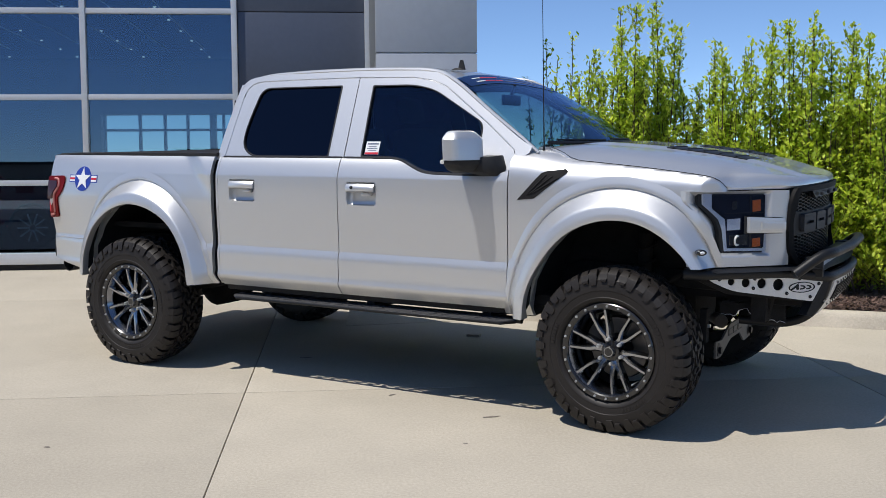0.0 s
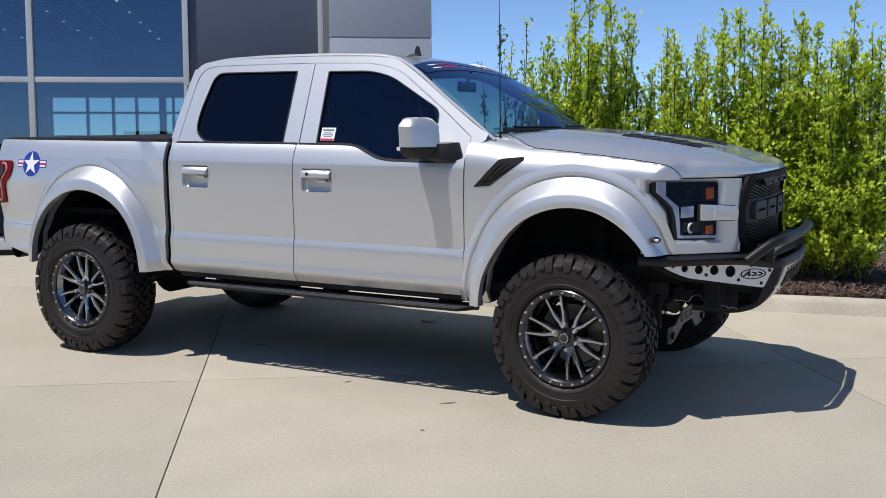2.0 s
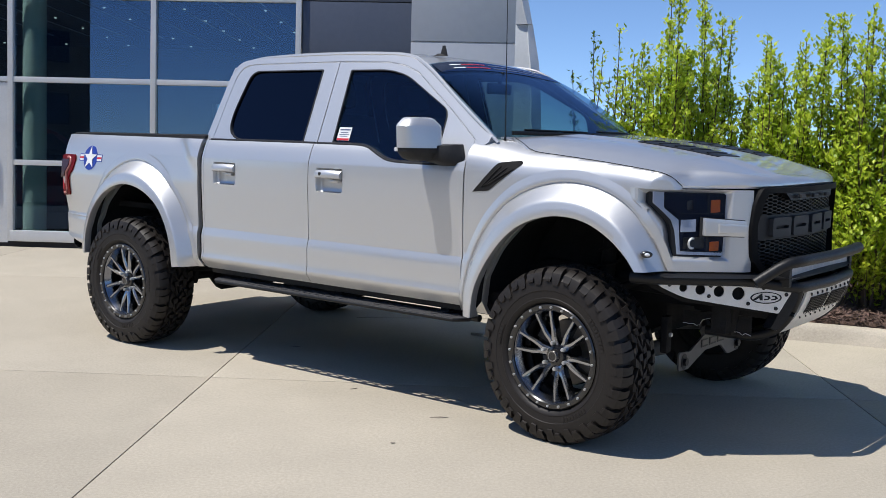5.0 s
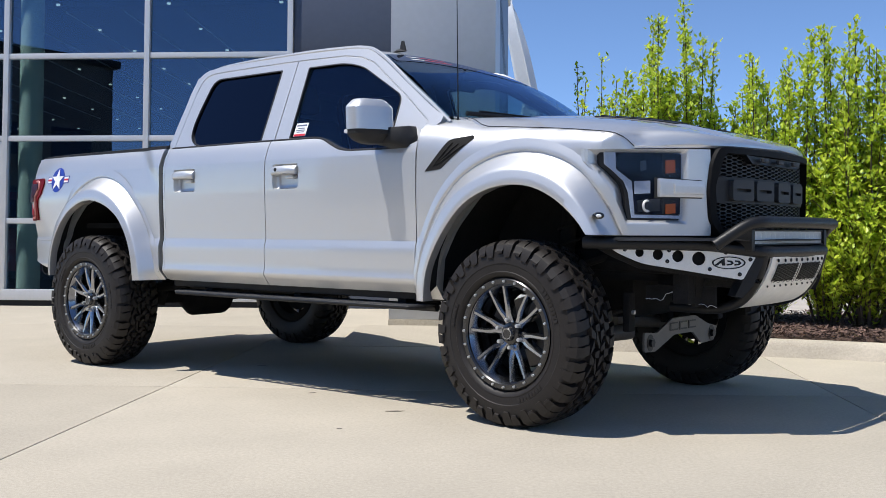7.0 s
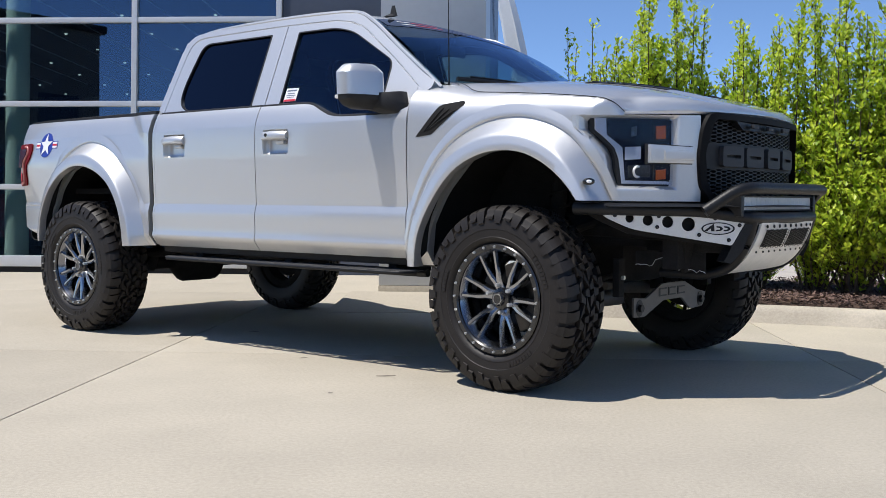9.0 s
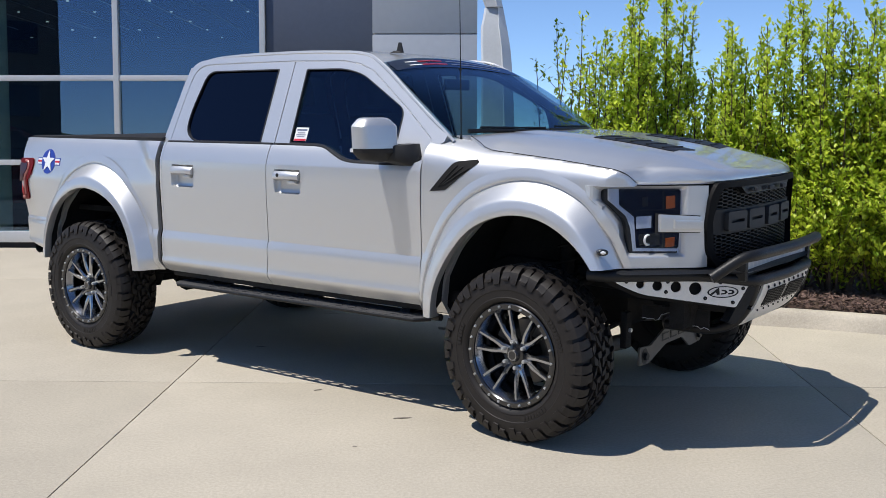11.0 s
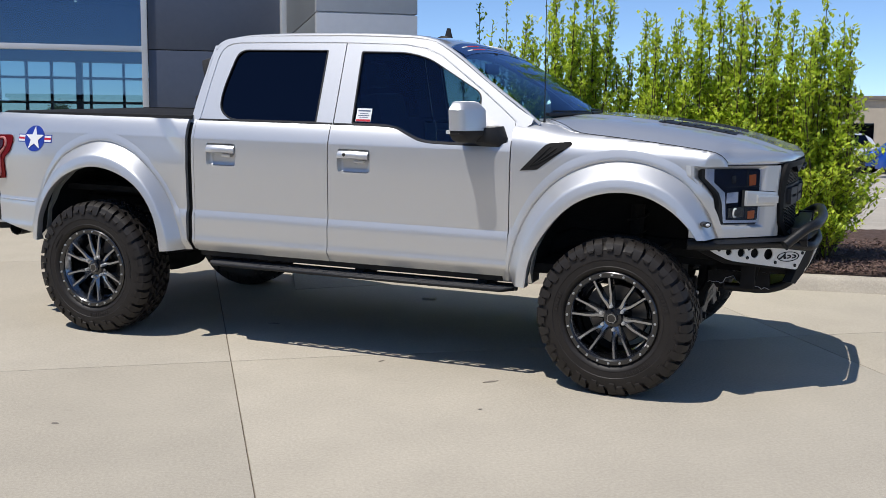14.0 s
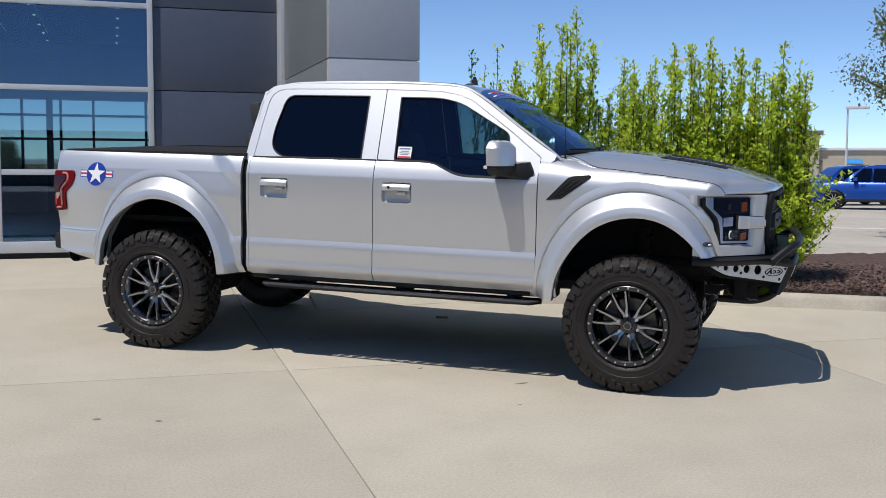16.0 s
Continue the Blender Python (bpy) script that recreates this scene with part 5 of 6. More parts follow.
def honey(zone, place, size, bar, depth):
    """A honeycomb of separate six-sided rims over a zone, long side across."""
    bm = bmesh.new()
    a0, a1 = min(p[0] for p in zone), max(p[0] for p in zone)
    b0, b1 = min(p[1] for p in zone), max(p[1] for p in zone)
    dx, dz = size * 1.5, size * 0.62
    for i in range(int((a1 - a0) / dx) + 2):
        for j in range(int((b1 - b0) / dz) + 2):
            ca, cb = a0 + dx * i, b0 + dz * (j + (i % 2) * 0.5)
            if not inside((ca, cb), zone):
                continue
            co = [(math.cos(k * math.pi / 3), math.sin(k * math.pi / 3) * 0.413) for k in range(6)]
            o = [bm.verts.new(place(ca + x * size, cb + z * size * 0.866)) for x, z in co]
            n = [bm.verts.new(place(ca + x * (size - bar), cb + z * (size * 0.866 - bar * 1.6))) for x, z in co]
            d = [bm.verts.new(v.co - Vector((depth, 0, 0))) for v in n]
            for k in range(6):
                l = (k + 1) % 6
                bm.faces.new((o[k], o[l], n[l], n[k])), bm.faces.new((n[k], n[l], d[l], d[k]))
    return bm


part("mesh", honey(GI, lambda a, b: Vector((gx(min(abs(a), 0.6), -0.02), a, b)), 0.030, 0.0045, 0.03), BLACK, grille, smooth=0)
part("badge_bar", plate(dense(round_loop([(-0.56, 1.235), (0.56, 1.235), (0.56, 1.108), (-0.56, 1.108)], 0.02), 0.06), lambda a, b: Vector((gx(a, -0.012), a, b)), (-0.03, 0, 0)), TRIM, grille)
GREY = mat("grille_block_grey", (0.022, 0.0225, 0.024), 0.6, scale=40, vary=0.2)
for c in (-0.375, -0.155, 0.085, 0.32):
    w = 0.095
    o = round_loop([(c - w, 1.222), (c + w, 1.222), (c + w, 1.122), (c - w, 1.122)], 0.018)
    h = round_loop([(c - w + 0.03, 1.180), (c + w - 0.03, 1.180), (c + w - 0.03, 1.164), (c - w + 0.03, 1.164)], 0.006)
    part("raised_block", plate(o, lambda a, b: Vector((gx(a, 0.012), a, b)), (-0.03, 0, 0), [h]), GREY, grille, smooth=20)
part("lamp_housing", plate(round_loop([(-0.36, 1.345), (0.36, 1.345), (0.30, 1.305), (-0.30, 1.305)], 0.01), lambda a, b: Vector((gx(a, 0.012), a, b)), (-0.03, 0, 0)), BLACK, grille)
for y in (-0.2, 0.0, 0.2):
    part("marker_light", boxes((4.645, 4.662, y - 0.035, y + 0.035, 1.315, 1.335), bevel=0.004), GREY, grille)

# ---------- front bumper ----------
def both(pts):
    """A line given for the near half, carried on to the far half."""
    return pts + [(x, -y, z) for x, y, z in pts[-2::-1]]


bumper = part("front_bumper", tube(bmesh.new(), round_path(both([(4.09, -0.985, 0.917), (4.19, -0.965, 0.917), (4.55, -0.60, 0.908), (4.70, -0.455, 0.880), (4.74, -0.40, 0.872), (4.765, 0.0, 0.872)]), 0.07), 0.030, 12), BLACK, truck, "black tube off-road bumper")
part("filler_panel", grid(lambda a, b: (lambda y: (nose_x(abs(y)) - 0.04 + (0.10 + 0.07 * (abs(y) < 0.6)) * a, y * (1 + 0.03 * a), 0.952 - 0.025 * a))((2 * b - 1) * 0.93), 3, 30), BLACK, bumper)
part("hoop", tube(bmesh.new(), round_path(both([(4.60, -0.655, 0.905), (4.72, -0.56, 1.008), (4.765, -0.49, 1.017), (4.79, 0.0, 1.017)]), 0.07), 0.029, 12), BLACK, bumper)
bar = part("light_bar", boxes((4.63, 4.70, -0.50, 0.50, 0.905, 0.982), bevel=0.008), BLACK, truck, "black LED light bar with round reflectors")
for y in (-0.49, 0.49):
    part("bar_mount", boxes((4.62, 4.72, y - 0.02, y + 0.02, 0.88, 0.99), bevel=0.006), BLACK, bar)
LEDCUP = mat("led_cup", (0.92, 0.92, 0.91), 0.25, metal=0.25, scale=60, vary=0.15)
cup = bmesh.new()
lathe(cup, [(0.001, 0.006), (0.005, 0.006), (0.006, 0.011), (0.016, 0.009), (0.026, 0.003), (0.031, 0.0)], 16)
first_cup = part("reflector", cup, LEDCUP, bar)
for k in range(16):
    o = first_cup if k == 0 else first_cup.copy()
    if k:
        scene.collection.objects.link(o)
    o.matrix_local = Matrix.Translation((4.7045, -0.4425 + 0.059 * k, 0.9435)) @ Matrix.Rotation(radians(90), 4, "Z") @ Matrix.Diagonal((0.9, 1, 1.02, 1))
part("bar_face", boxes((4.7005, 4.7035, -0.478, 0.478, 0.913, 0.973)), GREYL, bar, "grey reflector face")
part("bar_lip", boxes((4.695, 4.712, -0.485, 0.485, 0.974, 0.982), (4.695, 4.712, -0.485, 0.485, 0.905, 0.912), bevel=0.002), BLACK, bar)
for s in (-1, 1):
    # wing plate with lightening holes: a runs forward along it
    wing = lambda a, b: Vector((4.17 + 0.714 * a + 0.004, s * (0.97 - 0.70 * a + 0.004), b))
    PO = round_loop([(0.028, 0.913), (0.626, 0.902), (0.761, 0.857), (0.692, 0.741), (0.197, 0.819), (0.07, 0.875)], [0.012, 0.03, 0.012, 0.012, 0.05, 0.03])
    hs = [circle(0.188, 0.871, 0.021), circle(0.277, 0.862, 0.026), circle(0.374, 0.854, 0.028), circle(0.476, 0.843, 0.033)]
    w = part("wing_plate", plate(PO, wing, (-0.006, -s * 0.006, 0), hs), STEEL, truck, "brushed pale steel side plate with round holes")
    for a, b in ((0.116, 0.886), (0.330, 0.882), (0.322, 0.830), (0.607, 0.872), (0.728, 0.839), (0.676, 0.768), (0.529, 0.793)):
        o = part("bolt", lathe(bmesh.new(), [(0.001, s * 0.006), (0.009, s * 0.005), (0.011, -s * 0.002)], 10), BLACK, w)
        o.matrix_local = Matrix.Translation(wing(a, b)) @ Matrix.Rotation(-s * radians(45), 4, "Z")
    part("emblem", plate(circle(0.622, 0.823, 0.082, 32, 0.030), lambda a, b: wing(a, b) + Vector((0.002, s * 0.002, 0)), (-0.002, 0, 0), [circle(0.622, 0.823, 0.075, 32, 0.0255)]), BLACK, w, "black oval emblem")
    mark = lambda p, q: wing(p, q) + Vector((0.002, s * 0.002, 0))
    part("emblem_bar", plate([(0.550, 0.810), (0.600, 0.846), (0.604, 0.810), (0.590, 0.810), (0.586, 0.824), (0.566, 0.810)], mark, (-0.002, 0, 0)), BLACK, w)
    for a in (0.612, 0.650):
        part("emblem_bar", plate([(a, 0.810), (a + 0.022, 0.812), (a + 0.034, 0.821), (a + 0.024, 0.833), (a + 0.002, 0.835), (a + 0.004, 0.828), (a + 0.018, 0.826), (a + 0.022, 0.821), (a + 0.016, 0.818), (a, 0.817)], mark, (-0.002, 0, 0)), BLACK, w)
    part("wing_back", plate([(-0.03, 0.905), (0.64, 0.895), (0.77, 0.85), (0.69, 0.728), (0.20, 0.795), (0.05, 0.86)], lambda a, b: wing(a, b) + Vector((-0.03, -s * 0.03, 0)), (-0.02, -s * 0.02, 0)), UNDER, bumper)
    part("brace", plate([(0.76, 0.862), (0.80, 0.845), (0.745, 0.715), (0.69, 0.655), (0.655, 0.665), (0.69, 0.735)], wing, (-0.05, -s * 0.02, 0)), BLACK, bumper)
    part("brace_tube", tube(bmesh.new(), round_path([(4.735, s * 0.40, 0.865), (4.70, s * 0.39, 0.74), (4.62, s * 0.38, 0.63), (4.50, s * 0.38, 0.585), (4.25, s * 0.40, 0.59)], 0.06), 0.026, 10), BLACK, bumper)
skid_line = spline([(4.772, 0, 0.850), (4.762, 0, 0.81), (4.722, 0, 0.72), (4.665, 0, 0.645), (4.60, 0, 0.602), (4.45, 0, 0.575), (4.28, 0, 0.57)], 24)


def sk(a, b, d=0.0):
    t = min(max(a, 0), 0.9999) * 24
    p = skid_line[int(t)].lerp(skid_line[int(t) + 1], t - int(t))
    return Vector((p.x - 0.10 * max(0, abs(b) - 0.25) + d, b, p.z - d * 0.3))


def sk_z(z, b, d=0.0):
    """The skid plate's face at a height z."""
    lo, hi = 0.0, 0.6
    for _ in range(24):
        m = (lo + hi) / 2
        lo, hi = (m, hi) if sk(m, b).z > z else (lo, m)
    return sk(lo, b, d)


skid = part("skid_plate", lips(grid(lambda a, b: sk(a, (2 * b - 1) * 0.355), 30, 12), (-0.012, 0, 0)), STEEL, truck, "brushed pale steel skid plate with honeycomb vents")
for s in (-1, 1):
    part("skid_vent", shell(lambda a, b: sk_z(0.815 - 0.085 * a, s * (0.03 + 0.255 * b), 0.004), 8, 8, (-0.008, 0, 0)), UNDER, skid)
    part("mesh", honey([(0.03, 0.73), (0.285, 0.73), (0.285, 0.815), (0.03, 0.815)], lambda a, b: sk_z(b, s * a, 0.009), 0.021, 0.003, 0.003), BLACK, skid, smooth=0)
for y in np.linspace(-0.30, 0.30, 9):
    for z in (0.833, 0.705):
        o = part("bolt", lathe(bmesh.new(), [(0.001, -0.006), (0.008 if z > 0.8 else 0.005, -0.005), (0.009 if z > 0.8 else 0.006, 0.0)], 10), BLACK, skid)
        o.matrix_local = Matrix.Translation(sk_z(z, y, 0.003)) @ Matrix.Rotation(radians(90), 4, "Z")


# ---------- wheels ----------
TR, TW, HUB = 0.462, 0.155, 0.462


NT = 46


def tyre_bm():
    """The smooth carcass of an off-road tyre on the y axis, outer face at -y, with rounded shoulders."""
    prof = [(0.272, 0.125), (0.285, 0.142), (0.33, 0.158), (0.375, 0.160), (0.408, 0.155), (0.424, 0.141), (0.436, 0.115), (0.444, 0.06), (0.444, -0.06), (0.436, -0.115), (0.424, -0.141), (0.408, -0.155), (0.375, -0.161),
            (0.350, -0.1625), (0.347, -0.160), (0.312, -0.158), (0.309, -0.160), (0.300, -0.158), (0.285, -0.145), (0.272, -0.125)]
    return lathe(bmesh.new(), prof, 72)


def block_bm(y, dth, wy, r0, r1, skew, bev, cut=0.0):
    """One tread block, at the angle 0; cut: how far its one end is angled."""
    bm = bmesh.new()
    vs = []
    for r, k in ((r0, 1.0), (r1, bev)):
        for a, b in ((-1, -1), (1, -1), (1, 1), (-1, 1)):
            t = a * dth / 2 * k + skew * b + (cut * b if a > 0 else 0)
            vs.append(bm.verts.new((r * math.cos(t), y + b * wy / 2 * k, r * math.sin(t))))
    for f in ((4, 5, 6, 7), (0, 1, 5, 4), (1, 2, 6, 5), (2, 3, 7, 6), (3, 0, 4, 7)):
        bm.faces.new([vs[i] for i in f])
    return bm


def shoulder_bm(sgn, d, rl, y0):
    """One lug that rolls over the shoulder on to the sidewall."""
    bm = bmesh.new()
    sec = [(0.434, y0, 0.46), (0.466, y0 + 0.002, 0.45), (0.464, 0.108, 0.46), (0.457, 0.132, 0.47), (0.443, 0.152, 0.46), (0.424, 0.160, 0.46), (rl + 0.016, 0.1665, 0.36), (rl + 0.004, 0.1675, 0.26), (rl, 0.158, 0.26), (0.42, 0.138, 0.46)]
    rows = []
    for a in (-1, 1):
        row = []
        for r, y, w in sec:
            t = a * w * d + sgn * 0.55 * (y - 0.11) + (0.02 if a > 0 and y > 0.14 else 0)
            row.append(bm.verts.new((r * math.cos(t), sgn * y, r * math.sin(t))))
        rows.append(row)
    for i in range(len(sec) - 2):
        bm.faces.new((rows[0][i], rows[0][i + 1], rows[1][i + 1], rows[1][i]))
    bm.faces.new(rows[0]), bm.faces.new(rows[1])
    return bm


def ring_of(name, bm, angles, wheel):
    """Alike pieces round the tyre: one mesh, an object for each angle."""
    o = part(name, bm, RUBBER, wheel, smooth=20)
    for k, th in enumerate(angles):
        c = o if k == 0 else o.copy()
        if k:
            scene.collection.objects.link(c)
        c.matrix_local = Matrix.Rotation(-th, 4, "Y")


def tread(wheel):
    h = math.tau / NT
    for sgn in (-1, 1):
        e = 0 if sgn < 0 else h / 2
        for odd in (0, 1):
            ring_of("shoulder_lug", shoulder_bm(sgn, h * (0.80 if odd else 0.70), 0.378 if odd else 0.396, 0.080 if odd else 0.092), [k * h + e + (0.02 if odd else 0) for k in range(odd, NT, 2)], wheel)
            ring_of("tread_block", block_bm(sgn * (0.060 if odd else 0.054), h * (0.50 if odd else 0.66), 0.030 if odd else 0.040, 0.436, 0.468, -0.035 * sgn * (1 if odd else -0.4), 0.88, 0.03 if odd else -0.02), [k * h + e + h * 0.40 for k in range(odd, NT, 2)], wheel)
            ring_of("tread_block", block_bm(sgn * (0.017 if odd else 0.021), h * (0.70 if odd else 0.56), 0.030 if odd else 0.036, 0.436, 0.469, 0.045 * sgn * (1 if odd else 0.2), 0.88, -0.03 if odd else 0.02), [k * h + e + h * 0.86 for k in range(odd, NT, 2)], wheel)


def spoke_bm():
    """Six pairs of chamfered spokes: each pair leaves the hub together, then bends apart."""
    bm = bmesh.new()
    for k in range(6):
        for sg in (-1, 1):
            th = k * math.tau / 6 + math.pi / 2 + 0.30
            pts = [(0.048, 0.15 * sg, -0.092, 0.0165), (0.092, 0.13 * sg, -0.108, 0.0150), (0.116, 0.19 * sg, -0.114, 0.0128), (0.140, 0.205 * sg, -0.118, 0.0120), (0.190, 0.20 * sg, -0.124, 0.0108), (0.238, 0.195 * sg, -0.129, 0.0102)]
            rows = []
            for r, da, y, w in pts:
                c = Vector((r * math.cos(th + da), y, r * math.sin(th + da)))
                t = Vector((-math.sin(th + da), 0, math.cos(th + da)))
                rows.append([bm.verts.new(c + t * w * f + Vector((0, dy, 0))) for f, dy in ((1.35, 0.05), (1.12, 0.012), (0.55, 0.0), (-0.55, 0.0), (-1.12, 0.012), (-1.35, 0.05))])
            for a, b in zip(rows, rows[1:]):
                for i in range(5):
                    bm.faces.new((a[i], a[i + 1], b[i + 1], b[i]))
            bm.faces.new(rows[-1])
    return bm


def build_wheel():
    wheel = part("wheel", lathe(bmesh.new(), [(0.272, -0.118), (0.262, -0.13), (0.249, -0.140), (0.240, -0.131), (0.236, -0.110), (0.226, -0.100), (0.221, -0.06), (0.216, 0.0)], 64), RIM, truck, "black wheel with forked bright-edged spokes and a bolted ring")
    part("tyre", tyre_bm(), RUBBER, wheel, "chunky mud-terrain tyre", smooth=30)
    tread(wheel)
    # inner half of the barrel, black unlike the chrome outer half
    part("barrel", lathe(bmesh.new(), [(0.216, 0.0), (0.214, 0.12), (0.262, 0.13), (0.274, 0.126)], 48), UNDER, wheel, "plain black inner barrel")
    part("bead_ring", lathe(bmesh.new(), [(0.276, -0.132), (0.279, -0.146), (0.272, -0.152), (0.250, -0.152), (0.243, -0.144), (0.243, -0.12)], 64), RIMBLACK, wheel)
    sp = part("spokes", spoke_bm(), RIMFACE, wheel, smooth=24)
    part("disc", lathe(bmesh.new(), [(0.06, 0.020), (0.172, 0.020), (0.175, 0.024), (0.175, 0.046), (0.172, 0.050), (0.06, 0.050)], 40), DISC, wheel, "grey brake disc")
    part("hub", lathe(bmesh.new(), [(0.001, -0.06), (0.075, -0.06), (0.085, 0.0), (0.085, 0.12), (0.001, 0.12)], 24), UNDER, wheel)
    part("dust_shield", lathe(bmesh.new(), [(0.05, 0.062), (0.176, 0.062), (0.180, 0.056)], 32), UNDER, wheel)
    cal = bmesh.new()
    for k in range(5):
        a = 2.35 + 0.16 * k
        box(cal, 0.115, 0.195, -0.012, 0.075, -0.018, 0.018, 0.006, Matrix.Rotation(-a, 4, "Y"))
    part("caliper", cal, CAST, wheel, "grey brake caliper")
    part("hub_cap", lathe(bmesh.new(), [(0.001, -0.128), (0.028, -0.128), (0.034, -0.122), (0.036, -0.11), (0.052, -0.106), (0.056, -0.098), (0.058, -0.06)], 32), RIMBLACK, wheel)
    part("cap_ring", lathe(bmesh.new(), [(0.022, -0.127), (0.0225, -0.1305), (0.027, -0.1305), (0.0275, -0.127)], 28), RIMFACE, wheel)
    for k in range(6):
        a = k * math.tau / 6 + 0.66
        part("lug_nut", lathe(bmesh.new(), [(0.001, -0.128), (0.009, -0.127), (0.0105, -0.120), (0.0105, -0.09)], 6, (0.072 * math.cos(a), 0, 0.068 * math.sin(a))), BOLT, wheel)
    for k in range(24):
        a = k * math.tau / 24
        o = part("bolt", lathe(bmesh.new(), [(0.001, -0.009), (0.006, -0.008), (0.0075, 0.0)], 8), BOLT, wheel)
        o.matrix_local = Matrix.Translation((0.2615 * math.cos(a), -0.152, 0.2615 * math.sin(a)))
    # worn raised marks on the sidewall
    for a0, n in ((2.75, 6), (-1.25, 8), (0.25, 9)):
        for k in range(n):
            a = a0 + k * 0.062
            o = part("sidewall_mark", boxes((-0.008, 0.008, -0.0022, 0.001, -0.012, 0.012), bevel=0.001), RUBBER, wheel)
            o.matrix_local = Matrix.Rotation(-(a - math.pi / 2), 4, "Y") @ Matrix.Translation((0, -0.1605, 0.332))
    return wheel


def seat_wheel(w, x, y, turn):
    s = 1 if y > 0 else -1
    w.matrix_local = Matrix.Translation((x, y, HUB)) @ Matrix.Rotation(radians(-3.7 if x > 2 else 0), 4, "Z") @ Matrix.Rotation(math.pi if s > 0 else 0, 4, "Z") @ Matrix.Rotation(turn, 4, "Y")


first = build_wheel()
seat_wheel(first, 3.70, -0.925, 0.0)
for x, y, turn in ((0.0, -0.925, 0.35), (3.735, 0.995, 0.9), (0.0, 1.04, 1.7)):
    made = {}
    for o in (first, *first.children_recursive):
        c = o.copy()
        scene.collection.objects.link(c)
        c.parent = made.get(o.parent, o.parent)
        made[o] = c
    seat_wheel(made[first], x, y, turn)

# ---------- chassis ----------
for s in (-1, 1):
    part("frame_rail", tube(bmesh.new(), [(-0.95, s * 0.48, 0.80), (-0.35, s * 0.48, 0.86), (0.4, s * 0.48, 0.86), (0.75, s * 0.50, 0.66), (2.9, s * 0.50, 0.66), (3.3, s * 0.44, 0.84), (4.55, s * 0.42, 0.80)], 0.07, 8), UNDER, truck)
    part("inner_well", boxes((-0.62, 0.66, s * 0.44, s * 0.50, 0.75, 1.40)), UNDER, truck)
    part("inner_well", boxes((3.05, 4.30, s * 0.40, s * 0.46, 0.72, 1.40)), UNDER, truck)
    part("leaf_spring", tube(bmesh.new(), [(-0.78, s * 0.56, 0.70), (-0.3, s * 0.56, 0.56), (0, s * 0.56, 0.53), (0.35, s * 0.56, 0.56), (0.82, s * 0.56, 0.66)], 0.035, 8), UNDER, truck)
    part("shock", tube(bmesh.new(), [(0.12, s * 0.52, 0.42), (0.35, s * 0.50, 0.95)], 0.035, 10), UNDER, truck)
    part("spring_bracket", boxes((0.60, 0.78, s * 0.50, s * 0.62, 0.55, 0.70), bevel=0.02), UNDER, truck)
    for x0 in (3.52, 3.96):
        part("control_arm", tube(bmesh.new(), [(x0, s * 0.30, 0.44), (3.74, s * 0.76, 0.40)], [0.045, 0.035], 10), CAST, truck, "grey lower control arm")
        part("upper_arm", tube(bmesh.new(), [(x0, s * 0.42, 0.86), (3.72, s * 0.74, 0.74)], 0.022, 8), UNDER, truck)
    part("knuckle", tube(bmesh.new(), [(3.72, s * 0.78, 0.36), (3.72, s * 0.76, 0.55), (3.72, s * 0.74, 0.80)], [0.05, 0.07, 0.04], 10), UNDER, truck)
    part("coil_spring", tube(bmesh.new(), [(3.72 + 0.06 * math.cos(k * 0.7), s * (0.60 - 0.0016 * k) + 0.06 * math.sin(k * 0.7), 0.48 + 0.010 * k) for k in range(56)], 0.009, 6), UNDER, truck)
    part("coil_shock", tube(bmesh.new(), [(3.72, s * 0.60, 0.42), (3.72, s * 0.52, 1.08)], 0.042, 10), UNDER, truck)
    part("tie_rod", tube(bmesh.new(), [(3.95, s * 0.28, 0.56), (3.95, s * 0.78, 0.52)], 0.014, 8), UNDER, truck)
part("rear_axle", tube(bmesh.new(), [(0, -0.80, HUB), (0, -0.25, HUB), (0, -0.14, HUB), (0, 0.14, HUB), (0, 0.25, HUB), (0, 0.93, HUB)], [0.05, 0.055, 0.16, 0.16, 0.055, 0.05], 16), UNDER, truck)
part("drive_shaft", tube(bmesh.new(), [(0.1, 0.0, 0.48), (1.9, 0.05, 0.66)], 0.045, 10), UNDER, truck)
part("transmission", boxes((1.9, 2.7, -0.2, 0.25, 0.56, 0.85), bevel=0.05), UNDER, truck)
part("fuel_tank", boxes((0.85, 2.1, 0.12, 0.46, 0.57, 0.80), bevel=0.05), UNDER, truck)
part("muffler", tube(bmesh.new(), [(0.9, -0.32, 0.64), (1.0, -0.32, 0.64), (1.7, -0.32, 0.64), (1.8, -0.32, 0.64)], [0.04, 0.11, 0.11, 0.04], 14), UNDER, truck)
part("exhaust_pipe", tube(bmesh.new(), [(1.8, -0.32, 0.64), (2.9, -0.30, 0.66)], 0.035, 8), UNDER, truck)
part("tail_pipe", tube(bmesh.new(), round_path([(0.95, -0.32, 0.64), (0.3, -0.36, 0.78), (-0.5, -0.50, 0.72), (-0.82, -0.86, 0.68)], 0.2), 0.035, 8), UNDER, truck)
part("oil_pan", boxes((3.3, 3.95, -0.24, 0.24, 0.50, 0.84), bevel=0.05), UNDER, truck)
part("floor_pan", boxes((0.70, 3.30, -0.86, 0.86, 0.66, 0.72)), UNDER, truck)
part("engine_bay", boxes((3.05, 4.40, -0.40, 0.40, 0.72, 1.34)), UNDER, truck)
part("firewall", boxes((3.02, 3.10, -0.84, 0.84, 0.70, 1.50)), UNDER, truck)
part("radiator_support", boxes((4.36, 4.44, -0.60, 0.60, 0.62, 1.30)), UNDER, truck)
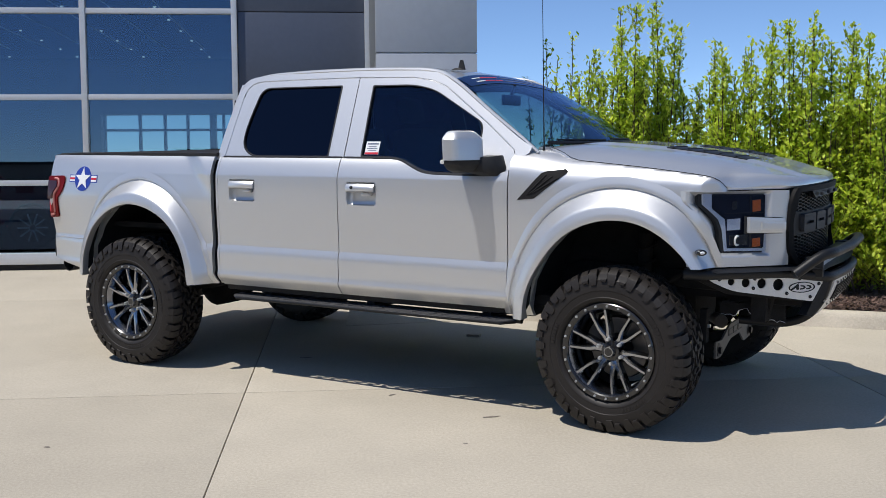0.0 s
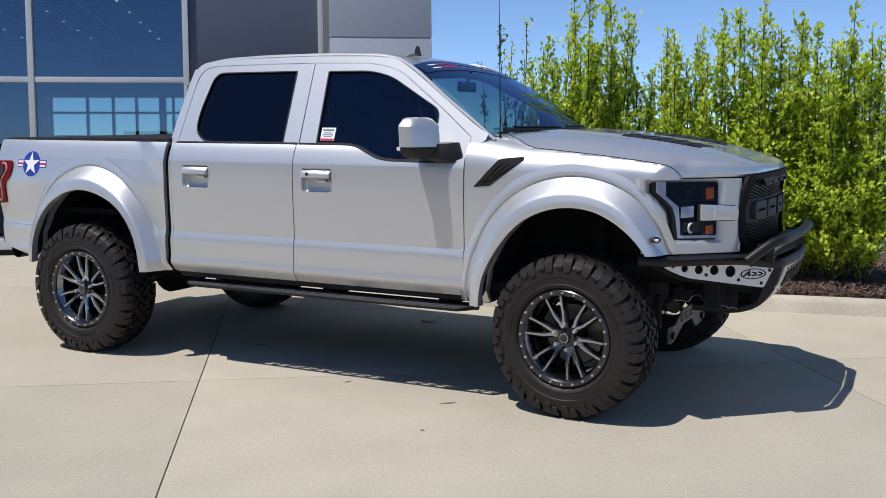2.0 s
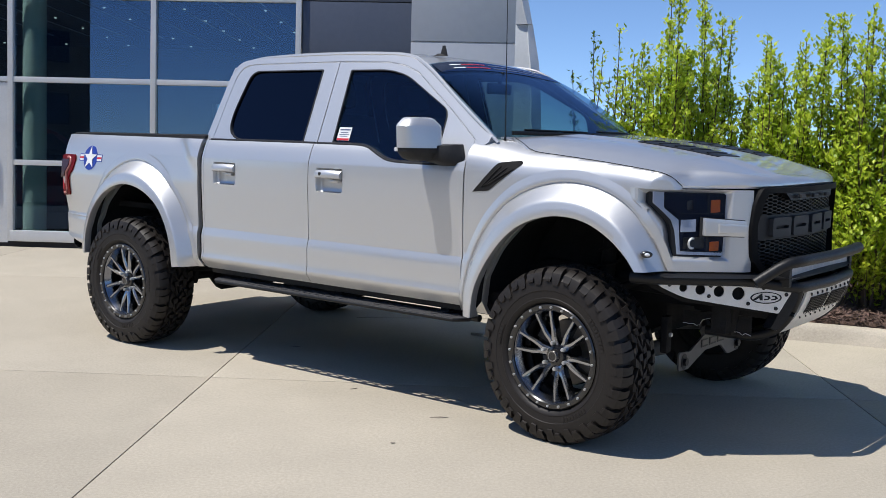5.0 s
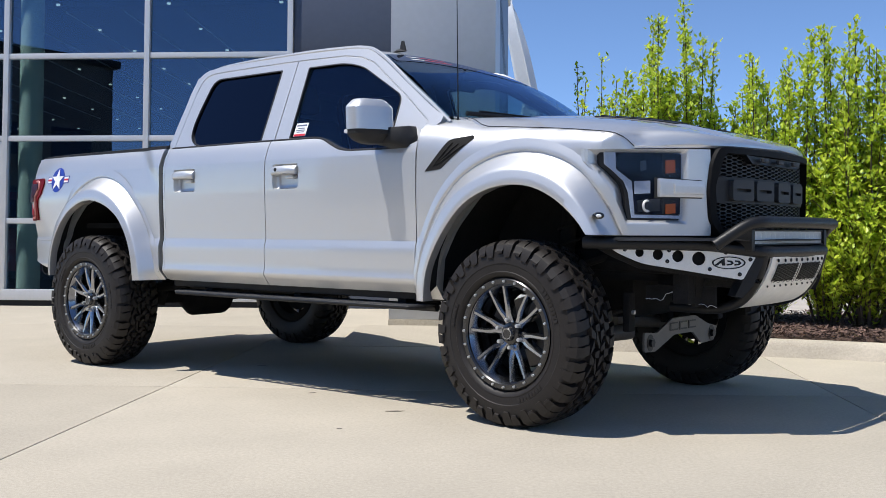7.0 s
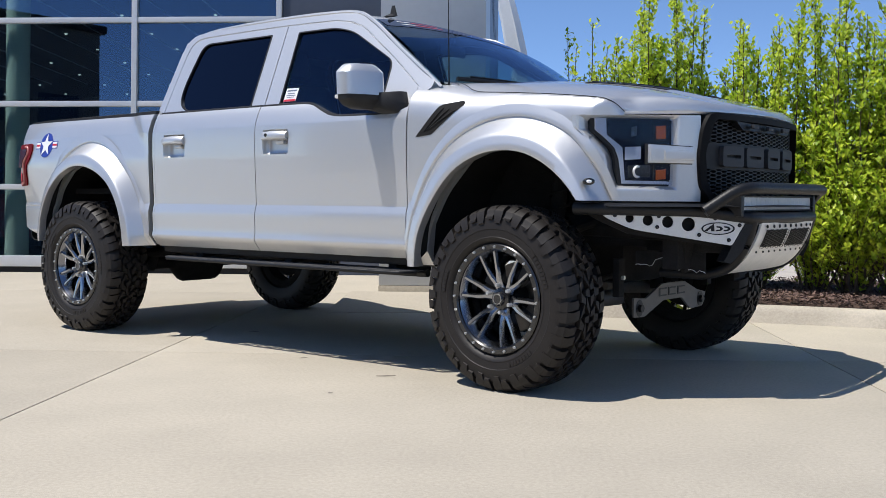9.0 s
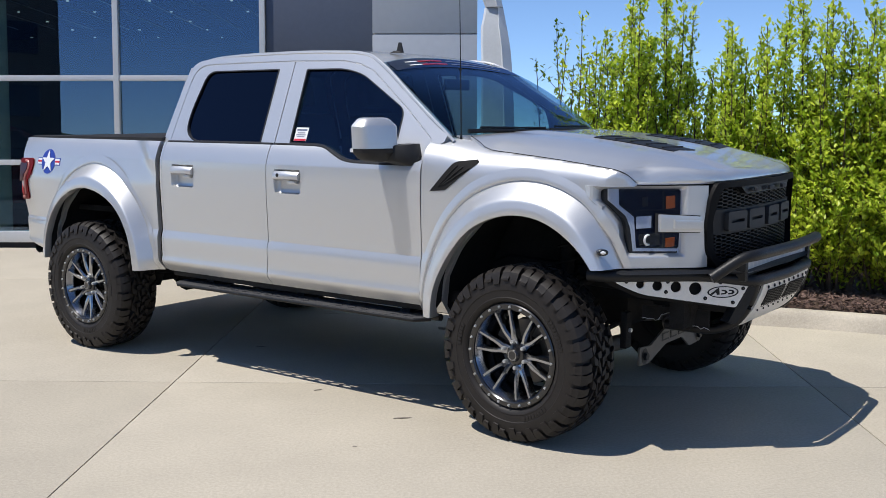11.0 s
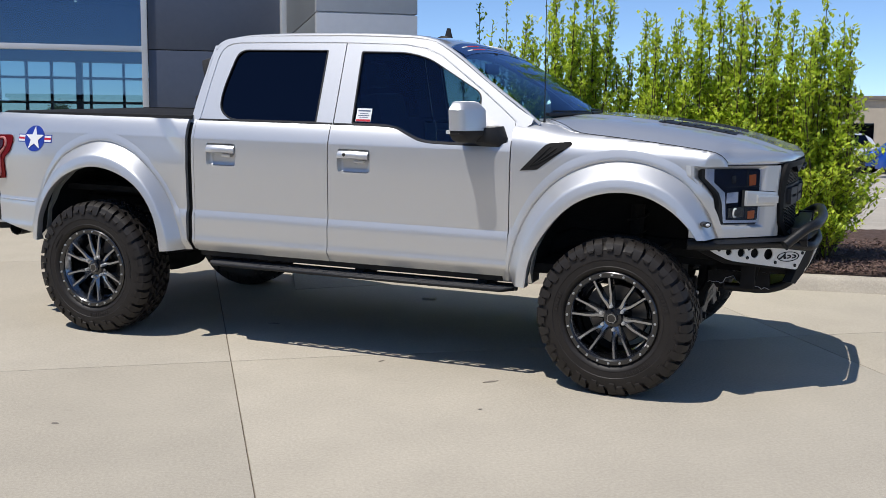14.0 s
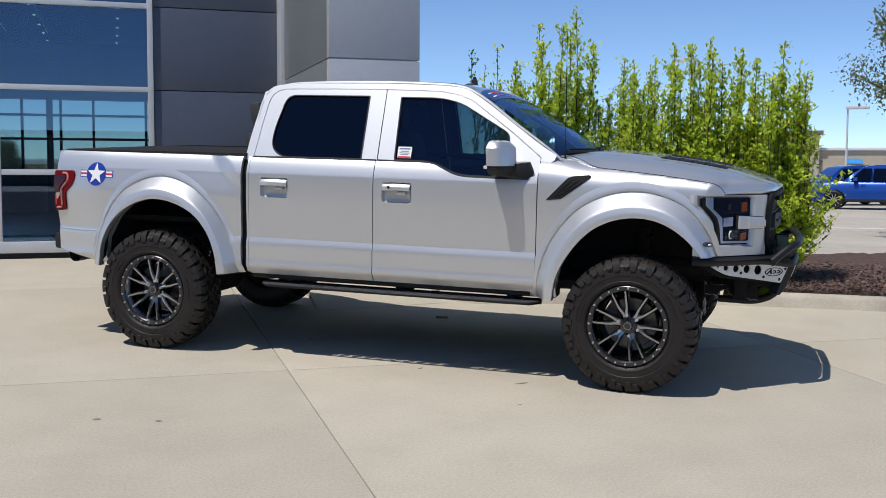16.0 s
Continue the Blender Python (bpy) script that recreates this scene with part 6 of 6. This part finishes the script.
part("front_valance", plate([(-0.62, 0.92), (0.62, 0.92), (0.50, 0.60), (-0.50, 0.60)], lambda a, b: Vector((4.56 - 0.1 * abs(a) - 0.25 * (0.92 - b), a, b)), (-0.02, 0, 0)), UNDER, truck)
part("frame_horn", boxes((4.20, 4.66, -0.46, -0.36, 0.70, 0.86), bevel=0.01), UNDER, truck)
part("frame_horn", boxes((4.20, 4.66, 0.36, 0.46, 0.70, 0.86), bevel=0.01), UNDER, truck)
cross = part("lift_crossmember", plate(round_loop([(-0.455, 0.35), (-0.34, 0.345), (-0.12, 0.418), (0.10, 0.418), (0.21, 0.345), (0.37, 0.352), (0.41, 0.43), (0.29, 0.452), (0.13, 0.508), (-0.14, 0.508), (-0.32, 0.44), (-0.455, 0.452)], 0.014), lambda a, b: Vector((4.13, a, b)), (-0.012, 0, 0)), CAST, truck, "grey steel suspension crossmember with cut-out marks")
for c in (-0.135, -0.025, 0.085):
    part("cut_bar", boxes((4.131, 4.134, c - 0.045, c + 0.045, 0.478, 0.486), (4.131, 4.134, c - 0.045, c - 0.03, 0.447, 0.486), (4.131, 4.134, c - 0.045, c + 0.045, 0.441, 0.449)), BLACK, cross)
for y in (-0.395, 0.335):
    part("pivot_bolt", tube(bmesh.new(), [(4.10, y, 0.395), (4.15, y, 0.395)], 0.022, 6), BLACK, cross)
    part("bolt_slot", plate(circle(y, 0.395, 0.036, 16, 0.045), lambda a, b: Vector((4.133, a, b)), (-0.002, 0, 0)), BLACK, cross)
for s in (-1, 1):
    part("hanger", boxes((4.06, 4.10, s * 0.50, s * 0.56, 0.46, 0.66), bevel=0.008), UNDER, truck)
    o = part("hanger_bolt", tube(bmesh.new(), [(4.10, s * 0.53, 0.56), (4.115, s * 0.53, 0.56)], 0.012, 6), BOLT, truck)
# torn plastic splash shield that hangs behind the bumper wing
rr = random.Random(3)
tear = [0.018 * rr.random() + 0.05 * math.exp(-((k - 9) / 2.5) ** 2) for k in range(25)]
shield = part("splash_shield", grid(lambda a, b: (4.16 + 0.36 * a, -0.50 + 0.05 * a, 0.70 - b * (0.075 + 0.03 * a - tear[round(a * 24)])), 24, 3), UNDER, truck, "torn black plastic splash shield")
part("torn_edge", tube(bmesh.new(), [(4.16 + 0.015 * k, -0.502 + 0.002 * k, 0.70 - (0.075 + 0.00125 * k - tear[k])) for k in range(25)], 0.0016, 5), GREYL, shield, "pale torn edge")

# ---------- cabin ----------
cabin = part("dashboard", grid(lambda a, b: (2.78 + 0.36 * a, (2 * b - 1) * 0.80, 1.44 + 0.06 * math.sin(a * 2.2) + 0.03 * math.exp(-((2 * b - 1 - 0.45) / 0.2) ** 2)), 8, 20), SEAT, truck)
part("dash_front", boxes((2.70, 2.80, -0.80, 0.80, 0.95, 1.46), bevel=0.03), SEAT, cabin)
wheel_ring = [(2.60 + 0.07 * math.cos(k * math.tau / 28), 0.38 + 0.19 * math.sin(k * math.tau / 28), 1.40 + 0.175 * math.cos(k * math.tau / 28)) for k in range(28)]
sw = part("steering_wheel", tube(bmesh.new(), wheel_ring, 0.016, 8, closed=True), SEAT, truck)
part("column_hub", tube(bmesh.new(), [(2.58, 0.38, 1.40), (2.80, 0.38, 1.34)], 0.06, 10), SEAT, sw)
for x in (1.92, 1.02):
    for y in (-0.40, 0.40):
        seat = part("seat", boxes((x - 0.25, x + 0.30, y - 0.27, y + 0.27, 1.0, 1.16), bevel=0.05), SEAT, truck)
        bk = bmesh.new()
        box(bk, -0.08, 0.08, -0.26, 0.26, 0.0, 0.60, 0.05)
        o = part("seat_back", bk, SEAT, seat)
        o.matrix_local = Matrix.Translation((x - 0.22, y, 1.12)) @ Matrix.Rotation(radians(-14), 4, "Y")
        hb = bmesh.new()
        box(hb, -0.05, 0.05, -0.13, 0.13, 0.0, 0.19, 0.04)
        h = part("headrest", hb, SEAT, seat)
        h.matrix_local = Matrix.Translation((x - 0.38, y, 1.75)) @ Matrix.Rotation(radians(-10), 4, "Y")
part("headliner", grid(lambda a, b: (0.80 + 1.66 * a, (2 * b - 1) * 0.62, 2.03), 2, 2), SEAT, truck)
rm = part("rear_view_mirror", boxes((2.56, 2.585, -0.13, 0.13, 1.86, 1.93), bevel=0.012), TRIM, truck)
part("mirror_stem", tube(bmesh.new(), [(2.575, 0, 1.93), (2.60, 0, 2.0)], 0.012, 8), TRIM, rm)

# ---------- roundel on the bed side ----------
on_bed = lambda d: (lambda a, b: Vector((a, -(haunch(a, b) + d), b)))
disc = part("roundel", plate(dense(circle(-0.57, 1.345, 0.092, 40), 0.02), on_bed(0.003), (0, 0.002, 0)), BLUE, truck, "blue disc decal with a white star and striped bars", smooth=0)
star = []
for k in range(10):
    r = 0.088 if k % 2 == 0 else 0.035
    star.append((-0.57 + r * math.sin(k * math.pi / 5), 1.345 + r * math.cos(k * math.pi / 5)))
part("star", plate(dense(star, 0.02), on_bed(0.006), (0, 0.002, 0)), WHITE, disc, smooth=0)
for x0, x1 in ((-0.725, -0.655), (-0.485, -0.415)):
    for name, e, z0, z1, d, m in (("bar", 0.0, 1.318, 1.374, 0.0022, BLUE), ("bar_white", 0.006, 1.324, 1.368, 0.0034, WHITE), ("bar_red", 0.006, 1.339, 1.353, 0.0046, REDV)):
        part(name, plate(dense([(x0 + e, z0), (x1 - e, z0), (x1 - e, z1), (x0 + e, z1)], 0.02), on_bed(d), (0, 0.001, 0)), m, disc, smooth=0)


# ---------- car park beyond the bed ----------
def suv(paint, m, label, seed):
    """A parked crossover: shaped body, glazing, wheels, lamps."""
    car = root("car", label, "car", m, "parked cars")
    half = curve([-2.35, -2.2, -1.6, 0.9, 1.8, 2.2, 2.35], [0.70, 0.86, 0.93, 0.93, 0.90, 0.80, 0.62])
    top = curve([-2.35, -2.25, -1.0, 0.55, 1.0, 1.9, 2.25, 2.35], [0.85, 1.02, 1.04, 1.02, 1.04, 0.95, 0.82, 0.62])
    prof = [(0.93, 0.0), (1.0, 0.10), (1.0, 0.45), (0.985, 0.80), (0.90, 0.96), (0.70, 1.0)]

    def side(a, b):
        x = -2.35 + 4.7 * a
        k = b * (2 * len(prof) - 1)
        i = round(k)
        sg, q = (-1, prof[i]) if i < len(prof) else (1, prof[2 * len(prof) - 1 - i])
        lo = 0.30
        for wx in (-1.38, 1.42):
            if abs(x - wx) < 0.40:
                lo = max(lo, 0.34 + math.sqrt(max(0.16 - (x - wx) ** 2, 0)) * 0.96) if q[1] < 0.5 else lo
        z = 0.30 + (top(x) - 0.30) * q[1]
        return (x, sg * half(x) * q[0], max(z, lo))
    part("body", grid(side, 94, 2 * len(prof) - 1), paint, car)
    cz = curve([-2.15, -1.9, -1.3, -0.3, 0.35, 1.15], [1.04, 1.40, 1.60, 1.65, 1.58, 1.03])
    part("cabin", grid(lambda a, b: (lambda x: (x, (2 * b - 1) * (0.86 - 0.24 * max(0, cz(x) - 1.03)), 1.0 if b in (0.0, 1.0) else cz(x) - 0.03 * (2 * b - 1) ** 6))(-2.15 + 3.3 * a), 30, 10), paint, car)
    for sg in (-1, 1):
        for x0, x1, t0, t1 in ((-1.75, -0.85, -1.55, -0.88), (-0.78, 0.12, -0.78, 0.08), (0.18, 0.92, 0.16, 0.45)):
            part("window", plate([(x0, 1.06), (x1, 1.06), (t1, 1.50), (t0, 1.50)], lambda a, b: Vector((a, sg * (0.885 - 0.30 * (b - 1.03)), b)), (0, -sg * 0.05, 0)), SIDEGLASS, car)
        part("mirror", boxes((0.62, 0.78, sg * 0.90, sg * 1.06, 1.05, 1.18), bevel=0.03), paint, car)
        part("headlamp", boxes((1.98, 2.25, sg * 0.55, sg * 0.82, 0.72, 0.86), bevel=0.04), CLEAR, car)
        part("sill_trim", boxes((-1.0, 1.05, sg * 0.90, sg * 0.94, 0.28, 0.40), bevel=0.02), TRIM, car)
        for hx in (-0.55, 0.35):
            part("handle", boxes((hx, hx + 0.16, sg * 0.93, sg * 0.955, 0.90, 0.93), bevel=0.008), paint, car)
        for wx in (-1.38, 1.42):
            w = part("wheel", lathe(bmesh.new(), [(0.22, -0.10), (0.30, -0.115), (0.345, -0.09), (0.35, 0.0), (0.345, 0.09), (0.30, 0.10)], 32), RUBBER, car)
            w.matrix_local = Matrix.Translation((wx, sg * 0.82, 0.35)) @ Matrix.Rotation(math.pi if sg > 0 else 0, 4, "Z")
            part("rim", lathe(bmesh.new(), [(0.001, -0.085), (0.05, -0.09), (0.06, -0.06), (0.20, -0.07), (0.225, -0.10)], 32), UNDER, w)
            for k in range(10):
                sp = part("spoke", boxes((0.04, 0.22, -0.10, -0.075, -0.013, 0.013), bevel=0.004), BOLT, w)
                sp.matrix_local = Matrix.Rotation(k * math.tau / 10, 4, "Y")
    wsb = shell(lambda a, b: (1.08 - 0.66 * a, (2 * b - 1) * (0.80 - 0.12 * a), 1.055 + 0.50 * a), 4, 6, (0, 0, -0.02))
    part("windscreen", wsb, FRONTGLASS, car)
    part("grille", boxes((2.22, 2.37, -0.5, 0.5, 0.45, 0.75), bevel=0.04), TRIM, car)
    return car


FZ = -0.05
WHITECAR = mat("white_car_paint", (0.7, 0.71, 0.72), 0.3, coat=1.0, scale=3, vary=0.05)
NAVYCAR = mat("navy_car_paint", (0.012, 0.025, 0.10), 0.3, metal=0.4, coat=1.0, scale=3, vary=0.1)
suv(BLUECAR, pose(8.32, 33.4, FZ, 0, 0, 172), "bright blue crossover car parked on concrete", 1)
suv(BLUECAR, pose(7.5, 38.2, FZ, 0, 0, 205), "blue crossover car parked behind another", 2)
suv(WHITECAR, pose(3.9, 37.0, FZ, 0, 0, 215), "white crossover car parked behind the shrubs", 3)
suv(NAVYCAR, pose(13.2, 41.5, FZ, 0, 0, 190), "dark crossover car in a far row", 4)

thing("parking_line", boxes((2.0, 16.0, 19.2, 19.32, -0.055, -0.046)), WHITE, "white painted line on the car park", "road marking", pose(0, 0, 0, 0, 0, 2), kind="structure")


def lamp_post(x, y, h, arm, yaw):
    post = root("street_lamp", "tall slim white lamp post with a flat head", "street lamp", pose(x, y, FZ, 0, 0, yaw), "car park lamps")
    part("base", boxes((-0.25, 0.25, -0.25, 0.25, 0, 0.7), bevel=0.03), KERB, post)
    part("pole", tube(bmesh.new(), [(0, 0, 0.7), (0, 0, h)], [0.06, 0.045], 10), ALU, post)
    part("head", boxes((-0.1, arm, -0.16, 0.16, h, h + 0.14), bevel=0.04), ALU, post)


lamp_post(1.40, 36.6, 5.9, 0.8, 150)
lamp_post(8.05, 46.7, 4.4, 1.0, 0)
lamp_post(9.4, 30.4, 6.4, 0.9, 20)

shop = root("shop_building", "low tan stucco shop row with blue awnings", "building", pose(20, 92, FZ, 0, 0, 3))
part("wall", boxes((-14, 22, 0, 12, 0, 3.2)), TAN, shop)
part("parapet", boxes((-14.2, 22.2, -0.2, 12.2, 3.2, 3.45), bevel=0.03), WALLWHITE, shop)
part("tower", boxes((-16.5, -11.5, -0.6, 6, 0, 4.6)), TAN, shop)
part("roof", boxes((-16.8, -11.2, -0.9, 6.3, 4.6, 4.95), bevel=0.04), DARKBLD, shop)
for k in range(9):
    x = -9.5 + 3.4 * k
    part("window", boxes((x, x + 1.9, -0.05, 0.05, 0.5, 1.9)), SIDEGLASS, shop)
    part("awning", grid(lambda a, b: (x + 0.25 + 1.4 * b, -0.7 * math.sin(a * 1.57), 2.45 - 0.45 * (1 - math.cos(a * 1.57))), 5, 2), AWNING, shop)
part("doorway", boxes((-15, -13, -0.66, -0.5, 0, 2.6)), SIDEGLASS, shop)


def tree(x, y, h, seed):
    rng = np.random.default_rng(seed)
    t = root("tree", "small grey-green deciduous tree in the car park", "tree", pose(x, y, FZ), "trees")
    bm = bmesh.new()
    tube(bm, [(0, 0, 0), (0.03, 0.02, h * 0.3), (-0.02, 0.04, h * 0.6), (0, 0, h * 0.95)], [0.11, 0.09, 0.06, 0.01], 9)
    pts = []
    for k in range(46):
        z = h * rng.uniform(0.28, 0.9)
        a = rng.uniform(0, math.tau)
        L = h * 0.34 * (1 - abs(z / h - 0.52)) * rng.uniform(0.6, 1.1)
        p0, p1 = np.array([0, 0, z]), np.array([math.cos(a) * L, math.sin(a) * L, z + L * 0.55])
        tube(bm, [p0, (p0 + p1) / 2 + rng.normal(0, 0.05, 3), p1], [0.03, 0.018, 0.006], 5)
        for _ in range(5):
            c = p0 + (p1 - p0) * rng.uniform(0.35, 1.0) + rng.normal(0, 0.12, 3)
            pts.append(c + rng.normal(0, 0.16, (70, 3)))
    part("trunk", bm, BARK, t)
    crown = new("crown", leaves_mesh("crown", np.concatenate(pts), 0.085, rng))
    crown.data.materials[0] = LEAF2
    crown.parent = t


LEAF2 = LEAF.copy()
LEAF2.name = "grey_green_leaf"
for n in LEAF2.node_tree.nodes:
    if n.type == "VALTORGB":
        n.color_ramp.elements[0].color, n.color_ramp.elements[1].color = (0.07, 0.10, 0.04, 1), (0.20, 0.24, 0.11, 1)
tree(7.85, 15.6, 6.2, 5)
tree(-4.0, 60.0, 6.5, 6)
tree(16.0, 70.0, 7.0, 7)

# buildings across the road, behind the camera; they show in the glass
for m, wd, dp, ht in ((pose(-19.4, -37, -0.47, 0, 0, 129.3), 36, 14, 12.4), (pose(34, -90, -0.47, 0, 0, 180), 50, 16, 5.0), (pose(-10, -120, -0.47, 0, 0, 180), 40, 20, 4.5)):
    bld = root("office_building", "dark brick office block with bands of windows", "building", B @ m, "buildings across the road")
    part("wall", boxes((0, wd, 0, dp, 0, ht)), DARKBLD, bld)
    part("roof", boxes((-0.3, wd + 0.3, -0.3, dp + 0.3, ht, ht + 0.4), bevel=0.05), TRIM, bld)
    for f in range(int(ht // 3.2)):
        for k in range(int(wd // 4)):
            x = 1.2 + 4 * k
            part("window", boxes((x, x + 2.2, -0.06, 0.05, 0.9 + 3.2 * f, 2.5 + 3.2 * f)), SIDEGLASS, bld)

# long low hall beyond the showroom, seen through its far windows
hall = root("warehouse", "long low tan warehouse with dark openings", "building", B @ pose(-34, 62, -2.0), "")
part("wall", boxes((0, 60, 0, 14, 0, 3.55)), TAN, hall)
part("roof", boxes((-0.3, 60.3, -0.3, 14.3, 3.55, 3.9), bevel=0.05), WALLWHITE, hall)
for k in range(14):
    part("window", boxes((1.5 + 4.2 * k, 4.3 + 4.2 * k, -0.08, 0.05, 0.8, 2.9)), DARKBLD, hall)
tree_b = B @ Vector((-6.3, 50, 0))
tree(tree_b.x, tree_b.y, 2.6, 11)

# street and woods behind the camera, which show in the glass
thing("street", grid(lambda a, b: (lambda q: (q.x, q.y, -0.40))(B @ Vector((-120 + 240 * a, -62 + 51.5 * b, 0))), 2, 2), ASPHALT, "dark asphalt street across from the showroom", "road", kind="structure")


def woods_bm():
    rng = random.Random(4)
    tops = [5.5 + 2.0 * noise.noise(Vector((k * 0.11, 0, 0))) + 1.3 * noise.noise(Vector((k * 0.6, 5, 0))) + rng.uniform(-0.3, 0.3) for k in range(241)]
    return grid(lambda a, b: (-240 + 480 * a, -150 - 6 * b + 2 * math.sin(a * 90), -1 + (tops[round(a * 240)] + 1) * math.sin(b * 1.57)), 240, 4)


thing("far_woods", woods_bm(), WOODS, "distant line of green woods beyond the street", "woods", B, kind="stuff")

REDCAR = mat("dark_red_car_paint", (0.30, 0.012, 0.012), 0.3, metal=0.2, coat=1.0, scale=3, vary=0.1)
suv(REDCAR, B @ pose(-5.4, 8.2, 0.29, 0, 0, 15), "dark red crossover car on the showroom floor", 8)
